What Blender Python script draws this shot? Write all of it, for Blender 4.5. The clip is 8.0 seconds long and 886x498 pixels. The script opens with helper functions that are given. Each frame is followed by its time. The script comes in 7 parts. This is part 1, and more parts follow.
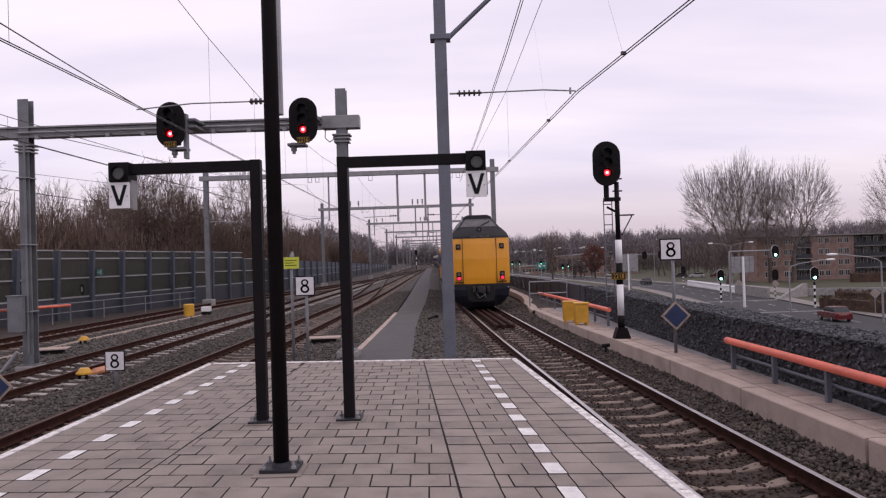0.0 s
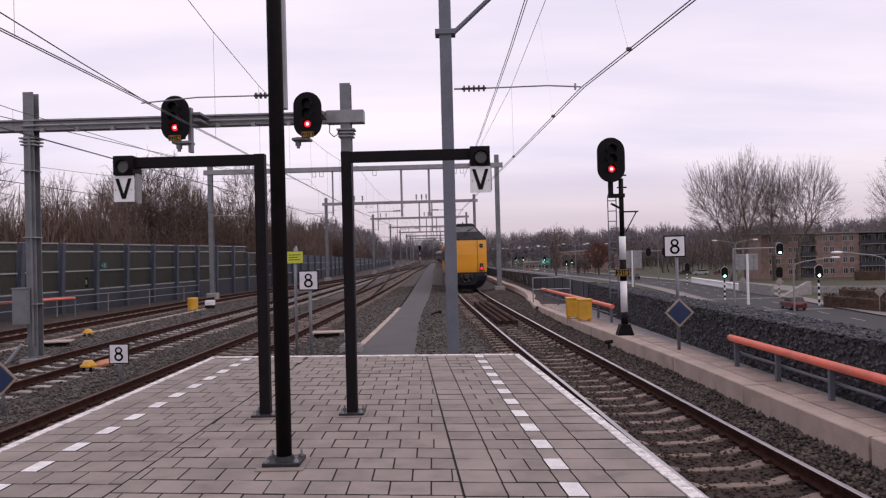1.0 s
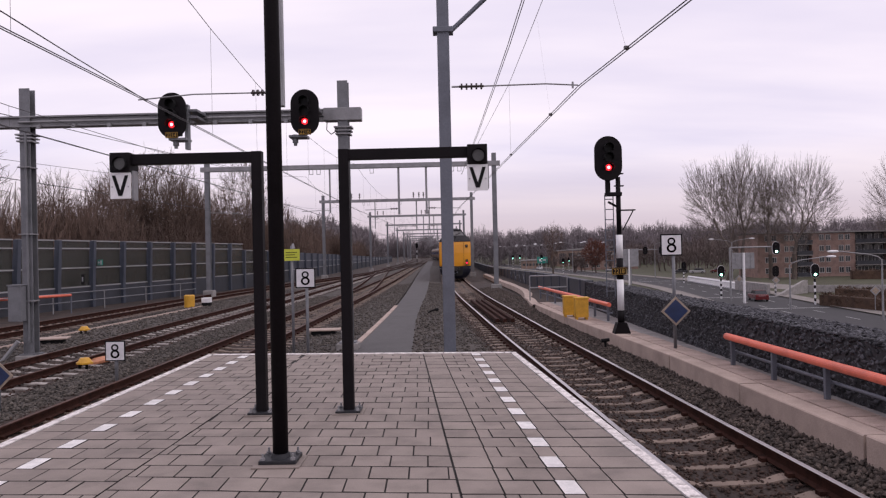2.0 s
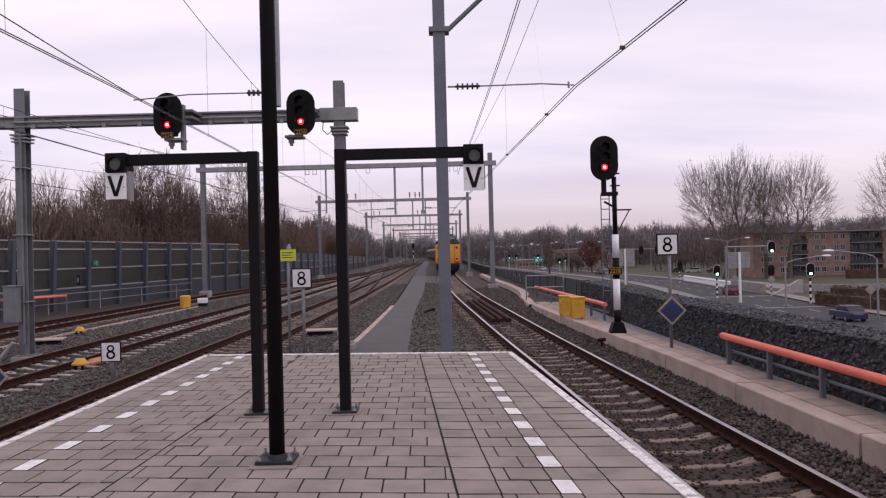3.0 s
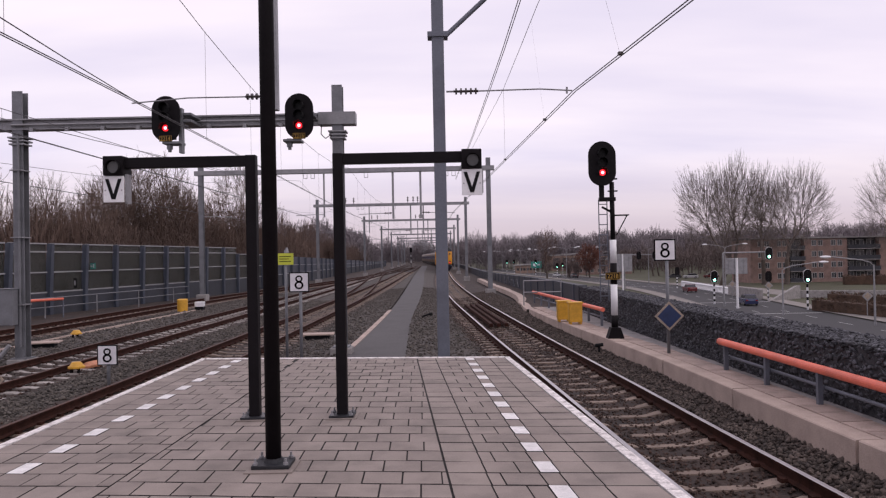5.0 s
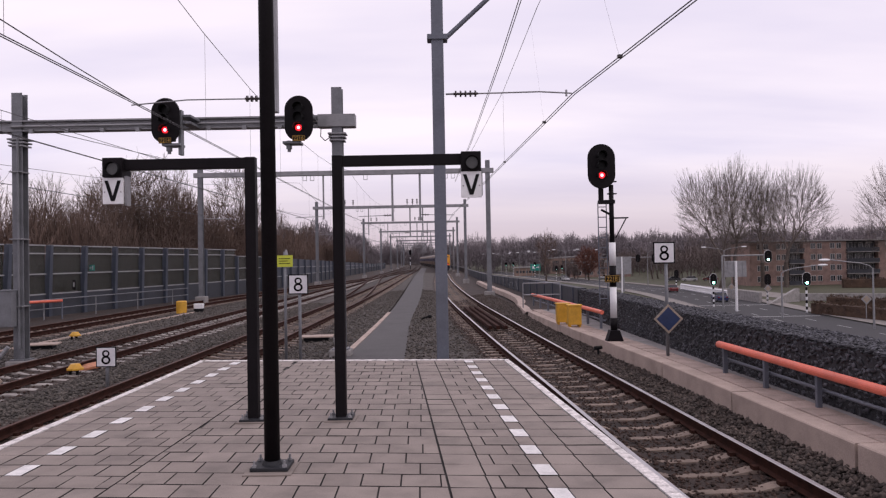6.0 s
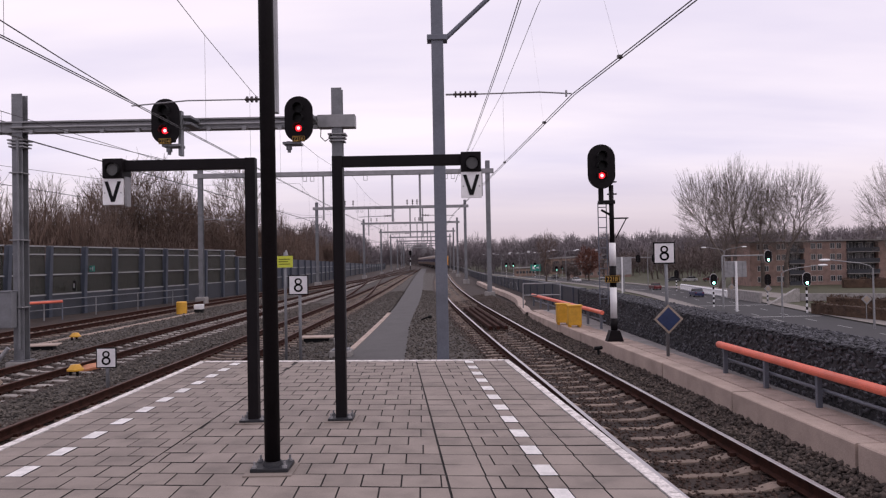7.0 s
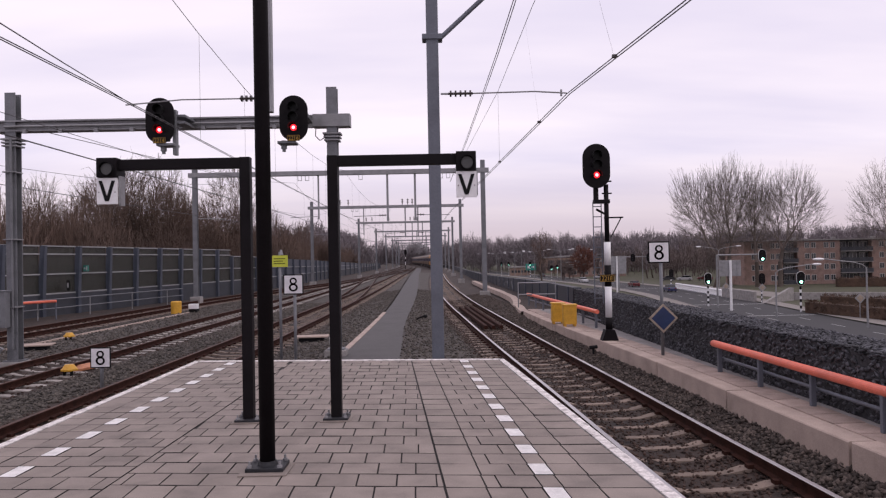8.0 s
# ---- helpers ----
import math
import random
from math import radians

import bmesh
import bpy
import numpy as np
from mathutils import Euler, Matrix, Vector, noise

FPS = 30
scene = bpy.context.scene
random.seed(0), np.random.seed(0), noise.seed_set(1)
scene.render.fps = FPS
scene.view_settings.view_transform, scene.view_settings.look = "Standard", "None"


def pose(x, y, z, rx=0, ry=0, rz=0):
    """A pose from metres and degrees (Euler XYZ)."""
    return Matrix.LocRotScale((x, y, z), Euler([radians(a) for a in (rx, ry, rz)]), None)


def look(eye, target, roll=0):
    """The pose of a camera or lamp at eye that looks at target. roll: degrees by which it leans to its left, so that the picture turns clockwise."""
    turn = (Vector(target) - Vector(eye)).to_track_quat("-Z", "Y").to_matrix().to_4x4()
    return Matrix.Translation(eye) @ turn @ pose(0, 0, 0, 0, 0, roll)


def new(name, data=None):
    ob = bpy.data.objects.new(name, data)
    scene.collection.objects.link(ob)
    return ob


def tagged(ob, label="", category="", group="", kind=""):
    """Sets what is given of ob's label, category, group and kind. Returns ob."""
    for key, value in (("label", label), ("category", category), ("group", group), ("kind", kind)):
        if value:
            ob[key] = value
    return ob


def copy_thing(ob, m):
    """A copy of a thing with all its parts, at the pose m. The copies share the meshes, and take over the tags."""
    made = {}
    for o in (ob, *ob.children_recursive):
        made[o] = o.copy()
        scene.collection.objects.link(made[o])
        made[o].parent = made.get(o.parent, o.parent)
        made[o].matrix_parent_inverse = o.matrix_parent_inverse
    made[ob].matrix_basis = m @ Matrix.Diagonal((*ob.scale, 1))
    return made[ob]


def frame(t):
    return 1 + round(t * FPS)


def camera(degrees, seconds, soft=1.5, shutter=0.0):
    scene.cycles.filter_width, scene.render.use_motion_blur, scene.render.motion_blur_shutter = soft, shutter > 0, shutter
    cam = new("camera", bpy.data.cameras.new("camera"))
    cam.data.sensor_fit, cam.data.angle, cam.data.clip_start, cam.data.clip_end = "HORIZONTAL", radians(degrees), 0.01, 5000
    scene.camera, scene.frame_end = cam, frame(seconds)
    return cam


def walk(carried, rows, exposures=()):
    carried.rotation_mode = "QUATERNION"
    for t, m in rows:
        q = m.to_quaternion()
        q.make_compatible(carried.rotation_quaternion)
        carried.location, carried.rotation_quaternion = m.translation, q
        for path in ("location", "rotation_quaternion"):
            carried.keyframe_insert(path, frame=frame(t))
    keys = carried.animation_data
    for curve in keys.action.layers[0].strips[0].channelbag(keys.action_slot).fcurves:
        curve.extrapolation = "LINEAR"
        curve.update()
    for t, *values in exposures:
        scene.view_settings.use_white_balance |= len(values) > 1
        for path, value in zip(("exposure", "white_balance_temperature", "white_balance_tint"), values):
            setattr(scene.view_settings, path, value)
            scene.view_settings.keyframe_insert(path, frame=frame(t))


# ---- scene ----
cam = camera(63.78, 8.0, soft=1.25)

# Camera: seconds, pan to the left, tilt up, lean to the right (degrees); held by hand at one spot
EYE = (0.0, 0.0, 1.66)
TURNS = [
    (0.0, 0.470, 0.846, 1.822),
    (0.5, 0.681, 0.641, 1.589),
    (1.0, 0.772, 0.485, 1.447),
    (1.5, 0.688, 0.331, 1.335),
    (3.0, 0.244, 0.304, 1.398),
    (3.5, 0.216, 0.360, 1.421),
    (4.0, 0.223, 0.469, 1.295),
    (4.5, 0.126, 0.575, 1.226),
    (6.0, -0.006, 0.856, 1.038),
    (6.5, 0.060, 0.939, 1.180),
    (7.0, -0.000, 0.894, 1.094),
    (7.5, -0.227, 0.791, 1.102),
    (8.0, -0.387, 0.833, 1.133),
]


def view(pan, tilt, lean):
    return (Matrix.Translation(EYE) @ Matrix.Rotation(radians(pan), 4, "Z") @ Matrix.Rotation(radians(90 + tilt), 4, "X")
            @ Matrix.Rotation(radians(-lean), 4, "Z"))


walk(cam, [(t, view(a, b, c)) for t, a, b, c in TURNS])

# ---- light: high overcast sky before dusk ----
world = bpy.data.worlds.new("sky")
scene.world = world
world.use_nodes = True
wt = world.node_tree
wt.nodes.clear()


def wnode(kind, **values):
    n = wt.nodes.new(kind)
    for k, v in values.items():
        n.inputs[k].default_value = v
    return n


w_out = wt.nodes.new("ShaderNodeOutputWorld")
w_bg = wnode("ShaderNodeBackground", Strength=1.0)
w_sky = wt.nodes.new("ShaderNodeTexSky")
w_sky.sky_type, w_sky.sun_disc = "NISHITA", False
w_sky.sun_elevation, w_sky.sun_rotation = radians(14), radians(120)
w_dim = wnode("ShaderNodeVectorMath")
w_dim.operation = "SCALE"
w_dim.inputs["Scale"].default_value = 0.07
wt.links.new(w_sky.outputs[0], w_dim.inputs[0])
# cloud deck: long soft streaks, flatter towards the horizon
w_co = wt.nodes.new("ShaderNodeTexCoord")
w_sep = wt.nodes.new("ShaderNodeSeparateXYZ")
wt.links.new(w_co.outputs["Generated"], w_sep.inputs[0])
w_up = wt.nodes.new("ShaderNodeMath")
w_up.operation = "ADD"
w_up.inputs[1].default_value = 0.16
wt.links.new(w_sep.outputs["Z"], w_up.inputs[0])
w_plane = wt.nodes.new("ShaderNodeCombineXYZ")
for i, ax in enumerate("XY"):
    dv = wt.nodes.new("ShaderNodeMath")
    dv.operation = "DIVIDE"
    wt.links.new(w_sep.outputs[ax], dv.inputs[0])
    wt.links.new(w_up.outputs[0], dv.inputs[1])
    wt.links.new(dv.outputs[0], w_plane.inputs[i])
w_map = wt.nodes.new("ShaderNodeMapping")
w_map.inputs["Scale"].default_value = (0.35, 1.0, 1.0)
w_map.inputs["Rotation"].default_value = (0, 0, radians(-8))
wt.links.new(w_plane.outputs[0], w_map.inputs[0])
w_noise = wnode("ShaderNodeTexNoise", Scale=1.0, Detail=5.0, Roughness=0.5)
wt.links.new(w_map.outputs[0], w_noise.inputs["Vector"])
w_cloud = wt.nodes.new("ShaderNodeValToRGB")
w_cloud.color_ramp.elements[0].position, w_cloud.color_ramp.elements[0].color = 0.34, (0.83, 0.762, 0.95, 1)
w_cloud.color_ramp.elements[1].position, w_cloud.color_ramp.elements[1].color = 0.6, (1.12, 1.0, 1.10, 1)
wt.links.new(w_noise.outputs["Fac"], w_cloud.inputs[0])
# warm pale band low over the horizon
w_low = wt.nodes.new("ShaderNodeValToRGB")
w_low.color_ramp.elements[0].position, w_low.color_ramp.elements[0].color = 0.025, (1, 1, 1, 1)
w_low.color_ramp.elements[1].position, w_low.color_ramp.elements[1].color = 0.135, (0, 0, 0, 1)
wt.links.new(w_sep.outputs["Z"], w_low.inputs[0])
w_band = wt.nodes.new("ShaderNodeMix")
w_band.data_type = "RGBA"
w_band.inputs["B"].default_value = (0.72, 0.60, 0.68, 1)
wt.links.new(w_low.outputs[0], w_band.inputs["Factor"])
wt.links.new(w_cloud.outputs[0], w_band.inputs["A"])
w_mix = wt.nodes.new("ShaderNodeMix")
w_mix.data_type = "RGBA"
w_mix.inputs["Factor"].default_value = 0.93
wt.links.new(w_dim.outputs[0], w_mix.inputs["A"])
wt.links.new(w_band.outputs["Result"], w_mix.inputs["B"])
wt.links.new(w_mix.outputs["Result"], w_bg.inputs["Color"])
wt.links.new(w_bg.outputs[0], w_out.inputs["Surface"])

sun = new("sun", bpy.data.lights.new("sun", "SUN"))
sun.data.energy, sun.data.angle, sun.data.color = 0.6, radians(35), (1.0, 0.93, 0.88)
sun.matrix_world = look((0, 0, 0), (-0.55, 0.35, -0.75))
scene.view_settings.exposure = 0.0

# ---- tools ----
def obj(name, bm, material, parent=None, label="", smooth=False):
    me = bpy.data.meshes.new(name)
    bm.to_mesh(me)
    bm.free()
    for m in (material if isinstance(material, (list, tuple)) else [material]):
        me.materials.append(m)
    if smooth:
        for p in me.polygons:
            p.use_smooth = True
    ob = new(name, me)
    ob.parent = parent
    if label:
        ob["label"] = label
    return ob


def part(name, bm, material, parent, label="", smooth=False):
    return obj(name, bm, material, parent, label, smooth)


def raw(name, verts, faces, material, parent=None, label="", smooth=False):
    """One mesh object from vertex and face arrays."""
    me = bpy.data.meshes.new(name)
    if isinstance(verts, np.ndarray):
        n, k = faces.shape
        me.vertices.add(len(verts))
        me.vertices.foreach_set("co", verts.astype(np.float32).ravel())
        me.loops.add(n * k)
        me.loops.foreach_set("vertex_index", faces.astype(np.int32).ravel())
        me.polygons.add(n)
        me.polygons.foreach_set("loop_start", np.arange(0, n * k, k, dtype=np.int32))
        me.update(calc_edges=True)
    else:
        me.from_pydata(verts, [], faces)
        me.update()
    me.materials.append(material)
    if smooth:
        me.polygons.foreach_set("use_smooth", [True] * len(me.polygons))
    ob = new(name, me)
    ob.parent = parent
    if label:
        ob["label"] = label
    return ob


def thing(name, m, label, category, group="", kind=""):
    ob = new(name)
    ob.empty_display_size = 0.2
    ob.matrix_world = m
    return tagged(ob, label, category, group, kind)


def box(bm, x0, x1, y0, y1, z0, z1, bevel=0.0, m=None):
    r = bmesh.ops.create_cube(bm, size=1.0)
    vs = r["verts"]
    t = Matrix.Translation(((x0 + x1) / 2, (y0 + y1) / 2, (z0 + z1) / 2)) @ Matrix.Diagonal((x1 - x0, y1 - y0, z1 - z0, 1))
    bmesh.ops.transform(bm, matrix=(m @ t if m else t), verts=vs)
    if bevel:
        es = {e for v in vs for e in v.link_edges}
        bmesh.ops.bevel(bm, geom=list(es), offset=bevel, segments=2, affect="EDGES", profile=0.6)
    return bm


def tube(bm, a, b, r, r2=None, seg=12, caps=True):
    a, b = Vector(a), Vector(b)
    d = b - a
    m = Matrix.Translation((a + b) / 2) @ d.to_track_quat("Z", "Y").to_matrix().to_4x4()
    bmesh.ops.create_cone(bm, cap_ends=caps, segments=seg, radius1=r, radius2=r if r2 is None else r2, depth=d.length, matrix=m)
    return bm


def prism(bm, pts, depth, m=Matrix.Identity(4), bevel=0.0):
    """An outline in x, z drawn back along +y by depth."""
    vs = [bm.verts.new(m @ Vector((x, 0, z))) for x, z in pts]
    f = bm.faces.new(vs)
    ex = bmesh.ops.extrude_face_region(bm, geom=[f])
    nv = [g for g in ex["geom"] if isinstance(g, bmesh.types.BMVert)]
    bmesh.ops.translate(bm, verts=nv, vec=m.to_3x3() @ Vector((0, depth, 0)))
    if bevel:
        rim = [e for e in f.edges] + [e for g in ex["geom"] if isinstance(g, bmesh.types.BMFace) for e in g.edges]
        bmesh.ops.bevel(bm, geom=list(set(rim)), offset=bevel, segments=2, affect="EDGES", profile=0.6)
    bmesh.ops.recalc_face_normals(bm, faces=bm.faces)
    return bm


def oval(w, h, n=12):
    """A stadium outline, w wide and h high, about its middle."""
    r, s = w / 2, h / 2 - w / 2
    up = [(r * math.cos(a), s + r * math.sin(a)) for a in np.linspace(0, math.pi, n)]
    return up + [(-x, -z) for x, z in up]


def disc(bm, x, y, z, r, depth, seg=20):
    """A short cylinder that faces -y."""
    return tube(bm, (x, y, z), (x, y + depth, z), r, seg=seg)


def letters(text, size, material, parent, x, y, z, name="writing", depth=0.002, stretch=1.0):
    """Built-in font as a mesh, upright, facing -y, centred on x, z."""
    cu = bpy.data.curves.new(name, "FONT")
    cu.body, cu.size, cu.extrude, cu.align_x, cu.align_y = text, size, depth, "CENTER", "CENTER"
    tmp = bpy.data.objects.new(name, cu)
    me = bpy.data.meshes.new_from_object(tmp)
    bpy.data.objects.remove(tmp)
    me.materials.clear()
    me.materials.append(material)
    xs = [v.co.x for v in me.vertices]
    ys = [v.co.y for v in me.vertices]
    cx, cy = (min(xs) + max(xs)) / 2, (min(ys) + max(ys)) / 2
    for v in me.vertices:
        v.co = ((v.co.x - cx) * stretch, -v.co.z, v.co.y - cy)
    ob = new(name, me)
    ob.parent = parent
    ob.location = (x, y, z)
    return ob


def along(pts):
    """A smooth x over y through the given (y, x) pairs, straight past both ends."""
    ys, xs = np.array([p[0] for p in pts], float), np.array([p[1] for p in pts], float)
    d = np.diff(xs) / np.diff(ys)
    sl = np.concatenate([[d[0]], (d[:-1] * np.diff(ys)[1:] + d[1:] * np.diff(ys)[:-1]) / (ys[2:] - ys[:-2]), [d[-1]]])

    def at(y):
        if y <= ys[0]:
            return float(xs[0] + sl[0] * (y - ys[0]))
        if y >= ys[-1]:
            return float(xs[-1] + sl[-1] * (y - ys[-1]))
        i = int(np.searchsorted(ys, y) - 1)
        h = ys[i + 1] - ys[i]
        t = (y - ys[i]) / h
        return float(xs[i] * (2 * t**3 - 3 * t**2 + 1) + h * sl[i] * (t**3 - 2 * t**2 + t) + xs[i + 1] * (-2 * t**3 + 3 * t**2) + h * sl[i + 1] * (t**3 - t**2))
    return at


def sweep(outline, line, name, material, parent=None, label="", closed=True, smooth=False):
    """An outline in (sideways, up) swept along points (x, y, z)."""
    line = [Vector(p) for p in line]
    n, verts, faces = len(outline), [], []
    for i, p in enumerate(line):
        d = line[min(i + 1, len(line) - 1)] - line[max(i - 1, 0)]
        side = Vector((d.y, -d.x, 0)).normalized()
        verts += [p + side * u + Vector((0, 0, v)) for u, v in outline]
    for i in range(len(line) - 1):
        for k in range(n if closed else n - 1):
            a, b = i * n + k, i * n + (k + 1) % n
            faces.append((a, b, b + n, a + n))
    if closed:
        faces += [tuple(range(n))[::-1], tuple(range((len(line) - 1) * n, len(line) * n))]
    ob = raw(name, verts, faces, material, parent, label, smooth)
    bm = bmesh.new()
    bm.from_mesh(ob.data)
    bmesh.ops.recalc_face_normals(bm, faces=bm.faces)
    bm.to_mesh(ob.data)
    bm.free()
    return ob


def steps(a, b, near=1.0, grow=0.03):
    out = [a]
    while out[-1] < b:
        out.append(min(b, out[-1] + max(near, grow * abs(out[-1]))))
    return out


# ---- materials ----
def mat(name, color, rough=0.7, metal=0.0, vary=0.15, scale=3.0, fine=60.0, bump=0.15, dark=None, spot=None, rnd=0.0, island=0.0, coat=0.0, spec=0.5, stretch=(1, 1, 1)):
    """A surface with broad stains, fine grain and relief, in object space."""
    m = bpy.data.materials.new(name)
    m.use_nodes = True
    nt = m.node_tree
    b = nt.nodes["Principled BSDF"]
    b.inputs["Metallic"].default_value = metal
    b.inputs["Coat Weight"].default_value = coat
    b.inputs["Specular IOR Level"].default_value = spec
    tc = nt.nodes.new("ShaderNodeTexCoord")
    mp = nt.nodes.new("ShaderNodeMapping")
    mp.inputs["Scale"].default_value = stretch
    geo = nt.nodes.new("ShaderNodeNewGeometry")
    nt.links.new(geo.outputs["Position"] if rnd or island else tc.outputs["Object"], mp.inputs[0])
    n1 = nt.nodes.new("ShaderNodeTexNoise")
    n1.inputs["Scale"].default_value, n1.inputs["Detail"].default_value, n1.inputs["Roughness"].default_value = scale, 4.0, 0.6
    n2 = nt.nodes.new("ShaderNodeTexNoise")
    n2.inputs["Scale"].default_value, n2.inputs["Detail"].default_value = fine, 3.0
    for n in (n1, n2):
        nt.links.new(mp.outputs[0], n.inputs["Vector"])
    ramp = nt.nodes.new("ShaderNodeValToRGB")
    c = np.array(color)
    lo = np.array(dark) if dark else c * (1 - 1.6 * vary)
    hi = np.array(spot) if spot else np.minimum(c * (1 + 1.2 * vary), 0.95)
    e = ramp.color_ramp.elements
    e[0].position, e[0].color = 0.3, (*np.maximum(lo, 0), 1)
    e[1].position, e[1].color = 0.72, (*hi, 1)
    mid = e.new(0.5)
    mid.color = (*c, 1)
    nt.links.new(n1.outputs["Fac"], ramp.inputs[0])
    mul = nt.nodes.new("ShaderNodeMix")
    mul.data_type, mul.blend_type = "RGBA", "MULTIPLY"
    mul.inputs["Factor"].default_value = 1.0
    fr = nt.nodes.new("ShaderNodeMapRange")
    fr.inputs["From Min"].default_value, fr.inputs["From Max"].default_value = 0.3, 0.7
    fr.inputs["To Min"].default_value, fr.inputs["To Max"].default_value = 1 - vary, 1 + vary * 0.6
    nt.links.new(n2.outputs["Fac"], fr.inputs["Value"])
    nt.links.new(ramp.outputs[0], mul.inputs["A"])
    nt.links.new(fr.outputs[0], mul.inputs["B"])
    last = mul
    for amount, out in ((rnd, None), (island, geo.outputs["Random Per Island"])):
        if not amount:
            continue
        if out is None:
            out = nt.nodes.new("ShaderNodeObjectInfo").outputs["Random"]
        r2 = nt.nodes.new("ShaderNodeMapRange")
        r2.inputs["To Min"].default_value, r2.inputs["To Max"].default_value = 1 - amount, 1 + amount * 0.7
        nt.links.new(out, r2.inputs["Value"])
        m2 = nt.nodes.new("ShaderNodeMix")
        m2.data_type, m2.blend_type = "RGBA", "MULTIPLY"
        m2.inputs["Factor"].default_value = 1.0
        nt.links.new(last.outputs["Result"], m2.inputs["A"])
        nt.links.new(r2.outputs[0], m2.inputs["B"])
        last = m2
    nt.links.new(last.outputs["Result"], b.inputs["Base Color"])
    rr = nt.nodes.new("ShaderNodeMapRange")
    rr.inputs["To Min"].default_value, rr.inputs["To Max"].default_value = max(0.03, rough - 0.12), min(1, rough + 0.12)
    nt.links.new(n1.outputs["Fac"], rr.inputs["Value"])
    nt.links.new(rr.outputs[0], b.inputs["Roughness"])
    if bump:
        bp = nt.nodes.new("ShaderNodeBump")
        bp.inputs["Strength"].default_value, bp.inputs["Distance"].default_value = bump, 0.01
        nt.links.new(n2.outputs["Fac"], bp.inputs["Height"])
        nt.links.new(bp.outputs[0], b.inputs["Normal"])
    return m


def glow(name, color, strength):
    m = bpy.data.materials.new(name)
    m.use_nodes = True
    b = m.node_tree.nodes["Principled BSDF"]
    b.inputs["Base Color"].default_value = (*[0.3 * v for v in color], 1)
    b.inputs["Emission Color"].default_value = (*color, 1)
    b.inputs["Emission Strength"].default_value = strength
    b.inputs["Roughness"].default_value = 0.2
    return m


def glass(name, color, rough=0.05, mix=0.5):
    """Tinted, slightly dirty pane: part see-through, part gloss."""
    m = bpy.data.materials.new(name)
    m.use_nodes = True
    nt = m.node_tree
    b = nt.nodes["Principled BSDF"]
    b.inputs["Base Color"].default_value = (*color, 1)
    b.inputs["Roughness"].default_value = rough
    tr = nt.nodes.new("ShaderNodeBsdfTransparent")
    tr.inputs["Color"].default_value = (0.85, 0.87, 0.86, 1)
    mx = nt.nodes.new("ShaderNodeMixShader")
    mx.inputs[0].default_value = mix
    nt.links.new(tr.outputs[0], mx.inputs[1])
    nt.links.new(b.outputs[0], mx.inputs[2])
    nt.links.new(mx.outputs[0], nt.nodes["Material Output"].inputs["Surface"])
    return m


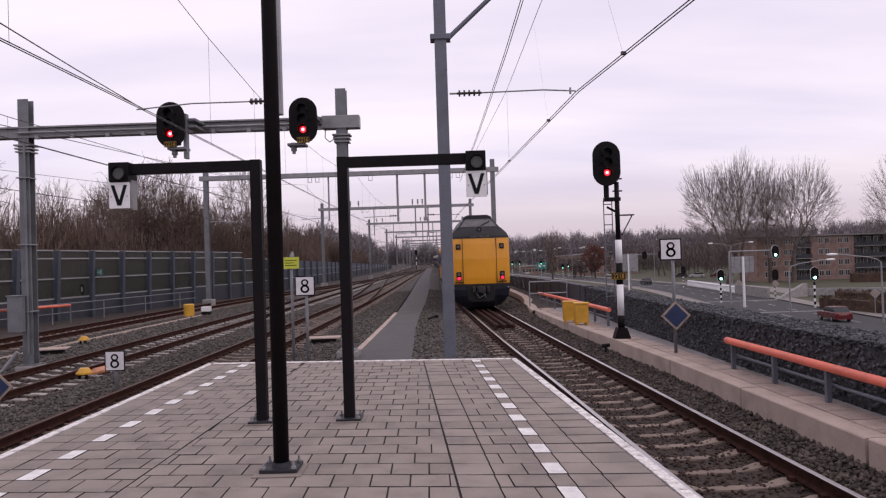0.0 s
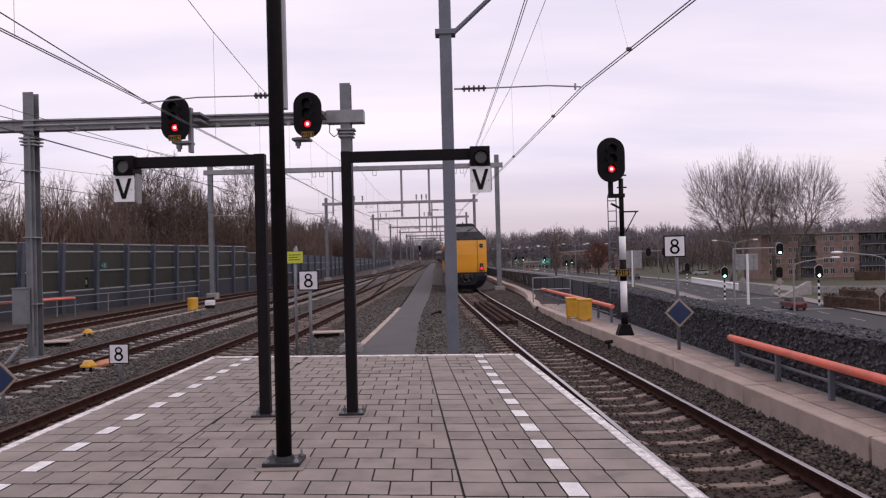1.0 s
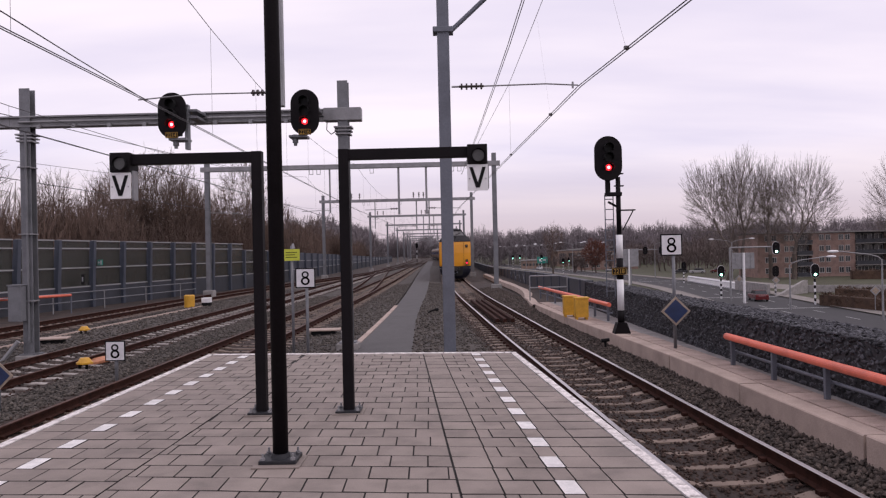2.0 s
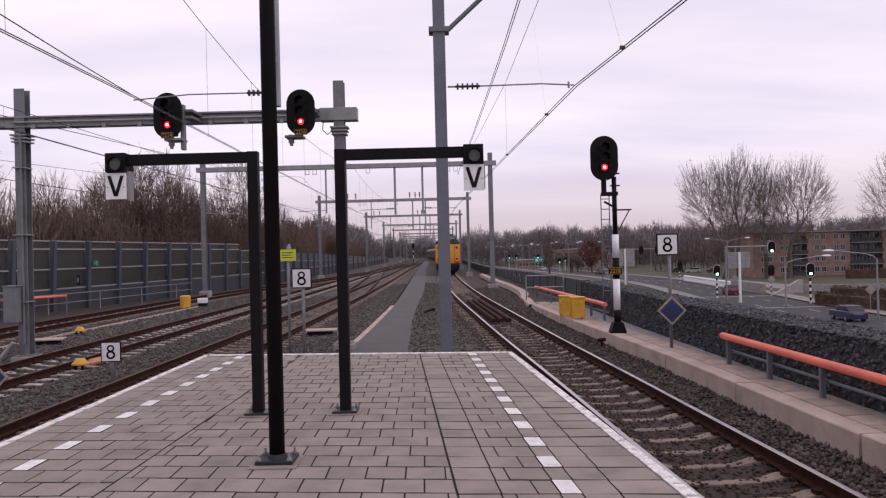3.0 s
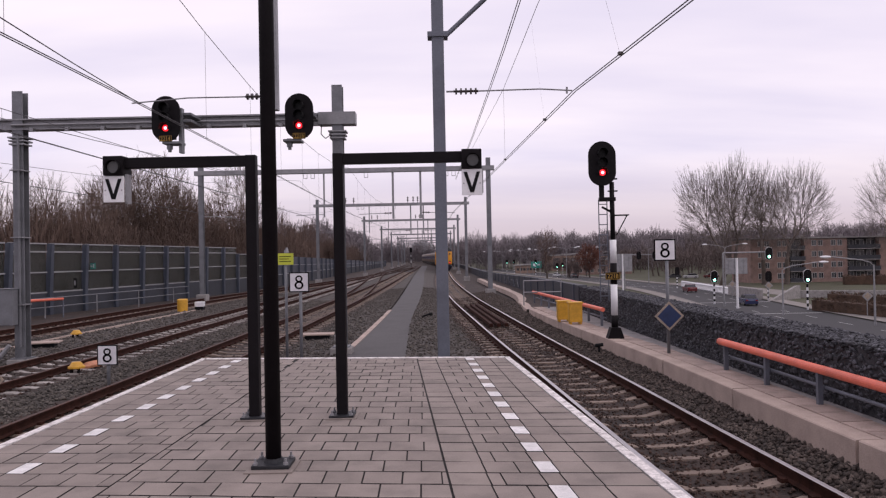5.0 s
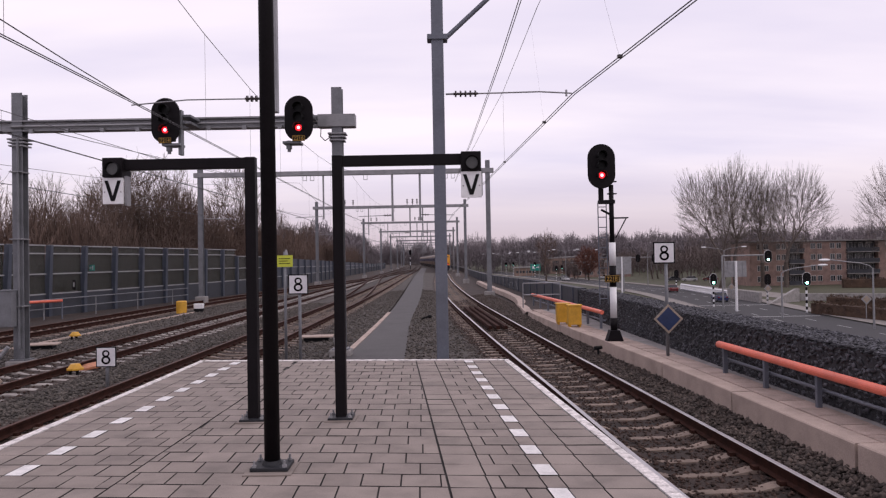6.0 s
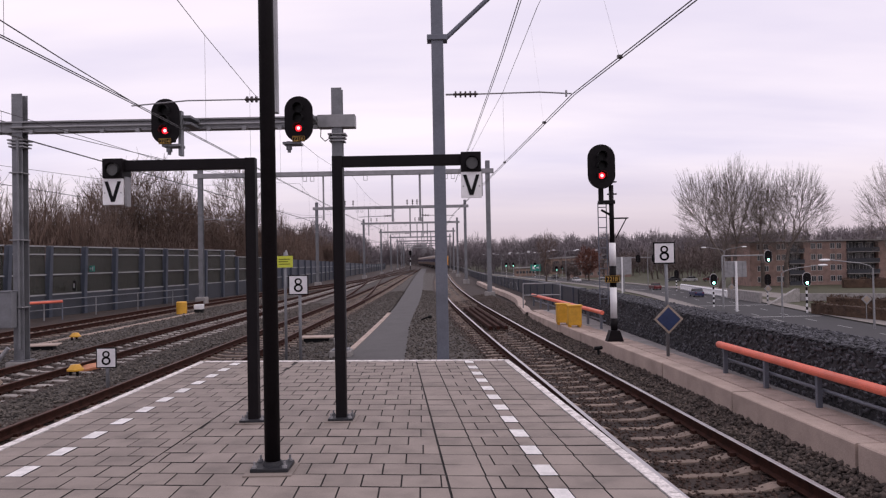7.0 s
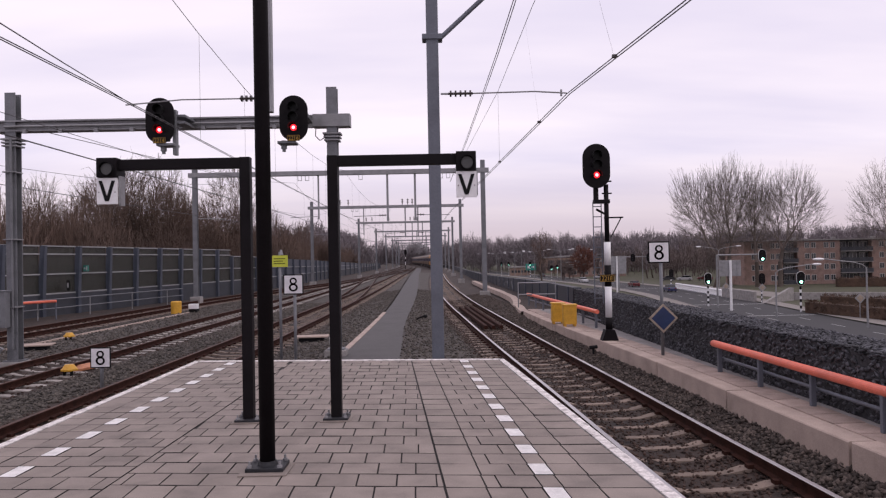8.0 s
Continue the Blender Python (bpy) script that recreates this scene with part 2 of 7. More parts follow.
M = {
    "tile": mat("concrete_tile", (0.252, 0.212, 0.189), 0.85, vary=0.16, scale=2.5, fine=140, bump=0.25, rnd=0.11),
    "tile_rest": mat("concrete_tile_joined", (0.252, 0.212, 0.189), 0.85, vary=0.16, scale=2.5, fine=140, bump=0.25, island=0.11),
    "joint": mat("sand_joint", (0.03, 0.026, 0.025), 0.95, vary=0.3, scale=8, fine=120),
    "white_mark": mat("worn_white_marking", (0.72, 0.70, 0.69), 0.8, vary=0.12, scale=9, fine=90, rnd=0.08),
    "coping": mat("white_painted_coping", (0.70, 0.66, 0.64), 0.75, vary=0.25, scale=9, fine=70, dark=(0.24, 0.21, 0.2)),
    "concrete": mat("pale_concrete", (0.40, 0.315, 0.272), 0.88, vary=0.16, scale=1.6, fine=70, bump=0.25, dark=(0.30, 0.235, 0.2)),
    "slab": mat("beige_concrete_slab", (0.38, 0.295, 0.255), 0.9, vary=0.2, scale=3, fine=60, bump=0.3, rnd=0.16),
    "concrete_grey": mat("grey_concrete", (0.27, 0.255, 0.25), 0.88, vary=0.2, scale=2.0, fine=60),
    "sleeper": mat("sleeper_concrete", (0.215, 0.165, 0.135), 0.9, vary=0.2, scale=4, fine=90, rnd=0.15),
    "sleeper_rest": mat("sleeper_concrete_joined", (0.215, 0.165, 0.135), 0.9, vary=0.2, scale=4, fine=90, island=0.15),
    "sleeper_pale": mat("pale_sleeper_concrete", (0.34, 0.31, 0.29), 0.9, vary=0.2, scale=4, fine=90, rnd=0.15),
    "rust": mat("rusty_rail_side", (0.040, 0.0165, 0.012), 0.88, spec=0.12, vary=0.3, scale=6, fine=90),
    "rail_top": mat("bright_rail_head", (0.48, 0.46, 0.46), 0.34, metal=1.0, vary=0.08, scale=3, fine=60, bump=0.03),
    "rail_dull": mat("dull_rail_head", (0.075, 0.036, 0.027), 0.6, spec=0.25, vary=0.2, scale=3, fine=60, bump=0.03),
    "ballast": mat("ballast_bed", (0.036, 0.023, 0.018), 0.95, vary=0.45, scale=1.2, fine=26, bump=1.0),
    # flat bed: the shade between loose stones is put into its darker colour
    "ballast_grey": mat("shaded_grey_ballast", (0.062, 0.052, 0.046), 0.95, vary=0.4, scale=1.2, fine=26, bump=1.0),
    "stone": mat("ballast_stone", (0.094, 0.081, 0.071), 0.9, vary=0.25, scale=3, fine=60, island=0.55),
    "stone_dark": mat("dark_ballast_stone", (0.085, 0.066, 0.056), 0.92, vary=0.25, scale=3, fine=60, island=0.6),
    "stone_rust": mat("rusty_ballast_stone", (0.056, 0.033, 0.025), 0.92, vary=0.25, scale=3, fine=60, island=0.5),
    "asphalt": mat("grey_asphalt", (0.082, 0.078, 0.079), 0.9, vary=0.16, scale=1.2, fine=150, bump=0.3),
    "gabion": mat("gabion_basalt", (0.060, 0.060, 0.071), 0.8, vary=0.3, scale=9, fine=60, bump=0.6, island=0.55, spot=(0.13, 0.13, 0.145)),
    # core coloured darker than the stones, as shade in the gaps between them
    "gabion_core_shade": mat("gabion_core_shade", (0.034, 0.034, 0.039), 0.95, vary=0.3, scale=9, fine=50),
    "bar_light": mat("pale_aluminium_bar", (0.33, 0.33, 0.34), 0.5, metal=0.3, vary=0.1),
    "tail_glass": mat("red_lamp_glass", (0.16, 0.01, 0.012), 0.2, vary=0.05, bump=0),
    # farther coaches: shade and haze are put into a dimmed yellow
    "train_yellow_dim": mat("shaded_train_yellow", (0.13, 0.075, 0.045), 0.5, vary=0.15, scale=1.2, fine=30, bump=0.02),
    "galv": mat("galvanised_steel", (0.26, 0.26, 0.272), 0.5, metal=0.35, vary=0.14, scale=2.2, fine=40, bump=0.05),
    "galv_dark": mat("weathered_galvanised_steel", (0.165, 0.17, 0.185), 0.5, metal=0.25, vary=0.16, scale=2.2, fine=40, bump=0.05),
    "steel_blue": mat("grey_blue_painted_steel", (0.12, 0.13, 0.16), 0.5, metal=0.1, vary=0.14, scale=1.5, fine=50, bump=0.04),
    "black": mat("black_painted_steel", (0.0095, 0.008, 0.0095), 0.55, spec=0.1, vary=0.2, scale=3, fine=60, bump=0.04),
    "plate_dark": mat("dark_grey_steel_plate", (0.018, 0.019, 0.023), 0.5, spec=0.35, vary=0.25, scale=8, fine=60, bump=0.05),
    "matt_black": mat("matt_black", (0.008, 0.008, 0.009), 0.8, spec=0.2, vary=0.2, bump=0.05),
    "lens_dark": mat("unlit_lens", (0.008, 0.008, 0.008), 0.4, spec=0.15, vary=0.1, bump=0),
    "lens_grey": mat("unlit_matrix_lamp", (0.075, 0.075, 0.075), 0.4, vary=0.2, fine=200),
    "white": mat("white_enamel", (0.74, 0.74, 0.76), 0.45, vary=0.05, scale=4, fine=50, bump=0.03),
    "sign_white": mat("white_sign_face", (0.66, 0.65, 0.68), 0.5, vary=0.06, scale=7, fine=50, bump=0.03),
    "sign_blue": mat("blue_sign_face", (0.013, 0.027, 0.085), 0.45, vary=0.2, scale=4, fine=50, bump=0.03),
    "sign_rim": mat("weathered_sign_rim", (0.30, 0.24, 0.19), 0.6, vary=0.2, scale=6),
    "yellow_plate": mat("yellow_plate", (0.42, 0.24, 0.03), 0.5, vary=0.1),
    "lime": mat("lime_yellow_notice", (0.52, 0.56, 0.05), 0.5, vary=0.06),
    "orange": mat("salmon_red_paint", (0.72, 0.16, 0.10), 0.5, vary=0.12, scale=2.5, fine=60, bump=0.05),
    "yellow_box": mat("ochre_yellow_paint", (0.60, 0.32, 0.03), 0.5, vary=0.14, scale=3, fine=40, bump=0.05),
    "noise_panel": mat("dark_barrier_cassette", (0.034, 0.037, 0.047), 0.65, vary=0.2, scale=1.5, fine=30),
    "noise_glass": glass("dusty_barrier_pane", (0.042, 0.043, 0.038), 0.35, 0.62),
    "post_blue": mat("slate_blue_post", (0.048, 0.057, 0.080), 0.5, vary=0.15),
    "green_sign": mat("green_escape_sign", (0.02, 0.28, 0.22), 0.5, vary=0.05),
    "train_yellow": mat("train_yellow", (0.68, 0.29, 0.012), 0.35, vary=0.05, scale=1.2, fine=30, bump=0.02, coat=0.2),
    # pale base colour carries the sky mirrored in and seen through the glass
    "cab_glass_sky": mat("sky_pale_cab_glass", (0.24, 0.235, 0.235), 0.1, vary=0.15, bump=0),
    "train_grey": mat("train_dark_grey", (0.022, 0.021, 0.024), 0.5, spec=0.25, vary=0.15, scale=1.2, fine=30, bump=0.03),
    "train_skirt": mat("train_blue_black_skirt", (0.010, 0.012, 0.022), 0.35, spec=0.4, vary=0.2, scale=1.5, fine=30, bump=0.03),
    "train_blue": mat("train_blue", (0.02, 0.035, 0.13), 0.4, vary=0.1),
    "train_roof": mat("train_roof_dust", (0.10, 0.095, 0.095), 0.7, vary=0.2),
    "train_under": mat("train_underframe", (0.03, 0.027, 0.027), 0.8, vary=0.25, scale=3),
    "train_window": mat("train_window_glass", (0.02, 0.022, 0.025), 0.08, vary=0.05, bump=0),
    "gutter": mat("dark_gap", (0.01, 0.01, 0.01), 0.9),
    "insulator": mat("brown_insulator", (0.045, 0.035, 0.035), 0.35, vary=0.1, bump=0),
    "cable": mat("contact_wire", (0.055, 0.05, 0.055), 0.5, metal=0.6, vary=0.05, bump=0),
    "grass": mat("winter_grass", (0.062, 0.062, 0.032), 0.95, vary=0.35, scale=0.3, fine=9, bump=0.8, dark=(0.045, 0.038, 0.022), spot=(0.08, 0.085, 0.04)),
    "street": mat("street_asphalt", (0.033, 0.032, 0.035), 0.85, vary=0.15, scale=0.4, fine=40),
    "paving": mat("pale_paving", (0.22, 0.2, 0.185), 0.9, vary=0.15, scale=0.8, fine=30),
    "road_paint": mat("road_paint", (0.36, 0.36, 0.36), 0.8, vary=0.15),
    # brown brick with distance haze painted in as a paler base
    "brick": mat("hazed_brown_brick", (0.255, 0.172, 0.147), 0.9, vary=0.2, scale=0.8, fine=14, bump=0.3),
    "brick_pale": mat("pale_brick", (0.27, 0.19, 0.15), 0.9, vary=0.2, scale=0.8, fine=14, bump=0.3),
    "roof_recess_dark": mat("dark_roofing_and_recess_shade", (0.06, 0.058, 0.06), 0.85, vary=0.2),
    "frame_white": mat("white_window_frame", (0.42, 0.41, 0.4), 0.6, vary=0.08),
    "pane": mat("house_window_pane", (0.05, 0.055, 0.06), 0.1, vary=0.1, scale=0.5, bump=0, rnd=0.5),
    "bark": mat("grey_brown_bark", (0.085, 0.068, 0.056), 0.95, vary=0.25, scale=1.5, fine=20, bump=0.4),
    # far twigs: distance haze is mixed into the base colour
    "twig_hazed": mat("hazed_far_twigs", (0.19, 0.165, 0.175), 0.95, vary=0.25, scale=0.05, fine=1, bump=0),
    "twig": mat("bare_twigs", (0.165, 0.135, 0.12), 0.95, vary=0.25, scale=0.2, fine=3, bump=0),
    "twig_park": mat("grey_brown_park_twigs", (0.13, 0.10, 0.092), 0.95, vary=0.25, scale=0.1, fine=2, bump=0),
    "twig_brown": mat("brown_bare_twigs", (0.122, 0.081, 0.064), 0.95, vary=0.25, scale=0.2, fine=3, bump=0),
    "hedge": mat("brown_hedge", (0.075, 0.045, 0.03), 0.95, vary=0.3, scale=1.0, fine=12, bump=1.0),
    "car_red": mat("dark_red_car_paint", (0.11, 0.012, 0.014), 0.3, vary=0.05, coat=0.5, bump=0),
    "car_blue": mat("dark_blue_car_paint", (0.02, 0.028, 0.085), 0.3, vary=0.05, coat=0.5, bump=0),
    "car_white": mat("silver_white_car_paint", (0.5, 0.5, 0.52), 0.3, vary=0.05, coat=0.5, bump=0),
    "car_dark": mat("dark_grey_car_paint", (0.03, 0.03, 0.035), 0.3, vary=0.05, coat=0.5, bump=0),
    "tyre": mat("tyre_rubber", (0.015, 0.015, 0.015), 0.85, vary=0.1),
    "red_lamp": glow("lit_red_lamp", (1.0, 0.012, 0.07), 2.4),
    "red_core": glow("bright_red_lamp", (1.0, 0.22, 0.28), 5.0),
    "red_dim": glow("glancing_red_lamp", (1.0, 0.01, 0.02), 1.2),
    "green_lamp": glow("lit_green_lamp", (0.35, 1.0, 0.75), 8.0),
}

# ---- plan: x over y ----
RAIL_Z, BED_Z = -0.76, -1.0
STREET_Z = -5.8
track_right = along([(-20, 4.6), (5, 3.28), (9.3, 3.0), (12.6, 2.8), (20, 2.32), (29, 1.8), (40, 1.22), (47, 0.95), (64, 0.48), (80, 0.2), (110, 0.0), (163, -0.25), (200, -1.0), (240, -2.8), (290, -5.6), (360, -9.8), (420, -14), (600, -28)])
track_one = along([(-20, -5.9), (20, -5.95), (50, -5.85), (80, -6.1), (110, -6.5), (160, -7.0), (200, -7.6), (240, -8.5), (290, -10.2), (360, -13.9), (420, -18), (600, -32)])
track_two = along([(-20, -9.9), (20, -9.95), (50, -9.9), (80, -10.1), (110, -10.5), (160, -11.0), (200, -11.6), (240, -12.5), (290, -14.2), (360, -17.9), (420, -22), (600, -36)])
track_three = along([(-20, -17.6), (20, -16.2), (30, -15.95), (45, -15.5), (60, -14.3), (72, -12.9), (84, -11.6), (96, -10.75), (108, -10.48), (160, -11.0), (200, -11.6), (240, -12.5), (290, -14.2), (360, -17.9), (420, -22), (600, -36)])
ledge_front = along([(-10, 4.95), (5, 4.64), (8, 4.52), (10.7, 4.42), (14.2, 4.28), (17.5, 4.05), (21.9, 3.78), (25.8, 3.6), (30.4, 3.48), (34, 3.4)])
rail_line = along([(-4, 5.45), (9.5, 5.1), (12.9, 5.0), (20.6, 4.65), (30.8, 4.02), (34, 3.8)])
wall_face = along([(-10, 5.75), (2, 5.5), (9, 5.35), (14, 5.22), (19, 5.16), (27, 5.25), (40, 5.38), (60, 5.05), (80, 4.7), (110, 4.4)])
barrier_line = along([(10, -27), (26, -24), (35, -22), (44, -20.5), (53, -19.1), (61, -17.9), (72, -17.4), (90, -17.2), (120, -17.6), (170, -18.4), (250, -20.5), (300, -24), (400, -37)])


# ---- ground ----
def ground():
    ys = [-60, -30, -10, 0, 10, 20, 30, 40, 50, 60, 75, 90, 110, 130, 160, 200, 250, 300, 400, 600, 1200, 3500]
    verts, faces, mats = [], [], []
    for y in ys:
        r = (wall_face(y) if y < 110 else track_right(y) + 4.4) + 0.3
        le = barrier_line(max(y, 10)) - 0.6
        if y > 400:
            r, le = track_right(600) + 6, barrier_line(400) - 30
        xs = [-3500, le - 9, le, r, r + 10.5, r + 14, 3500]
        zs = [-4.0, -3.0, BED_Z - 0.02, BED_Z - 0.02, STREET_Z + 0.05, STREET_Z, STREET_Z]
        verts += [(x, y, z) for x, z in zip(xs, zs)]
    n = 7
    for i in range(len(ys) - 1):
        for k in range(n - 1):
            faces.append((i * n + k, i * n + k + 1, (i + 1) * n + k + 1, (i + 1) * n + k))
    ob = raw("ground", verts, faces, M["grass"])
    ob.data.materials.append(M["ballast"])
    for f, p in zip(faces, ob.data.polygons):
        p.material_index = 1 if f[0] % n == 2 else 0
    return tagged(ob, "winter grass slopes and ballast bed of the railway embankment", "ground", kind="structure")


ground()


# ---- ballast beds as low swells, with loose stones on them ----
def stones(name, spots, size, material, label):
    """Loose broken stones as one mesh: jittered octahedra at (x, y, z) spots."""
    rng = np.random.default_rng(len(spots))
    base = np.array([(1, 0, 0), (-1, 0, 0), (0, 1, 0), (0, -1, 0), (0, 0, 1), (0, 0, -1)], float)
    tris = np.array([(0, 2, 4), (2, 1, 4), (1, 3, 4), (3, 0, 4), (2, 0, 5), (1, 2, 5), (3, 1, 5), (0, 3, 5)])
    s = np.array(spots)
    k = len(s)
    v = base[None] * rng.uniform(0.55, 1.25, (k, 6, 1)) + rng.normal(0, 0.22, (k, 6, 3))
    ang = rng.uniform(0, 6.28, k)
    c, q = np.cos(ang)[:, None], np.sin(ang)[:, None]
    x, y = v[..., 0] * c - v[..., 1] * q, v[..., 0] * q + v[..., 1] * c
    v = np.stack([x, y, v[..., 2] * 0.75], -1) * (size * rng.uniform(0.6, 1.35, (k, 1, 1))) + s[:, None]
    f = tris[None] + (np.arange(k) * 6)[:, None, None]
    ob = raw(name, v.reshape(-1, 3), f.reshape(-1, 3), material)
    return tagged(ob, label, "stones", kind="stuff")


def bed_z(x, y):
    return BED_Z + 0.02 * noise.noise(Vector((x * 0.7, y * 0.7, 3.0))) + 0.015 * noise.noise(Vector((x * 2.3, y * 2.3, 7.0)))


def scatter(left, right, y0, y1, count, lift=0.0, seed=1):
    rng = np.random.default_rng(seed)
    out = []
    for _ in range(count):
        t = rng.uniform() ** 1.6
        y = y0 + (y1 - y0) * t
        a, b = left(y), right(y)
        x = a + (b - a) * rng.uniform()
        out.append((x, y, bed_z(x, y) + lift + rng.uniform(-0.02, 0.03)))
    return out


def shoulder(name, left, right, y0, y1, rise, material, label):
    """A low bank of ballast between two lines; rise: its height over the share of its width."""
    yy = steps(y0, y1, 0.35, 0.02)
    m = 9
    verts, faces = [], []
    for y in yy:
        a, b = left(y), right(y)
        for k in range(m):
            u = k / (m - 1)
            x = a + (b - a) * u
            verts.append((x, y, bed_z(x, y) + rise(u)))
    for i in range(len(yy) - 1):
        for k in range(m - 1):
            faces.append((i * m + k, i * m + k + 1, (i + 1) * m + k + 1, (i + 1) * m + k))
    return tagged(raw(name, verts, faces, material, smooth=True), label, "ballast", kind="structure")


# ---- railway tracks ----
RAIL = [(-0.065, -0.16), (0.065, -0.16), (0.065, -0.15), (0.012, -0.125), (0.012, -0.045), (0.035, -0.035), (0.035, -0.006), (0.028, 0.0),
        (-0.028, 0.0), (-0.035, -0.006), (-0.035, -0.035), (-0.012, -0.045), (-0.012, -0.125), (-0.065, -0.15)]


def sleeper_mesh(name, material):
    """A concrete sleeper: thick ends with rail seats, a waist that dips in the middle."""
    prof = [(-1.26, 0.0), (-1.05, 0.02), (-0.60, 0.02), (-0.35, -0.035), (0.35, -0.035), (0.60, 0.02), (1.05, 0.02), (1.26, 0.0)]
    bm = bmesh.new()
    rings = []
    for x, z in prof:
        w = 0.07 if abs(x) < 0.4 else 0.095
        rings.append([bm.verts.new(p) for p in ((x, -w - 0.03, -0.2), (x, -w, z - 0.01), (x, w, z - 0.01), (x, w + 0.03, -0.2))])
    for a, b in zip(rings, rings[1:]):
        for k in range(3):
            bm.faces.new((a[k], b[k], b[k + 1], a[k + 1]))
    bm.faces.new(rings[0])
    bm.faces.new(rings[-1][::-1])
    bmesh.ops.recalc_face_normals(bm, faces=bm.faces)
    me = bpy.data.meshes.new(name)
    bm.to_mesh(me)
    bm.free()
    me.materials.append(material)
    return me


def track(name, line, y0, y1, near0, near1, top, label, bed="sleeper"):
    base = thing(name, pose(0, 0, 0), label, "railway track", kind="structure")
    yy = steps(y0, y1, 1.0, 0.03)
    for side in (-0.7525, 0.7525):
        rail = sweep(RAIL, [(line(y) + side, y, RAIL_Z) for y in yy], "rail", M["rust"], base)
        rail.data.materials.append(top)
        n = len(RAIL)
        for i, p in enumerate(rail.data.polygons):
            if i % n in (6, 7, 8) and i < n * (len(yy) - 1):
                p.material_index = 1
    me = sleeper_mesh("sleeper", M[bed])
    y, far = y0, []
    while y < min(130, y1 - 16):
        x = line(y)
        turn = -math.atan((line(y + 0.5) - line(y - 0.5)))
        if near0 <= y <= near1:
            ob = new("sleeper", me)
            ob.parent = base
            ob.matrix_local = Matrix.Translation((x, y, RAIL_Z - 0.178)) @ Matrix.Rotation(turn, 4, "Z")
        elif y > 0:
            far.append((x, y, turn))
        y += 0.6
    vs, fs = [], []
    src = [v.co.copy() for v in me.vertices]
    for x, y, turn in far:
        m = Matrix.Translation((x, y, RAIL_Z - 0.178)) @ Matrix.Rotation(turn, 4, "Z")
        k = len(vs)
        vs += [m @ c for c in src]
        fs += [tuple(k + i for i in p.vertices) for p in me.polygons]
    tagged(raw("far_sleepers", vs, fs, M["sleeper_rest" if bed == "sleeper" else bed], base), kind="stuff")
    # rail clips on the seats of the nearer sleepers
    bm = bmesh.new()
    y = y0
    while y < near1:
        if y >= near0:
            for side in (-0.7525, 0.7525):
                for o in (-0.1, 0.1):
                    box(bm, line(y) + side + o - 0.035, line(y) + side + o + 0.035, y - 0.05, y + 0.05, RAIL_Z - 0.18, RAIL_Z - 0.12)
        y += 0.6
    tagged(part("rail_clips", bm, M["rust"], base), kind="stuff")
    return base


track("railway_track", track_right, 2.0, 500, 4.0, 40.0, M["rail_top"], "single railway track with bright rails on concrete sleepers")
track("railway_track", track_one, 2.0, 500, 9.0, 45.0, M["rail_dull"], "railway track beside the platform on concrete sleepers")
track("railway_track", track_two, 2.0, 500, 12.0, 45.0, M["rail_dull"], "middle railway track with dull brown rails", "sleeper_pale")
track("railway_track", track_three, 10.0, 100, 20.0, 40.0, M["rail_dull"], "outer railway track along the noise barrier")
def crossover(line_a, line_b, y0, y1, label):
    """A pair of rails that swings from one track to the next."""
    c = thing("crossover", pose(0, 0, 0), label, "railway track", group="crossovers", kind="structure")
    for side in (-0.7525, 0.7525):
        pts = []
        for y in np.linspace(y0, y1, 40):
            u = (y - y0) / (y1 - y0)
            u = 0.75 * u + 0.25 * u * u * (3 - 2 * u)
            pts.append((line_a(y) * (1 - u) + line_b(y) * u + side, y, RAIL_Z + 0.003))
        rail = sweep(RAIL, pts, "rail", M["rust"], c)
        rail.data.materials.append(M["rail_dull"])
        for i, p in enumerate(rail.data.polygons):
            if i % len(RAIL) in (6, 7, 8) and i < len(RAIL) * 39:
                p.material_index = 1


crossover(track_one, track_two, 42, 118, "rusty rails of a crossover between the two tracks")
crossover(track_two, track_one, 95, 190, "rusty rails of a far crossover between the tracks")
# check rails between the running rails of the curve
check = thing("check_rails", pose(0, 0, 0), "dark timber-like check rails lying inside the track", "rail")
for off in (-0.28, 0.0, 0.28):
    sweep([(-0.07, -0.16), (0.07, -0.16), (0.06, -0.03), (-0.06, -0.03)], [(track_right(y) + off, y, RAIL_Z) for y in steps(26, 37, 1.0)], "check_rail", M["rust"], check)


# ---- platform ----
END_A, END_B = (-4.2, 12.27), (1.045, 11.76)          # far corners
left_edge = lambda y: -4.16 - 0.006 * (y - 7)
right_edge = lambda y: 1.04 + (11.76 - y) * 0.0845
end_y = lambda x: END_A[1] + (x - END_A[0]) * (END_B[1] - END_A[1]) / (END_B[0] - END_A[0])
Y_BACK = -8.0


def clip_poly(poly, n, d):
    """The part of a flat polygon where n . p <= d."""
    out = []
    for i, p in enumerate(poly):
        q = poly[(i + 1) % len(poly)]
        a, b = n[0] * p[0] + n[1] * p[1] - d, n[0] * q[0] + n[1] * q[1] - d
        if a <= 0:
            out.append(p)
        if (a < 0 < b) or (b < 0 < a):
            t = a / (a - b)
            out.append((p[0] + (q[0] - p[0]) * t, p[1] + (q[1] - p[1]) * t))
    return out


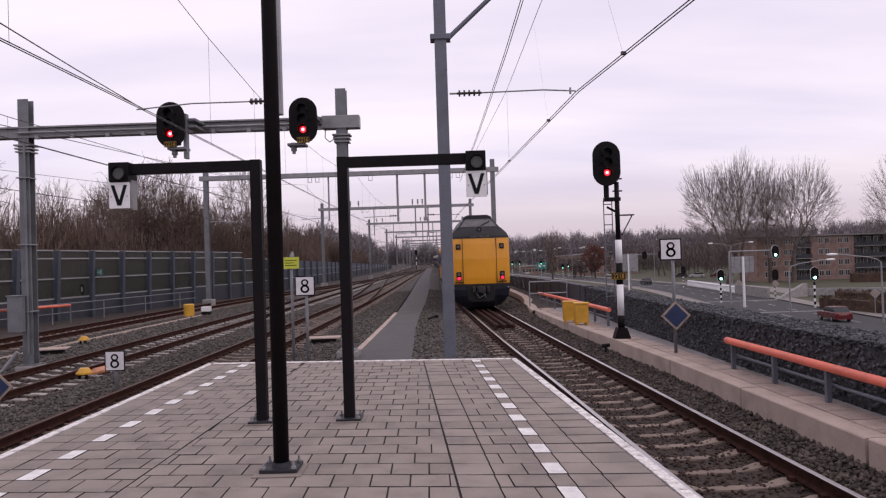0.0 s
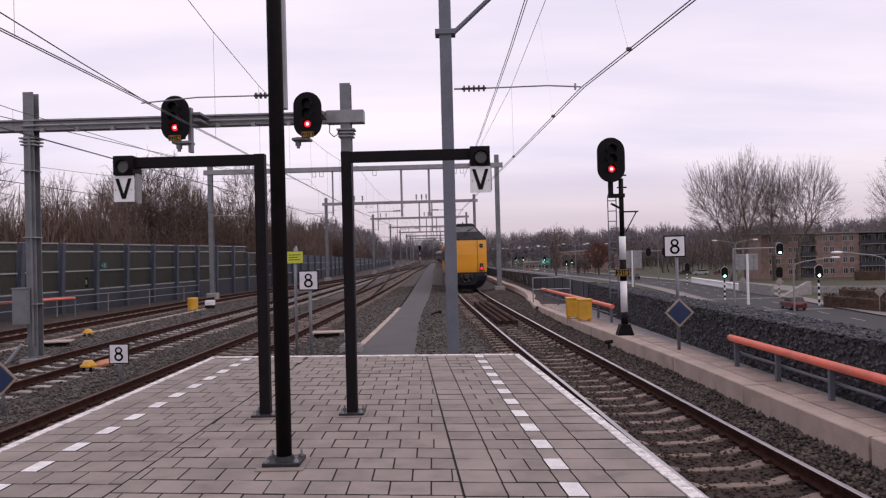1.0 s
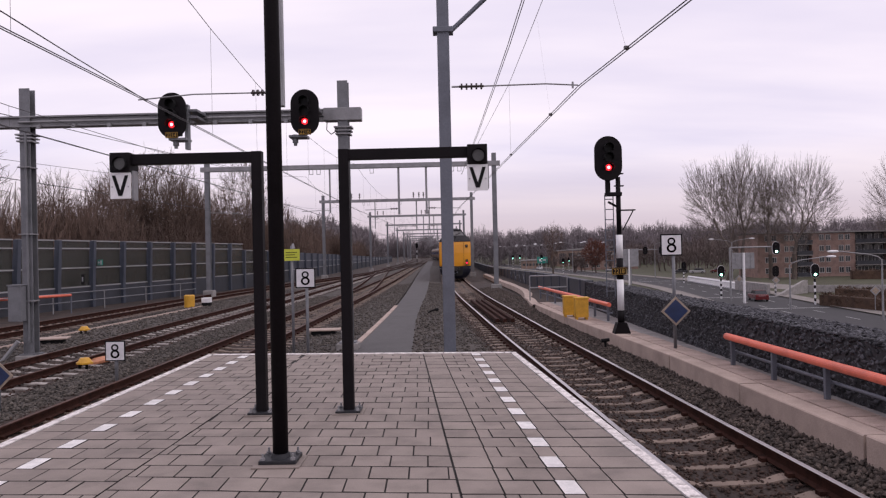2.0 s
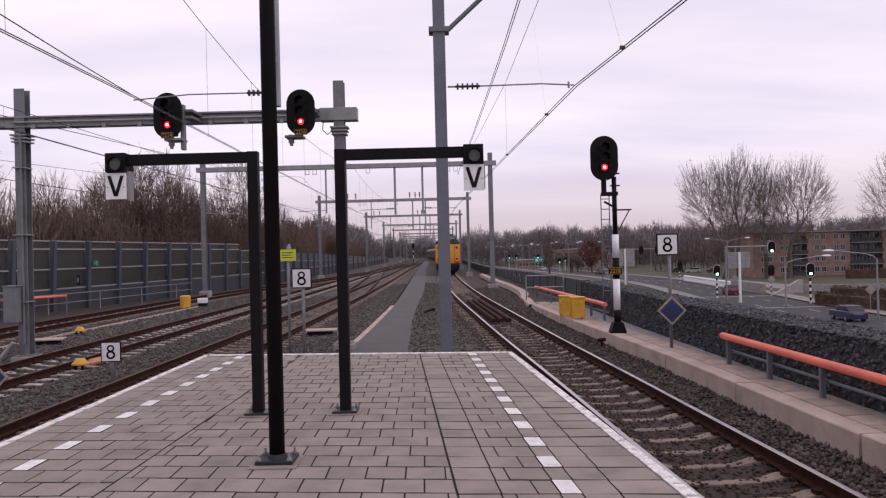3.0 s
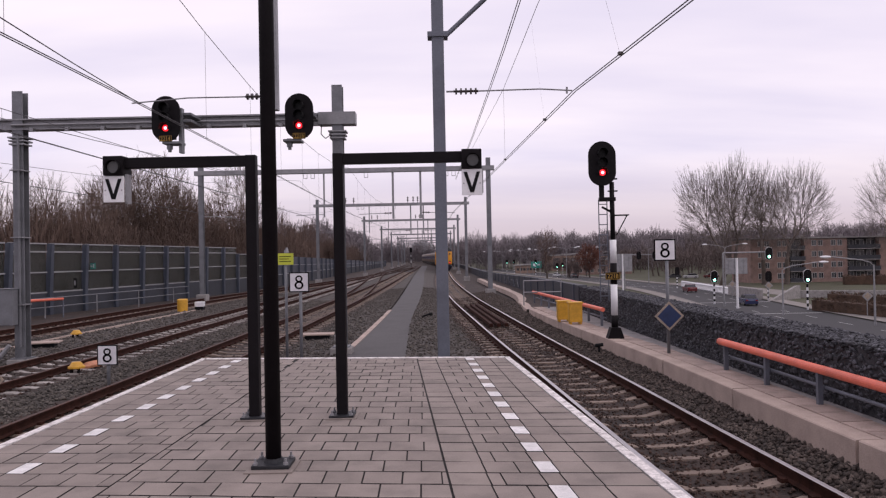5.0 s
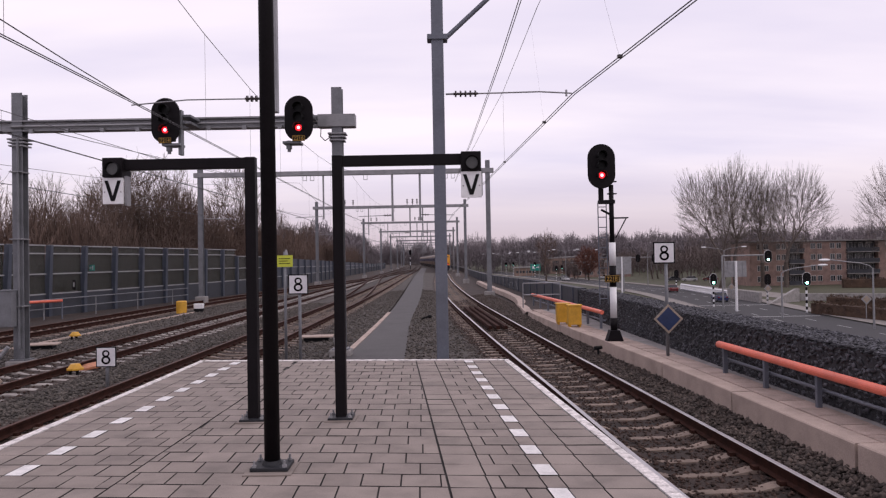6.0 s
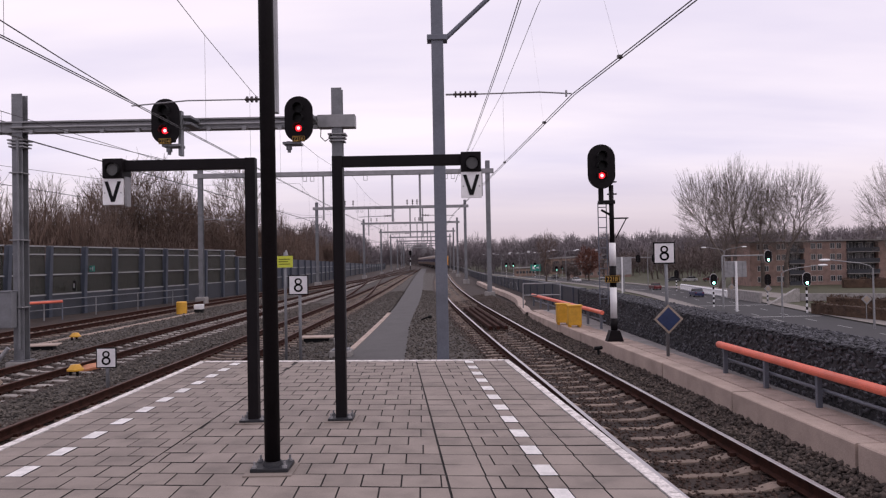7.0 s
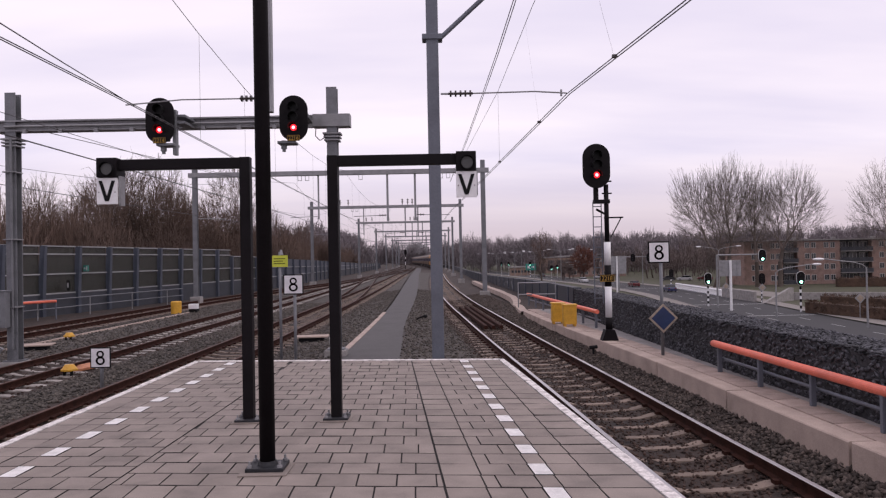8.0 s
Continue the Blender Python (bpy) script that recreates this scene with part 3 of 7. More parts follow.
def platform():
    base = thing("platform", pose(0, 0, 0), "island railway platform paved with grey concrete tiles", "platform", kind="structure")
    bm = bmesh.new()
    ring = [(left_edge(Y_BACK), Y_BACK), (right_edge(Y_BACK), Y_BACK), END_B, END_A]
    vs = [bm.verts.new((x, y, -0.012)) for x, y in ring]
    lo = [bm.verts.new((x, y, BED_Z - 0.2)) for x, y in ring]
    bm.faces.new(vs)
    for i in range(4):
        bm.faces.new((vs[i], lo[i], lo[(i + 1) % 4], vs[(i + 1) % 4]))
    bmesh.ops.recalc_face_normals(bm, faces=bm.faces)
    part("platform_body", bm, M["joint"], base)
    # white coping along both edges and the end, in lengths of about a metre
    for edge, s in ((left_edge, 1), (right_edge, -1)):
        y = Y_BACK
        top = END_A[1] if s == 1 else END_B[1]
        while y < top - 0.05:
            y2 = min(y + 1.0, top)
            w = 0.085
            jog = random.uniform(-0.004, 0.004)
            pts = [(edge(y) - s * 0.008 + jog, y + 0.006), (edge(y2) - s * 0.008 + jog, y2 - 0.003), (edge(y2) + s * w, y2 - 0.003), (edge(y) + s * w, y + 0.006)]
            bm = bmesh.new()
            a = [bm.verts.new((*p, 0.004)) for p in pts]
            b = [bm.verts.new((*p, -0.14)) for p in pts]
            bm.faces.new(a)
            for i in range(4):
                bm.faces.new((a[i], b[i], b[(i + 1) % 4], a[(i + 1) % 4]))
            bmesh.ops.recalc_face_normals(bm, faces=bm.faces)
            part("coping", bm, M["coping"], base)
            y = y2
    x = END_A[0] + 0.06
    while x < END_B[0] - 0.12:
        x2 = min(x + 1.0, END_B[0] - 0.06)
        bm = bmesh.new()
        pts = [(x + 0.004, end_y(x) - 0.11), (x2 - 0.004, end_y(x2) - 0.11), (x2 - 0.004, end_y(x2) + 0.02), (x + 0.004, end_y(x) + 0.02)]
        a = [bm.verts.new((*p, 0.004)) for p in pts]
        b = [bm.verts.new((*p, -0.14)) for p in pts]
        bm.faces.new(a)
        for i in range(4):
            bm.faces.new((a[i], b[i], b[(i + 1) % 4], a[(i + 1) % 4]))
        bmesh.ops.recalc_face_normals(bm, faces=bm.faces)
        part("coping", bm, M["coping"], base)
        x = x2
    return base


PLATFORM = platform()


# ---- asphalt service path past the platform end ----
def service_path():
    path_l = along([(11, -2.75), (19, -2.68), (24, -2.64), (35, -2.65), (50, -2.95), (67, -3.4), (110, -4.5), (160, -5.5), (220, -6.8)])
    path_r = along([(11, -0.8), (18.5, -0.92), (25, -1.15), (46, -1.4), (70, -1.9), (111, -3.0), (160, -4.0), (220, -5.2)])
    yy = steps(12.3, 220, 1.2, 0.04)
    verts, faces = [], []
    for y in yy:
        verts += [(path_l(y), y, -0.86), (path_r(y), y, -0.86)]
    for i in range(len(yy) - 1):
        faces.append((2 * i, 2 * i + 1, 2 * i + 3, 2 * i + 2))
    tagged(raw("pavement", verts, faces, M["asphalt"]), "grey asphalt service path between the tracks", "path", kind="structure")
    kerb = thing("kerb", pose(0, 0, 0), "pale worn concrete kerb along the path", "kerb", kind="structure")
    y = 12.6
    while y < 34:
        sweep([(-0.09, -0.2), (0.09, -0.2), (0.085, 0.02), (-0.085, 0.02)], [(path_l(t) - 0.02, t, -0.86) for t in (y, y + 0.48, y + 0.97)], "kerb_stone", M["concrete"], kerb)
        y += 1.0
    return path_l, path_r


path_left, path_right = service_path()


# ---- concrete ledge and gabion wall on the far side ----
def ledge():
    base = thing("concrete_ledge", pose(0, 0, 0), "pale precast concrete retaining ledge beside the track", "ledge", kind="structure")
    y = -7.6
    while y < 29:
        y2 = y + 3.1
        o = random.uniform(-0.008, 0.008)
        sweep([(0, -0.6), (0, -0.015), (0.015, 0), (0.30, 0), (0.305, -0.02), (0.33, -0.045), (0.75, -0.045), (0.75, -0.6)], [(ledge_front(t) + o, t, -0.45 + o / 2 - 0.008 * max(0.0, t - 17)) for t in np.linspace(y + 0.02, y2 - 0.02, 5)], "ledge_block", M["concrete"], base)
        y = y2
    slab = bpy.data.meshes.new("slab")
    bm = bmesh.new()
    box(bm, 0.335, 0.745, -0.242, 0.242, -0.05, 0.0, 0.006)
    bm.to_mesh(slab)
    bm.free()
    slab.materials.append(M["slab"])
    wob = random.Random(12)
    y = 0.0
    while y < 30.8:
        ob = new("slab", slab)
        ob.parent = base
        turn = -math.atan((ledge_front(y + 0.5) - ledge_front(y - 0.5)))
        ob.matrix_local = Matrix.Translation((ledge_front(y), y, -0.452 + wob.uniform(-0.006, 0.006) - 0.008 * max(0.0, y - 17))) @ Matrix.Rotation(turn + wob.gauss(0, 0.008), 4, "Z")
        y += 0.5
    # strip of grey chippings between ledge and wall
    yy = steps(-6, 31, 1.0)
    verts, faces = [], []
    for y in yy:
        a = ledge_front(y) + 0.72
        zc = -0.475 - 0.008 * max(0.0, y - 17)
        verts += [(a, y, zc), (wall_face(y) + 0.15, y, zc)]
    for i in range(len(yy) - 1):
        faces.append((2 * i, 2 * i + 1, 2 * i + 3, 2 * i + 2))
    tagged(raw("chippings", verts, faces, M["concrete_grey"]), "strip of pale grey chippings behind the ledge", "gravel", kind="structure")
    # uneven concrete apron past the end of the ledge
    wob = random.Random(4)
    edge = along([(30.8, 3.5), (36, 3.75), (42, 4.2), (47, 4.2), (53, 4.0), (62, 3.75), (75, 3.5)])
    verts, faces = [], []
    yy = steps(30.8, 75, 1.2)
    for y in yy:
        a = edge(y) + 0.12 * noise.noise(Vector((y * 0.6, 1, 1)))
        verts += [(a, y, -0.66), (a + 0.32 + 0.12 * wob.random(), y, -0.64), (a - 0.04, y, -0.95)]
    for i in range(len(yy) - 1):
        faces += [(3 * i, 3 * i + 1, 3 * i + 4, 3 * i + 3), (3 * i + 2, 3 * i, 3 * i + 3, 3 * i + 5)]
    tagged(raw("concrete_apron", verts, faces, M["concrete"]), "uneven pale concrete edge past the ledge", "apron", kind="structure")
    verts, faces = [], []
    for y in yy:
        verts += [(edge(y) + 0.2, y, -0.68), (wall_face(y) + 0.1, y, -0.66)]
    for i in range(len(yy) - 1):
        faces.append((2 * i, 2 * i + 1, 2 * i + 3, 2 * i + 2))
    tagged(raw("gravel_strip", verts, faces, M["ballast"]), "strip of dark gravel before the parapet wall", "gravel", kind="structure")


ledge()


def gabion_wall():
    base = thing("gabion_wall", pose(0, 0, 0), "low wall of dark basalt rubble in wire baskets", "gabion wall", kind="structure")
    top = lambda y: 0.42
    yy = steps(-8, 28, 1.0)
    core = [(0.05, 0), (0.05, 1), (0.95, 1), (0.95, 0)]
    verts, faces = [], []
    for y in yy:
        for u, v in core:
            verts.append((wall_face(y) + u, y, -1.6 if v == 0 else top(y) - 0.05))
    for i in range(len(yy) - 1):
        for k in range(4):
            faces.append((i * 4 + k, i * 4 + (k + 1) % 4, (i + 1) * 4 + (k + 1) % 4, (i + 1) * 4 + k))
    faces += [(0, 1, 2, 3), tuple(len(verts) - 1 - k for k in range(4))]
    raw("rubble_core", verts, faces, M["gabion_core_shade"], base)
    # broken stones packed on the face and the top
    rng = np.random.default_rng(5)
    spots, size = [], []
    y = -4.0
    while y < 27.9:
        step = 0.056
        for z in np.arange(-0.5, top(y) - 0.02, step):
            spots.append((wall_face(y) + 0.05 + rng.uniform(-0.02, 0.03), y + rng.uniform(-0.03, 0.03), z + rng.uniform(-0.025, 0.025)))
            size.append(step * rng.uniform(0.55, 0.95))
        for u in np.arange(0.08, 0.95, step * 1.15):
            spots.append((wall_face(y) + u + rng.uniform(-0.03, 0.03), y + rng.uniform(-0.03, 0.03), top(y) - 0.03 + rng.uniform(-0.012, 0.012)))
            size.append(step * rng.uniform(0.55, 0.95))
        y += step
    s, sz = np.array(spots), np.array(size)
    k = len(s)
    bs = np.array([(1, 0, 0), (-1, 0, 0), (0, 1, 0), (0, -1, 0), (0, 0, 1), (0, 0, -1)], float)
    tris = np.array([(0, 2, 4), (2, 1, 4), (1, 3, 4), (3, 0, 4), (2, 0, 5), (1, 2, 5), (3, 1, 5), (0, 3, 5)])
    v = bs[None] * rng.uniform(0.6, 1.35, (k, 6, 1)) + rng.normal(0, 0.28, (k, 6, 3))
    turn = rng.uniform(-0.7, 0.7, (k, 1))
    v = v * np.array([0.5, 1.5, 0.75])
    v = np.stack([v[..., 0], v[..., 1] * np.cos(turn) - v[..., 2] * np.sin(turn), v[..., 1] * np.sin(turn) + v[..., 2] * np.cos(turn)], -1)
    flat = (s[:, 2] > 0.36)[:, None]
    v = np.where(flat[..., None], v[..., [2, 1, 0]], v) * sz[:, None, None] + s[:, None]
    f = tris[None] + (np.arange(k) * 6)[:, None, None]
    tagged(raw("rubble_stones", v.reshape(-1, 3), f.reshape(-1, 3), M["gabion"], base), kind="stuff")
    # smooth parapet that carries on past the baskets
    yy = steps(28, 420, 1.5, 0.03)
    crest = along([(28, 0.45), (39, 0.36), (60, 0.12), (75, -0.02), (110, -0.1), (200, -0.2), (420, -0.3)])
    verts, faces = [], []
    for y in yy:
        a = wall_face(y) if y < 110 else track_right(y) + 4.4
        verts += [(a, y, -1.2), (a, y, crest(y)), (a + 0.35, y, crest(y)), (a + 0.35, y, -1.8)]
    for i in range(len(yy) - 1):
        for k in range(3):
            faces.append((i * 4 + k, i * 4 + k + 1, (i + 1) * 4 + k + 1, (i + 1) * 4 + k))
    faces.append((0, 1, 2, 3))
    wall = tagged(raw("wall_east", verts, faces, M["noise_panel"]), "long dark parapet wall along the railway", "wall", kind="structure")
    y = 29.0
    while y < 120:
        a = wall_face(min(y, 110))
        bm = bmesh.new()
        box(bm, a - 0.05, a + 0.02, y - 0.06, y + 0.06, -1.0, crest(y) + 0.015, 0.008)
        part("panel_post", bm, M["post_blue"], wall)
        y += 3.0
    for k, (y, z0, z1) in enumerate(((50.4, -0.55, 0.0), (51.6, -0.05, -0.6), (52.8, -0.6, -0.1), (54.2, -0.15, -0.2), (55.6, -0.5, 0.0), (57.2, -0.05, -0.55), (58.8, -0.5, -0.1))):
        bm = bmesh.new()
        tube(bm, (wall_face(y) - 0.004, y, z0), (wall_face(y + 0.9) - 0.004, y + 0.9, z1), 0.028, seg=6)
        part("paint_stroke", bm, M["galv_dark"], wall, "grey sprayed paint stroke")


gabion_wall()

# ---- things on the platform ----
def base_plate(bm, w, d, z=0.0, t=0.025):
    box(bm, -w / 2, w / 2, -d / 2, d / 2, z, z + t, 0.006)


def bolts(parent, w, d, z):
    for sx in (-1, 1):
        for sy in (-1, 1):
            bm = bmesh.new()
            tube(bm, (sx * w, sy * d, z), (sx * w, sy * d, z + 0.018), 0.02, seg=6)
            tube(bm, (sx * w, sy * d, z + 0.015), (sx * w, sy * d, z + 0.05), 0.009, seg=8)
            part("bolt", bm, M["galv"], parent, "galvanised anchor bolt")


def pole():
    p = thing("lamp_post", pose(-1.405, 5.76, 0), "tall round black steel post bolted to the platform", "post")
    bm = bmesh.new()
    tube(bm, (0, 0, 0.03), (0.0, 0, 9.0), 0.062, 0.058, seg=28)
    part("pole", bm, M["black"], p, smooth=True)
    bm = bmesh.new()
    base_plate(bm, 0.30, 0.26, 0.012, 0.03)
    tube(bm, (0, 0, 0.04), (0, 0, 0.075), 0.08, 0.07, seg=24)
    part("base_plate", bm, M["plate_dark"], p, "dark grey steel base plate")
    bm = bmesh.new()
    box(bm, -0.19, 0.19, -0.2, 0.15, 0.0, 0.012, 0.004)
    part("footing", bm, M["tile"], p)
    bolts(p, 0.12, 0.1, 0.042)


pole()


def departure_gantry(x, side, label):
    """A black post with an arm that carries a departure lamp box and its V plate."""
    g = thing("departure_signal", pose(x, 7.53, 0), label, "platform signal", group="departure signals")
    bm = bmesh.new()
    box(bm, -0.055, 0.055, -0.05, 0.05, 0.03, 2.78, 0.006)
    part("post", bm, M["black"], g)
    bm = bmesh.new()
    a, b = (0.055, 1.48) if side > 0 else (-1.34, -0.055)
    box(bm, a, b, -0.05, 0.05, 2.665, 2.775, 0.006)
    part("arm", bm, M["black"], g)
    bm = bmesh.new()
    base_plate(bm, 0.26, 0.24, 0.012, 0.022)
    part("base_plate", bm, M["plate_dark"], g, "dark grey steel base plate")
    bm = bmesh.new()
    box(bm, -0.16, 0.16, -0.15, 0.15, 0.0, 0.012, 0.004)
    part("footing", bm, M["tile"], g)
    bolts(g, 0.1, 0.09, 0.034)
    c = 1.41 if side > 0 else -1.425
    bm = bmesh.new()
    box(bm, c - 0.105, c + 0.105, -0.10, 0.12, 2.585, 2.79, 0.008)
    lamp = part("lamp_box", bm, M["black"], g)
    bm = bmesh.new()
    disc(bm, c + 0.01, -0.112, 2.67, 0.062, 0.02, 24)
    part("lens", bm, M["lens_grey"], lamp, "unlit grey lamp lens")
    bm = bmesh.new()
    tube(bm, (c + 0.01, -0.15, 2.67), (c + 0.01, -0.1, 2.67), 0.07, seg=24, caps=False)
    part("visor", bm, M["matt_black"], lamp)
    bm = bmesh.new()
    box(bm, c + 0.109 if side < 0 else c + 0.1085, c + 0.135 if side < 0 else c + 0.12, -0.06, 0.04, 2.29 if side < 0 else 2.33, 2.60, 0.004)
    part("side_plate", bm, M["galv"], g)
    bm = bmesh.new()
    box(bm, c - 0.108, c + 0.108, -0.085, -0.07, 2.305, 2.58, 0.004)
    plate = part("plate", bm, M["white"], g, "white enamel plate with a black V")
    bm = bmesh.new()
    prism(bm, [(c - 0.02, 2.335), (c + 0.02, 2.335), (c + 0.086, 2.55), (c + 0.05, 2.55), (c, 2.39), (c - 0.05, 2.55), (c - 0.086, 2.55)], 0.004, Matrix.Translation((0, -0.0895, 0)))
    part("letter", bm, M["matt_black"], plate)
    for s in (-1, 1):
        bm = bmesh.new()
        disc(bm, c + s * 0.085, -0.09, 2.43, 0.007, 0.006, 8)
        part("screw", bm, M["galv"], plate)
    return g


departure_gantry(-2.02, -1, "black arm post with unlit lamp and white V plate")
departure_gantry(-1.1, 1, "black arm post with unlit lamp and white V plate")


# ---- signals ----
def signal_head(parent, x, y, z, number, mount, long_pole=False):
    """Oval black backboard with three hooded lamps, the lowest lit red, and a number plate."""
    bm = bmesh.new()
    prism(bm, oval(0.72, 1.17, 16), 0.05, Matrix.Translation((x, y, z)), 0.008)
    board = part("backboard", bm, M["black"], parent, "oval black backboard")
    bm = bmesh.new()
    box(bm, x - 0.17, x + 0.17, y + 0.05, y + 0.3, z - 0.5, z + 0.42, 0.03)
    part("housing", bm, M["black"], parent)
    for k, dz in enumerate((0.27, 0.02, -0.24)):
        bm = bmesh.new()
        disc(bm, x, y - 0.012, z + dz, 0.105, 0.02, 24)
        part("lens", bm, M["lens_dark"], board)
        # hood: an open half cylinder above the lens
        verts, faces = [], []
        n = 14
        for i in range(n + 1):
            a = math.radians(-25 + 230 * i / n)
            for r, yy in ((0.125, y), (0.125, y - 0.2), (0.117, y - 0.2), (0.117, y)):
                verts.append((x + r * math.cos(a), yy, z + dz + r * math.sin(a)))
        for i in range(n):
            for j in range(3):
                faces.append((i * 4 + j, i * 4 + j + 1, i * 4 + j + 5, i * 4 + j + 4))
        raw("hood", verts, faces, M["matt_black"], board)
    bm = bmesh.new()
    disc(bm, x, y - 0.02, z - 0.24, 0.085, 0.01, 24)
    part("red_lens", bm, M["red_dim"], board, "lit red lens")
    bm = bmesh.new()
    bmesh.ops.create_uvsphere(bm, u_segments=16, v_segments=8, radius=0.042, matrix=Matrix.Translation((x, y - 0.03, z - 0.24)) @ Matrix.Diagonal((1, 0.5, 1, 1)))
    part("red_lamp", bm, M["red_core"], board, "bright red lamp")
    if number:
        bm = bmesh.new()
        box(bm, x - 0.16, x + 0.16, y - 0.04, y - 0.015, z - 0.585, z - 0.435, 0.006)
        plate = part("number_plate", bm, M["matt_black"], parent, "black plate with yellow digits")
        letters(number, 0.15, M["yellow_plate"], plate, x, y - 0.043, z - 0.51, "digits", 0.001, 0.85)
        bm = bmesh.new()
        for a, b, c, d in ((-0.155, 0.155, -0.578, -0.57), (-0.155, 0.155, -0.45, -0.442), (-0.155, -0.147, -0.578, -0.442), (0.147, 0.155, -0.578, -0.442)):
            box(bm, x + a, x + b, y - 0.044, y - 0.039, z + c, z + d)
        part("rim", bm, M["yellow_plate"], plate)
    if mount:
        bm = bmesh.new()
        low = 0.16 if long_pole else -0.16
        box(bm, x + low - 0.26, x + low + 0.2, y + 0.0, y + 0.4, z - 0.64, z - 0.575, 0.01)
        part("bracket", bm, M["galv_dark"], parent)
        bm = bmesh.new()
        tube(bm, (x + low - 0.12, y + 0.15, z - 0.76), (x + low - 0.12, y + 0.15, z - 0.55), 0.075, seg=12)
        tube(bm, (x + low - 0.12, y + 0.15, z - 0.83), (x + low - 0.12, y + 0.15, z - 0.76), 0.045, seg=12)
        part("cable_gland", bm, M["galv_dark"], parent)
        bm = bmesh.new()
        if long_pole:
            box(bm, x + 0.28, x + 0.37, y + 0.12, y + 0.3, z - 0.86, z + 0.3, 0.01)
            for dz in (-0.05, 0.12):
                box(bm, x + 0.33, x + 0.58, y + 0.2, y + 1.0, z + dz, z + dz + 0.07, 0.01)
        else:
            box(bm, x + 0.1, x + 0.3, y + 0.3, y + 1.0, z + 0.1, z + 0.2, 0.01)
        part("hanger_arm", bm, M["galv_dark"], parent)


for x, number in ((-7.02, "2214"), (-3.62, "2216")):
    s = thing("railway_signal", pose(0, 0, 0), "black oval signal showing red, hung on the portal beam", "railway signal", group="railway signals")
    signal_head(s, x, 18.1, 5.33, number, True, x < -5)


def mast_signal():
    s = thing("railway_signal", pose(0, 0, 0), "black oval signal showing red on a black and white banded mast", "railway signal", group="railway signals")
    x, y = 4.46, 18.75
    signal_head(s, 4.19, 18.6, 4.03, "", False)
    bands = [(-0.3, 0.05, "black"), (0.05, 0.86, "white"), (0.86, 1.42, "black"), (1.42, 2.03, "white"), (2.03, 3.55, "black")]
    for a, b, c in bands:
        bm = bmesh.new()
        tube(bm, (x, y, a), (x, y, b), 0.088 if b < 2.2 else 0.062, seg=20)
        part("mast_band", bm, M[c], s, "white painted band" if c == "white" else "", True)
    bm = bmesh.new()
    pts = [(-0.21, -0.56), (0.21, -0.56), (0.21, -0.53), (0.12, -0.27), (-0.12, -0.27), (-0.21, -0.53)]
    prism(bm, pts, 0.3, Matrix.Translation((x, y - 0.15, 0)), 0.01)
    part("foot", bm, M["black"], s)
    bm = bmesh.new()
    box(bm, x - 0.34, x + 0.08, y - 0.1, y + 0.1, 3.05, 3.15, 0.01)
    tube(bm, (x - 0.27, y, 3.1), (x - 0.27, y, 3.5), 0.07, seg=12)
    tube(bm, (x - 0.27, y, 2.9), (x, y, 2.75), 0.03, seg=8)
    for z in (3.3, 3.62):
        box(bm, x - 0.1, x + 0.14, y - 0.05, y + 0.05, z, z + 0.03)
    part("bracket", bm, M["black"], s)
    bm = bmesh.new()
    for sx in (-0.35, -0.13):
        tube(bm, (x + sx + 0.02, y + 0.12, 0.4), (x + sx + 0.02, y + 0.12, 3.1), 0.014, seg=6)
    part("ladder_rail", bm, M["steel_blue"], s)
    for k in range(10):
        bm = bmesh.new()
        tube(bm, (x - 0.33, y + 0.12, 0.55 + 0.27 * k), (x - 0.11, y + 0.12, 0.55 + 0.27 * k), 0.012, seg=6)
        part("rung", bm, M["steel_blue"], s)
    bm = bmesh.new()
    box(bm, x - 0.05, x + 0.42, y - 0.1, y + 0.1, 2.66, 2.69, 0.004)
    tube(bm, (x + 0.38, y, 2.66), (x + 0.1, y, 2.15), 0.015, seg=6)
    part("work_step", bm, M["black"], s)
    bm = bmesh.new()
    box(bm, x - 0.24, x + 0.14, y - 0.12, y - 0.09, 0.99, 1.17, 0.006)
    plate = part("number_plate", bm, M["matt_black"], s, "black plate with yellow digits")
    letters("2218", 0.16, M["yellow_plate"], plate, x - 0.05, y - 0.124, 1.08, "digits", 0.001, 0.9)
    bm = bmesh.new()
    for a, b, c, d in ((-0.235, 0.135, 0.995, 1.004), (-0.235, 0.135, 1.156, 1.165), (-0.235, -0.226, 0.995, 1.165), (0.126, 0.135, 0.995, 1.165)):
        box(bm, x + a, x + b, y - 0.125, y - 0.119, c, d)
    part("rim", bm, M["yellow_plate"], plate)
    k = 0.955
    s.matrix_world = Matrix.Translation((0, 0, 1.66 * (1 - k))) @ Matrix.Diagonal((k, k, k, 1))


mast_signal()


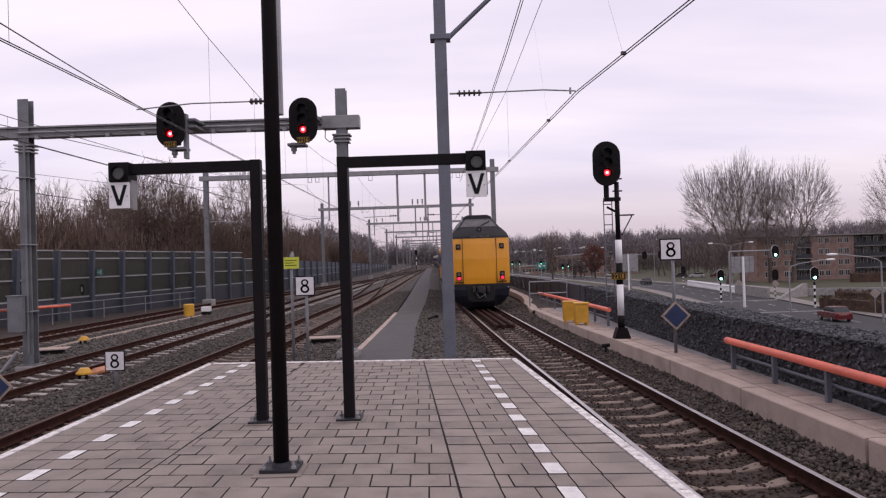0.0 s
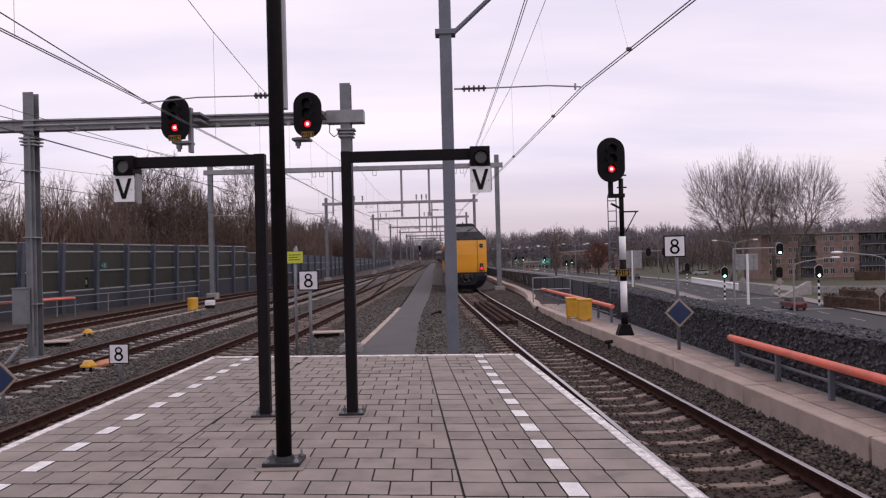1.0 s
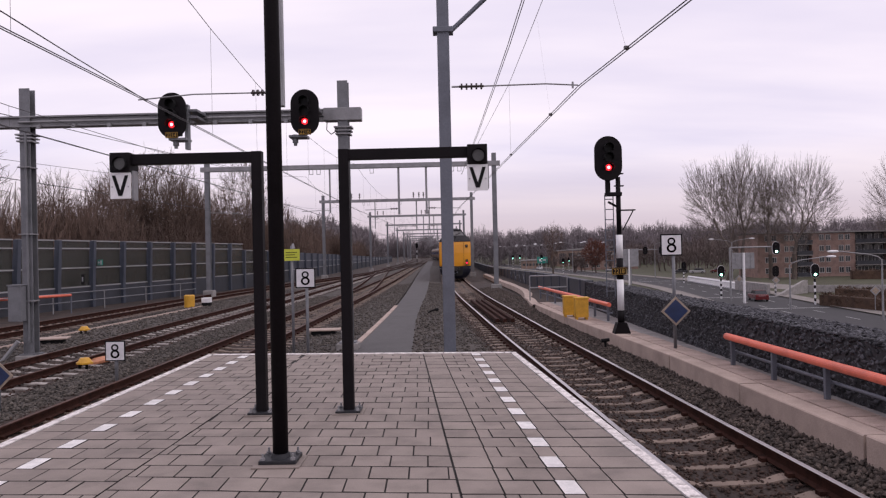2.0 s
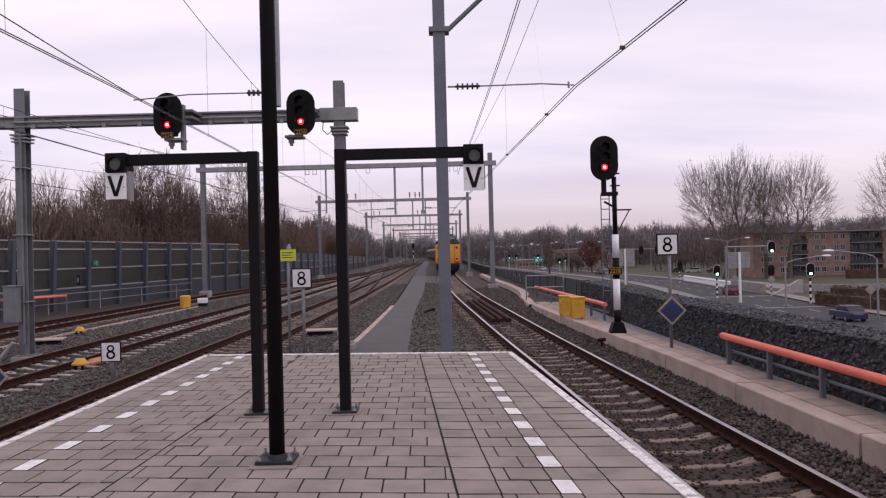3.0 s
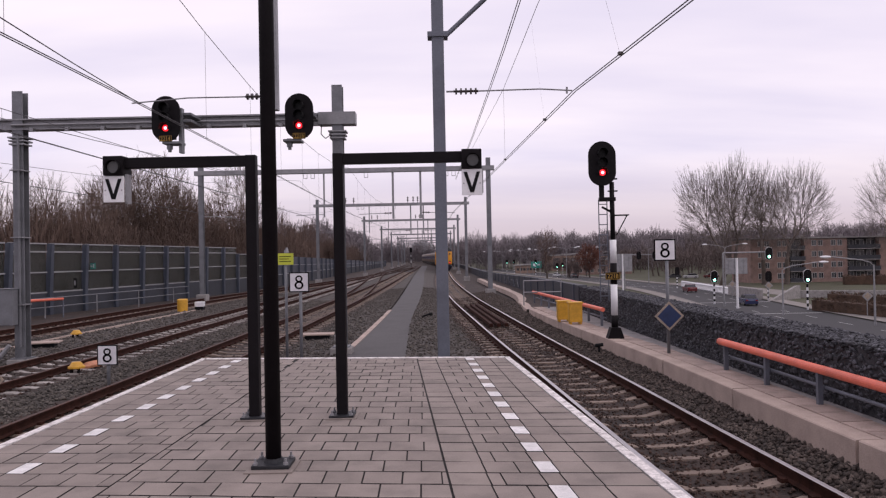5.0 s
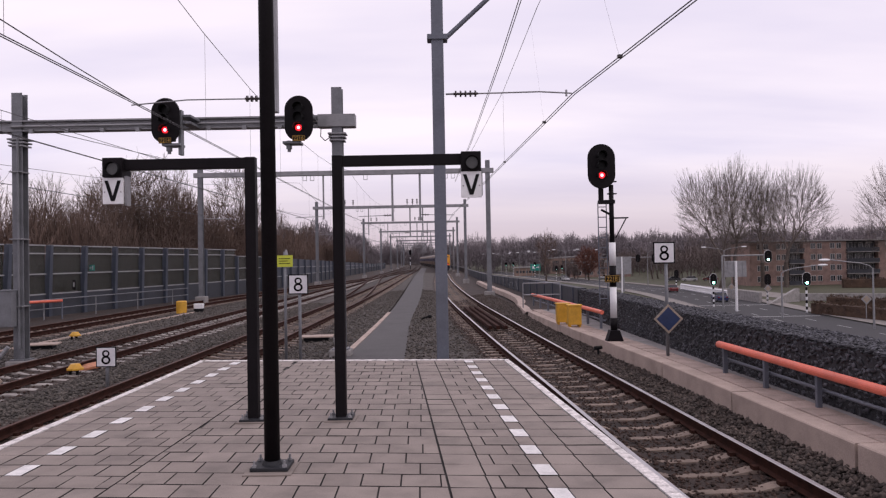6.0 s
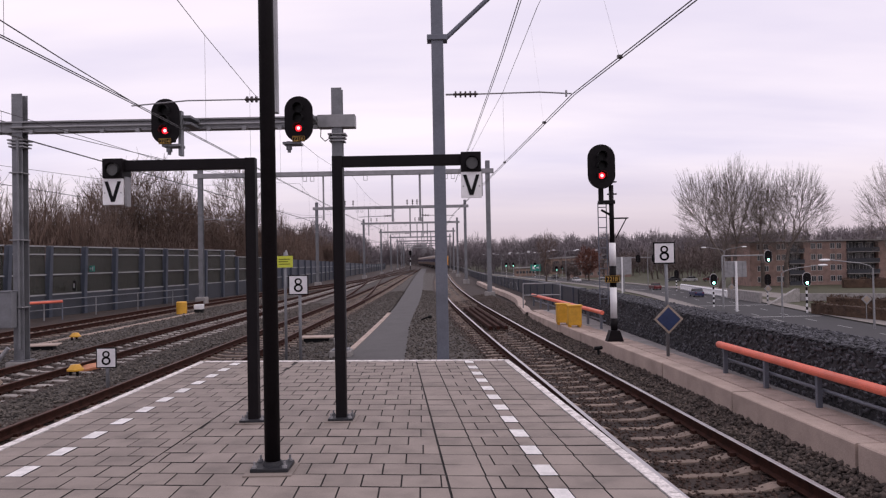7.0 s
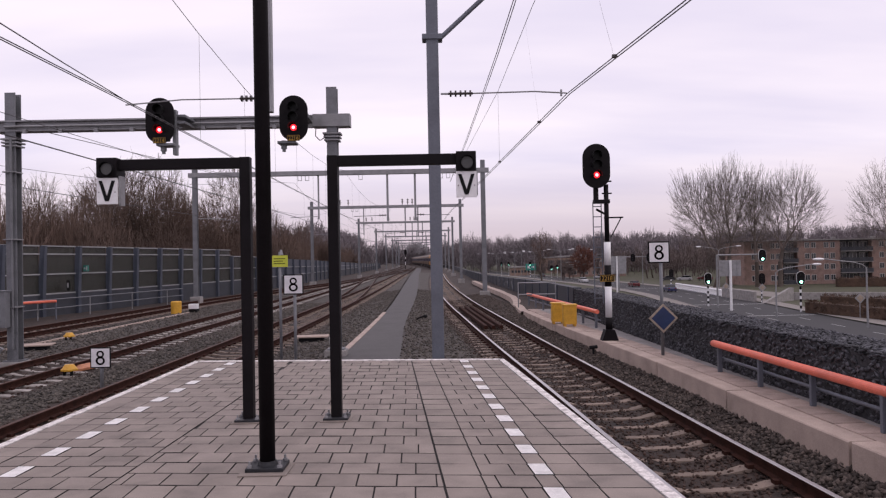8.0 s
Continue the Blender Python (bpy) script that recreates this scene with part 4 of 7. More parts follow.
# ---- signs on posts ----
def eight_sign(x, y, z, size, foot, post_dx=0.0, diamond=None, tilt=0.0):
    extra = " over blue diamond" if diamond else ""
    s = thing("speed_sign", pose(x, y, 0, 0, tilt, 0), "white board with black 8 on a post" + extra, "railway sign", group="speed signs")
    bm = bmesh.new()
    tube(bm, (post_dx, 0.03, foot), (post_dx, 0.03, z + size * 0.4), 0.035, seg=12)
    part("post", bm, M["galv_dark"], s, smooth=True)
    bm = bmesh.new()
    prism(bm, [(-size / 2, -size / 2), (size / 2, -size / 2), (size / 2, size / 2), (-size / 2, size / 2)], 0.012, Matrix.Translation((0, -0.02, z)), 0.003)
    board = part("board", bm, M["matt_black"], s, "black-rimmed board")
    h = size / 2 * 0.885
    bm = bmesh.new()
    prism(bm, [(-h, -h), (h, -h), (h, h), (-h, h)], 0.004, Matrix.Translation((0, -0.026, z)))
    part("face", bm, M["sign_white"], board, "white face")
    # the figure: two rings
    bm = bmesh.new()
    for cz, rx, rz in ((0.17, 0.185, 0.17), (-0.15, 0.225, 0.205)):
        n = 24
        ring = []
        for i in range(n):
            a = 2 * math.pi * i / n
            ring.append([bm.verts.new((size * k * rx * math.cos(a), -0.029 - 0.0006 * (cz > 0), z + size * (cz + k * rz * math.sin(a)))) for k in (1.0, 0.56)])
        for i in range(n):
            bm.faces.new((ring[i][0], ring[(i + 1) % n][0], ring[(i + 1) % n][1], ring[i][1]))
    bmesh.ops.solidify(bm, geom=bm.faces[:], thickness=0.003)
    part("figure", bm, M["matt_black"], board)
    if diamond:
        r = 0.31
        bm = bmesh.new()
        prism(bm, [(-r, 0), (0, -r), (r, 0), (0, r)], 0.015, Matrix.Translation((0.06, -0.03, diamond)), 0.003)
        d = part("diamond_board", bm, M["sign_rim"], s, "blue diamond with a pale worn rim")
        r = 0.25
        bm = bmesh.new()
        prism(bm, [(-r, 0), (0, -r), (r, 0), (0, r)], 0.004, Matrix.Translation((0.06, -0.0345, diamond)))
        part("diamond_face", bm, M["sign_blue"], d)
    return s


eight_sign(4.65, 15.0, 1.72, 0.455, -0.45, 0.05, 0.33)
eight_sign(-3.26, 16.0, 1.165, 0.45, -1.0, 0.02)
eight_sign(-5.69 * 1.22, 12 * 1.22, -0.21, 0.42, -1.0)


def notice():
    s = thing("notice_board", pose(-3.585, 16.1, 0), "lime yellow notice board on a grey post", "notice")
    bm = bmesh.new()
    tube(bm, (0, 0.03, -1.0), (0, 0.03, 1.9), 0.032, seg=12)
    part("post", bm, M["galv_dark"], s, smooth=True)
    bm = bmesh.new()
    box(bm, -0.175, 0.185, -0.02, 0.0, 1.56, 1.82, 0.004)
    b = part("board", bm, M["lime"], s)
    for k in range(3):
        bm = bmesh.new()
        box(bm, -0.13, 0.13 - 0.05 * (k % 2), -0.024, -0.019, 1.74 - 0.055 * k, 1.755 - 0.055 * k)
        part("text_bar", bm, M["matt_black"], b)
    bm = bmesh.new()
    tube(bm, (0.03, 0.03, 1.83), (0.03, 0.03, 1.95), 0.05, 0.02, seg=10)
    part("cap", bm, M["galv"], s)


notice()


def edge_diamond():
    s = thing("diamond_sign", pose(-7.9, 12.3, 0), "blue diamond board low beside the track", "railway sign")
    bm = bmesh.new()
    tube(bm, (0, 0.03, -1.0), (0, 0.03, -0.2), 0.03, seg=12)
    part("post", bm, M["galv_dark"], s, smooth=True)
    for r, y, m, n in ((0.29, -0.03, "sign_rim", "board"), (0.235, -0.0345, "sign_blue", "face")):
        bm = bmesh.new()
        prism(bm, [(-r, 0), (0, -r), (r, 0), (0, r)], 0.012, Matrix.Translation((0, y, -0.30)))
        part(n, bm, M[m], s)


edge_diamond()


# ---- pipe railing, yellow cabinets ----
def pipe_rail(y0, y1, cap_far, label):
    r = thing("pipe_railing", pose(0, 0, 0), label, "railing", group="pipe railings")
    line = rail_line
    yy = list(np.linspace(y0, y1, 12))
    outline = [(0.062 * math.cos(a), 0.062 * math.sin(a)) for a in np.linspace(0, 2 * math.pi, 17)[:-1]]
    sweep(outline, [(line(y), y, 0.03) for y in yy], "pipe", M["orange"], r, "salmon red pipe handrail", True)
    sweep([(u * 0.4, v * 0.4) for u, v in outline], [(line(y) + 0.08, y, -0.22) for y in yy], "lower_rail", M["steel_blue"], r, smooth=True)
    y = y1 - 0.25
    while y > y0 + 0.1:
        bm = bmesh.new()
        box(bm, line(y) - 0.035, line(y) + 0.035, y - 0.03, y + 0.03, -0.455, 0.02, 0.004)
        box(bm, line(y) - 0.02, line(y) + 0.1, y - 0.02, y + 0.02, -0.24, -0.2)
        part("post", bm, M["steel_blue"], r)
        y -= 1.5


pipe_rail(-4.0, 13.0, True, "salmon red pipe handrail on grey steel posts along the ledge")
pipe_rail(20.9, 31.8, True, "salmon red pipe handrail behind the yellow cabinets")


def yellow_cabinet(x, y):
    c = thing("trackside_cabinet", pose(x, y, -0.45 - 0.008 * (y - 17)), "ochre yellow steel trackside cabinet on short feet", "cabinet", group="yellow trackside cabinets")
    bm = bmesh.new()
    box(bm, -0.2, 0.2, -0.17, 0.17, 0.07, 0.64, 0.015)
    part("body", bm, M["yellow_box"], c)
    bm = bmesh.new()
    box(bm, -0.225, 0.225, -0.195, 0.195, 0.64, 0.69, 0.012)
    part("lid", bm, M["yellow_box"], c)
    for sx in (-1, 1):
        for sy in (-1, 1):
            bm = bmesh.new()
            box(bm, sx * 0.15 - 0.03, sx * 0.15 + 0.03, sy * 0.12 - 0.03, sy * 0.12 + 0.03, 0.0, 0.075)
            part("foot", bm, M["yellow_box"], c)
    bm = bmesh.new()
    box(bm, -0.205, -0.19, -0.13, 0.13, 0.12, 0.6, 0.003)
    part("door", bm, M["yellow_box"], c)


yellow_cabinet(3.84, 23.1)
yellow_cabinet(4.03, 22.1)


def rail_frame():
    f = thing("gate_frame", pose(4.1, 30.6, -0.47), "open galvanised frame beside the ledge end", "gate")
    bm = bmesh.new()
    for a, b in (((-0.7, 0, 0), (-0.7, 0, 1.05)), ((0.9, 0, 0), (0.9, 0, 1.05)), ((-0.7, 0, 1.05), (0.9, 0, 1.05)), ((-0.7, 0, 0.55), (0.9, 0, 0.55))):
        tube(bm, a, b, 0.025, seg=8)
    part("frame", bm, M["galv"], f)


rail_frame()


# ---- overhead line: masts, portals, wires ----
def h_column(bm, x, y, z0, z1, w=0.24, t=0.02, d=0.24):
    """A steel H section as one closed outline drawn upwards."""
    a, b, c = w / 2, d / 2, t / 2
    o = [(-a, -b), (a, -b), (a, -b + t), (c, -b + t), (c, b - t), (a, b - t), (a, b), (-a, b), (-a, b - t), (-c, b - t), (-c, -b + t), (-a, -b + t)]
    lo = [bm.verts.new((x + u, y + v, z0)) for u, v in o]
    hi = [bm.verts.new((x + u, y + v, z1)) for u, v in o]
    n = len(o)
    for i in range(n):
        bm.faces.new((lo[i], lo[(i + 1) % n], hi[(i + 1) % n], hi[i]))
    bm.faces.new(hi)
    bm.faces.new(lo[::-1])


def insulator(bm, a, b, r=0.055, n=4):
    a, b = Vector(a), Vector(b)
    tube(bm, a, b, r * 0.4, seg=8)
    for k in range(n):
        p = a.lerp(b, (k + 0.5) / n)
        d = (b - a).normalized() * 0.016
        tube(bm, p - d, p + d, r, seg=12)


def near_mast():
    m = thing("catenary_mast", pose(-0.035, 13.3, 0), "grey blue steel catenary mast with a bracket arm", "catenary mast")
    bm = bmesh.new()
    box(bm, -0.112, 0.112, -0.11, 0.11, -1.0, 9.0, 0.012)
    part("column", bm, M["steel_blue"], m)
    bm = bmesh.new()
    box(bm, -0.19, 0.19, -0.14, 0.14, 5.76, 5.86, 0.01)
    part("clamp", bm, M["steel_blue"], m)
    bm = bmesh.new()
    tube(bm, (0.14, 0, 5.8), (2.9, 0, 8.3), 0.045, seg=10)
    part("strut", bm, M["steel_blue"], m)
    bm = bmesh.new()
    tube(bm, (0.14, 0, 4.76), (0.3, 0, 4.76), 0.018, seg=8)
    tube(bm, (0.72, 0, 4.76), (1.9, 0, 4.775), 0.014, seg=8)
    tube(bm, (1.9, 0, 4.775), (2.5, 0, 4.735), 0.014, seg=8)
    tube(bm, (2.4, 0, 4.8), (2.4, 0, 4.68), 0.02, seg=8)
    part("steady_arm", bm, M["galv"], m)
    bm = bmesh.new()
    insulator(bm, (0.28, 0, 4.76), (0.74, 0, 4.76), 0.06, 5)
    part("insulator", bm, M["insulator"], m)
    bm = bmesh.new()
    box(bm, -6.2, 3.2, -0.12, 0.12, 8.3, 8.6, 0.01)
    part("cross_beam", bm, M["galv"], m)
    # drop post with the steady arm of the platform track
    bm = bmesh.new()
    box(bm, -3.14, -3.0, -0.08, 0.08, 4.47, 8.3, 0.01)
    part("drop_post", bm, M["galv"], m)
    bm = bmesh.new()
    tube(bm, (-3.15, 0, 4.74), (-3.3, 0, 4.74), 0.015, seg=8)
    tube(bm, (-3.62, 0, 4.74), (-4.7, 0, 4.74), 0.013, seg=8)
    tube(bm, (-4.7, 0, 4.74), (-5.75, 0, 4.66), 0.013, seg=8)
    part("steady_arm", bm, M["galv"], m)
    bm = bmesh.new()
    insulator(bm, (-3.28, 0, 4.74), (-3.62, 0, 4.74), 0.06, 4)
    part("insulator", bm, M["insulator"], m)


near_mast()


def signal_portal():
    p = thing("signal_portal", pose(0, 0, 0), "galvanised steel portal over the tracks carrying two signals", "portal")
    y = 19.2
    for x, z0 in ((-2.79, -0.7), (-11.38, -0.84)):
        bm = bmesh.new()
        h_column(bm, x, y, z0, 6.35, 0.28, 0.025, 0.28)
        box(bm, x - 0.22, x + 0.22, y - 0.22, y + 0.22, z0, z0 + 0.035)
        c = part("column", bm, M["galv_dark"], p)
        bm = bmesh.new()
        box(bm, x - 0.29, x + 0.29, y - 0.29, y + 0.29, -1.05, z0, 0.03)
        part("foundation", bm, M["concrete_grey"], c, "pale concrete foundation block")
        bm = bmesh.new()
        for k in range(3):
            box(bm, x - 0.24 + 0.02 * k, x + 0.24 - 0.02 * k, y - 0.2, y + 0.2, 5.08 - 0.09 * k, 5.12 - 0.09 * k)
        part("clamp", bm, M["galv"], c)
        if x < -5:
            bm = bmesh.new()
            tube(bm, (x + 0.05, y - 0.2, -0.5), (x + 0.05, y - 0.2, 5.2), 0.035, seg=8)
            part("cable_duct", bm, M["galv_dark"], c)
            for z in (0.6, 2.4, 4.2):
                bm = bmesh.new()
                box(bm, x - 0.16, x + 0.16, y - 0.25, y + 0.16, z, z + 0.03)
                part("band", bm, M["galv"], c)
            bm = bmesh.new()
            box(bm, x - 0.31, x + 0.04, y - 0.52, y - 0.27, 0.09, 1.04, 0.02)
            box(bm, x - 0.33, x + 0.06, y - 0.54, y - 0.25, 1.04, 1.07, 0.01)
            part("cabinet", bm, M["galv_dark"], c, "grey steel switch cabinet")
            bm = bmesh.new()
            tube(bm, (x - 0.62, y - 0.35, -1.0), (x - 0.18, y - 0.3, -0.45), 0.06, seg=10)
            part("cable_pipe", bm, M["galv"], c, "leaning pale cable pipe")
    bm = bmesh.new()
    # channel beam: two flanges and a web set back
    box(bm, -12.4, -2.3, y - 0.16, y + 0.16, 5.56, 5.60)
    box(bm, -12.4, -2.3, y - 0.16, y + 0.16, 5.30, 5.34)
    box(bm, -12.4, -2.3, y - 0.06, y - 0.03, 5.34, 5.56)
    box(bm, -12.4, -12.37, y - 0.16, y + 0.16, 5.34, 5.56)
    part("beam", bm, M["galv"], p)
    bm = bmesh.new()
    box(bm, -3.3, -2.3, y - 0.18, y + 0.18, 5.28, 5.62, 0.01)
    part("beam_end", bm, M["galv"], p)
    bm = bmesh.new()
    tube(bm, (-11.5, y - 0.2, 5.42), (-3.3, y - 0.2, 5.42), 0.035, seg=8)
    for k in range(9):
        box(bm, -11.0 + 0.95 * k, -10.9 + 0.95 * k, y - 0.25, y - 0.15, 5.24, 5.34)
    part("cable_tray", bm, M["galv"], p)
    bm = bmesh.new()
    pts = [Vector((-3.2, y - 0.19, 5.28)), Vector((-3.22, y - 0.19, 5.02)), Vector((-3.1, y - 0.19, 4.9)), Vector((-2.98, y - 0.19, 4.98)), Vector((-2.95, y - 0.19, 5.1))]
    for a, b in zip(pts, pts[1:]):
        tube(bm, a, b, 0.012, seg=6)
    part("loose_cable", bm, M["cable"], p)


signal_portal()


def line_portal(y, xl, xr, z, label):
    """A plain steel portal across all tracks, with drop posts and hangers."""
    p = thing("catenary_portal", pose(0, 0, 0), label, "portal", group="catenary portals")
    for x in (xl, xr):
        bm = bmesh.new()
        h_column(bm, x, y, -0.53, z + 0.7, 0.3, 0.03, 0.3)
        c = part("column", bm, M["galv_dark"], p)
        bm = bmesh.new()
        box(bm, x - 0.34, x + 0.34, y - 0.36, y + 0.36, -1.05, -0.52, 0.05)
        part("foundation", bm, M["concrete_grey"], c, "grey concrete foundation block")
    bm = bmesh.new()
    box(bm, xl - 0.4, xr + 0.4, y - 0.2, y + 0.2, z - 0.14, z + 0.16)
    part("beam", bm, M["galv"], p)
    for line in (track_right, track_one):
        s = 1 if line is track_right else -1
        x = line(y) - s * (2.4 if line is track_right else 2.5)
        bm = bmesh.new()
        box(bm, x - 0.07, x + 0.07, y - 0.07, y + 0.07, z - 3.3, z - 0.1)
        d = part("drop_post", bm, M["galv"], p)
        bm = bmesh.new()
        tube(bm, (x + s * 0.08, y, z - 2.9), (x + s * 2.3, y, z - 2.95), 0.022, seg=6)
        part("steady_arm", bm, M["galv"], d)
        bm = bmesh.new()
        insulator(bm, (x + s * 0.1, y, z - 2.9), (x + s * 0.6, y, z - 2.91), 0.08, 3)
        part("insulator", bm, M["insulator"], d)
    # arms on the columns and a short post for the two outer tracks
    for x, s in ((xl + 0.15, 1), (track_two(y) + 1.9, -1)):
        bm = bmesh.new()
        tube(bm, (x, y, z - 2.9), (x + s * 1.9, y, z - 2.95), 0.022, seg=6)
        if s < 0:
            box(bm, x - 0.05, x + 0.05, y - 0.05, y + 0.05, z - 3.1, z - 0.1)
        part("steady_arm", bm, M["galv"], p)
    # cup hangers under the beam, in pairs
    for x, n in ((track_three(y) + 1.85 if y < 60 else track_two(y) - 1.1, 2), (track_two(y) + 0.9, 2), (track_one(y) + 0.7, 1), (track_right(y) - 0.4, 2)):
        for i in range(n):
            c = x + (i - (n - 1) / 2) * 0.5
            bm = bmesh.new()
            for e in (-0.13, 0.11):
                box(bm, c + e, c + e + 0.025, y - 0.03, y + 0.03, z - 0.46, z - 0.13)
            box(bm, c - 0.13, c + 0.135, y - 0.03, y + 0.03, z - 0.48, z - 0.45)
            part("hanger", bm, M["galv"], p)
    # feeder insulators standing on the beam
    if 60 < y < 130:
        for x in (track_two(y) - 0.7, track_two(y) + 0.2, track_one(y) + 2.2, track_one(y) + 2.8, track_one(y) + 3.3):
            bm = bmesh.new()
            tube(bm, (x, y, z + 0.16), (x, y, z + 0.35), 0.03, seg=8)
            insulator(bm, (x, y, z + 0.33), (x, y, z + 0.85), 0.13, 3)
            part("insulator", bm, M["insulator"], p)


PORTALS = (48, 79, 112, 147, 180, 215, 250, 285, 325)
for k, y in enumerate(PORTALS):
    xl = -16.3 if y < 60 else -13.95 if y < 90 else track_two(y) - 1.9
    xr = track_right(y) + 2.3 if y > 60 else 3.1
    line_portal(y, xl, xr, 7.62, "galvanised steel catenary portal spanning the tracks")


def wires(name, pts, r, parent):
    outline = [(r * math.cos(a), r * math.sin(a)) for a in np.linspace(0, 2 * math.pi, 6)[:-1]]
    return sweep(outline, pts, name, M["cable"], parent)


def overhead(line, height, mess, supports, stagger, label, twin=True, first=None, second=None, third=None, carrier=True):
    """Contact wires, sagging messenger and droppers over one track."""
    o = thing("overhead_line", pose(0, 0, 0), label, "overhead wire", group="overhead lines")
    px = [line(y) + (stagger if i % 2 else -stagger) for i, y in enumerate(supports)]
    if first is not None:
        px[0] = first
    if second is not None:
        px[1] = second
    if third is not None:
        px[2] = third
    ax = lambda y: float(np.interp(y, supports, px))
    for d in ((-0.03, 0.03) if twin else (0.0,)):
        wires("contact_wire", [(ax(y) + d, y, height) for y in supports], 0.009, o)
    pts = []
    for a, b in zip(supports, supports[1:]) if carrier else ():
        for t in np.linspace(0, 1, 9)[:-1]:
            y = a + (b - a) * t
            pts.append((ax(y), y, mess - 4 * t * (1 - t) * 0.028 * (b - a)))
            if 0.05 < t < 0.95 and a < 120:
                wires("dropper", [(ax(y), y + 0.01, height), (ax(y), y, pts[-1][2])], 0.004, o)
    if carrier:
        wires("messenger_wire", pts, 0.009, o)
        return o
    # messenger hung beside the contact wire, with droppers down to it
    run = [(2.5, 2, 7.0), (2.10, 15.11, 7.0), (2.07, 17.9, 7.0), (2.01, 22.7, 7.0), (1.53, 34.4, 7.0), (1.2, 48, 7.3)]
    wires("messenger_wire", run, 0.007, o)
    for y in (6.5, 10.93, 16.15, 22.7, 31.0):
        mx = float(np.interp(y, [p[1] for p in run], [p[0] for p in run]))
        wires("dropper", [(ax(y), y + 0.01, height), (mx, y, 7.0)], 0.004, o)
        bm = bmesh.new()
        box(bm, ax(y) - 0.04, ax(y) + 0.04, y - 0.03, y + 0.03, height - 0.005, height + 0.05, 0.008)
        part("clamp", bm, M["insulator"], o)
    return o



overhead(track_right, 4.72, 7.3, [-18, 13.3, *PORTALS], -0.32, "copper contact wire with droppers above the single track", first=6.2, second=2.5, third=0.72, carrier=False)
overhead(track_one, 4.72, 7.8, [-18, 13.3, *PORTALS], 0.42, "copper contact wire with droppers above the platform track", first=-5.77, second=-5.77)
overhead(track_two, 4.72, 7.0, [-16, *PORTALS], 0.3, "copper contact wire with droppers above the middle track")
overhead(track_three, 4.72, 7.0, [-16, *PORTALS], 0.3, "copper contact wire with droppers above the outer track")
feeder = thing("feeder_cable", pose(0, 0, 0), "thin feeder cables strung between masts", "cable")
for d in (-0.022, 0.022):
    wires("cable", [(1.52 + d, 2, 6.2), (1.43 + d, 12.82, 6.2), (1.40 + d, 15.69, 6.2), (1.32 + d, 19.92, 6.2), (1.17 + d, 27.15, 6.2), (0.9 + d, 48, 6.9)], 0.009, feeder)
wires("cable", [(-12.3, 5, 5.9), (-12.1, 19, 5.7), (-14, 48, 7.6)], 0.013, feeder)
wires("cable", [(-4.9, 2.5, 4.72), (-5.4, 8.7, 4.72), (-5.57, 10.73, 4.72), (-5.77, 13.63, 4.72)], 0.009, feeder)

# ---- the departing train: nine coaches, keyed one by one along the curve ----
PITCH, BODY = 26.9, 26.4
W = 1.40


def body_outline(w=W, z0=0.95, z1=3.45, top=3.95):
    """Half-rounded coach section in x, z above the rail."""
    right = [(w - 0.06, z0), (w, z0 + 0.35), (w, z1 - 0.35), (w - 0.09, z1), (w - 0.38, top - 0.12), (w - 0.8, top)]
    return right + [(-x, z) for x, z in reversed(right)]


def bogie(parent, y):
    bm = bmesh.new()
    for s in (-1, 1):
        box(bm, s * 1.0 - 0.08, s * 1.0 + 0.08, y - 1.5, y + 1.5, 0.42, 0.68, 0.03)
    box(bm, -1.0, 1.0, y - 0.25, y + 0.25, 0.45, 0.8, 0.03)
    b = part("bogie", bm, M["train_under"], parent)
    for dy in (-1.25, 1.25):
        bm = bmesh.new()
        tube(bm, (-0.8, y + dy, 0.46), (0.8, y + dy, 0.46), 0.08, seg=10)
        for s in (-1, 1):
            tube(bm, (s * 0.69, y + dy, 0.46), (s * 0.82, y + dy, 0.46), 0.46, seg=24)
        part("wheelset", bm, M["rust"], b)


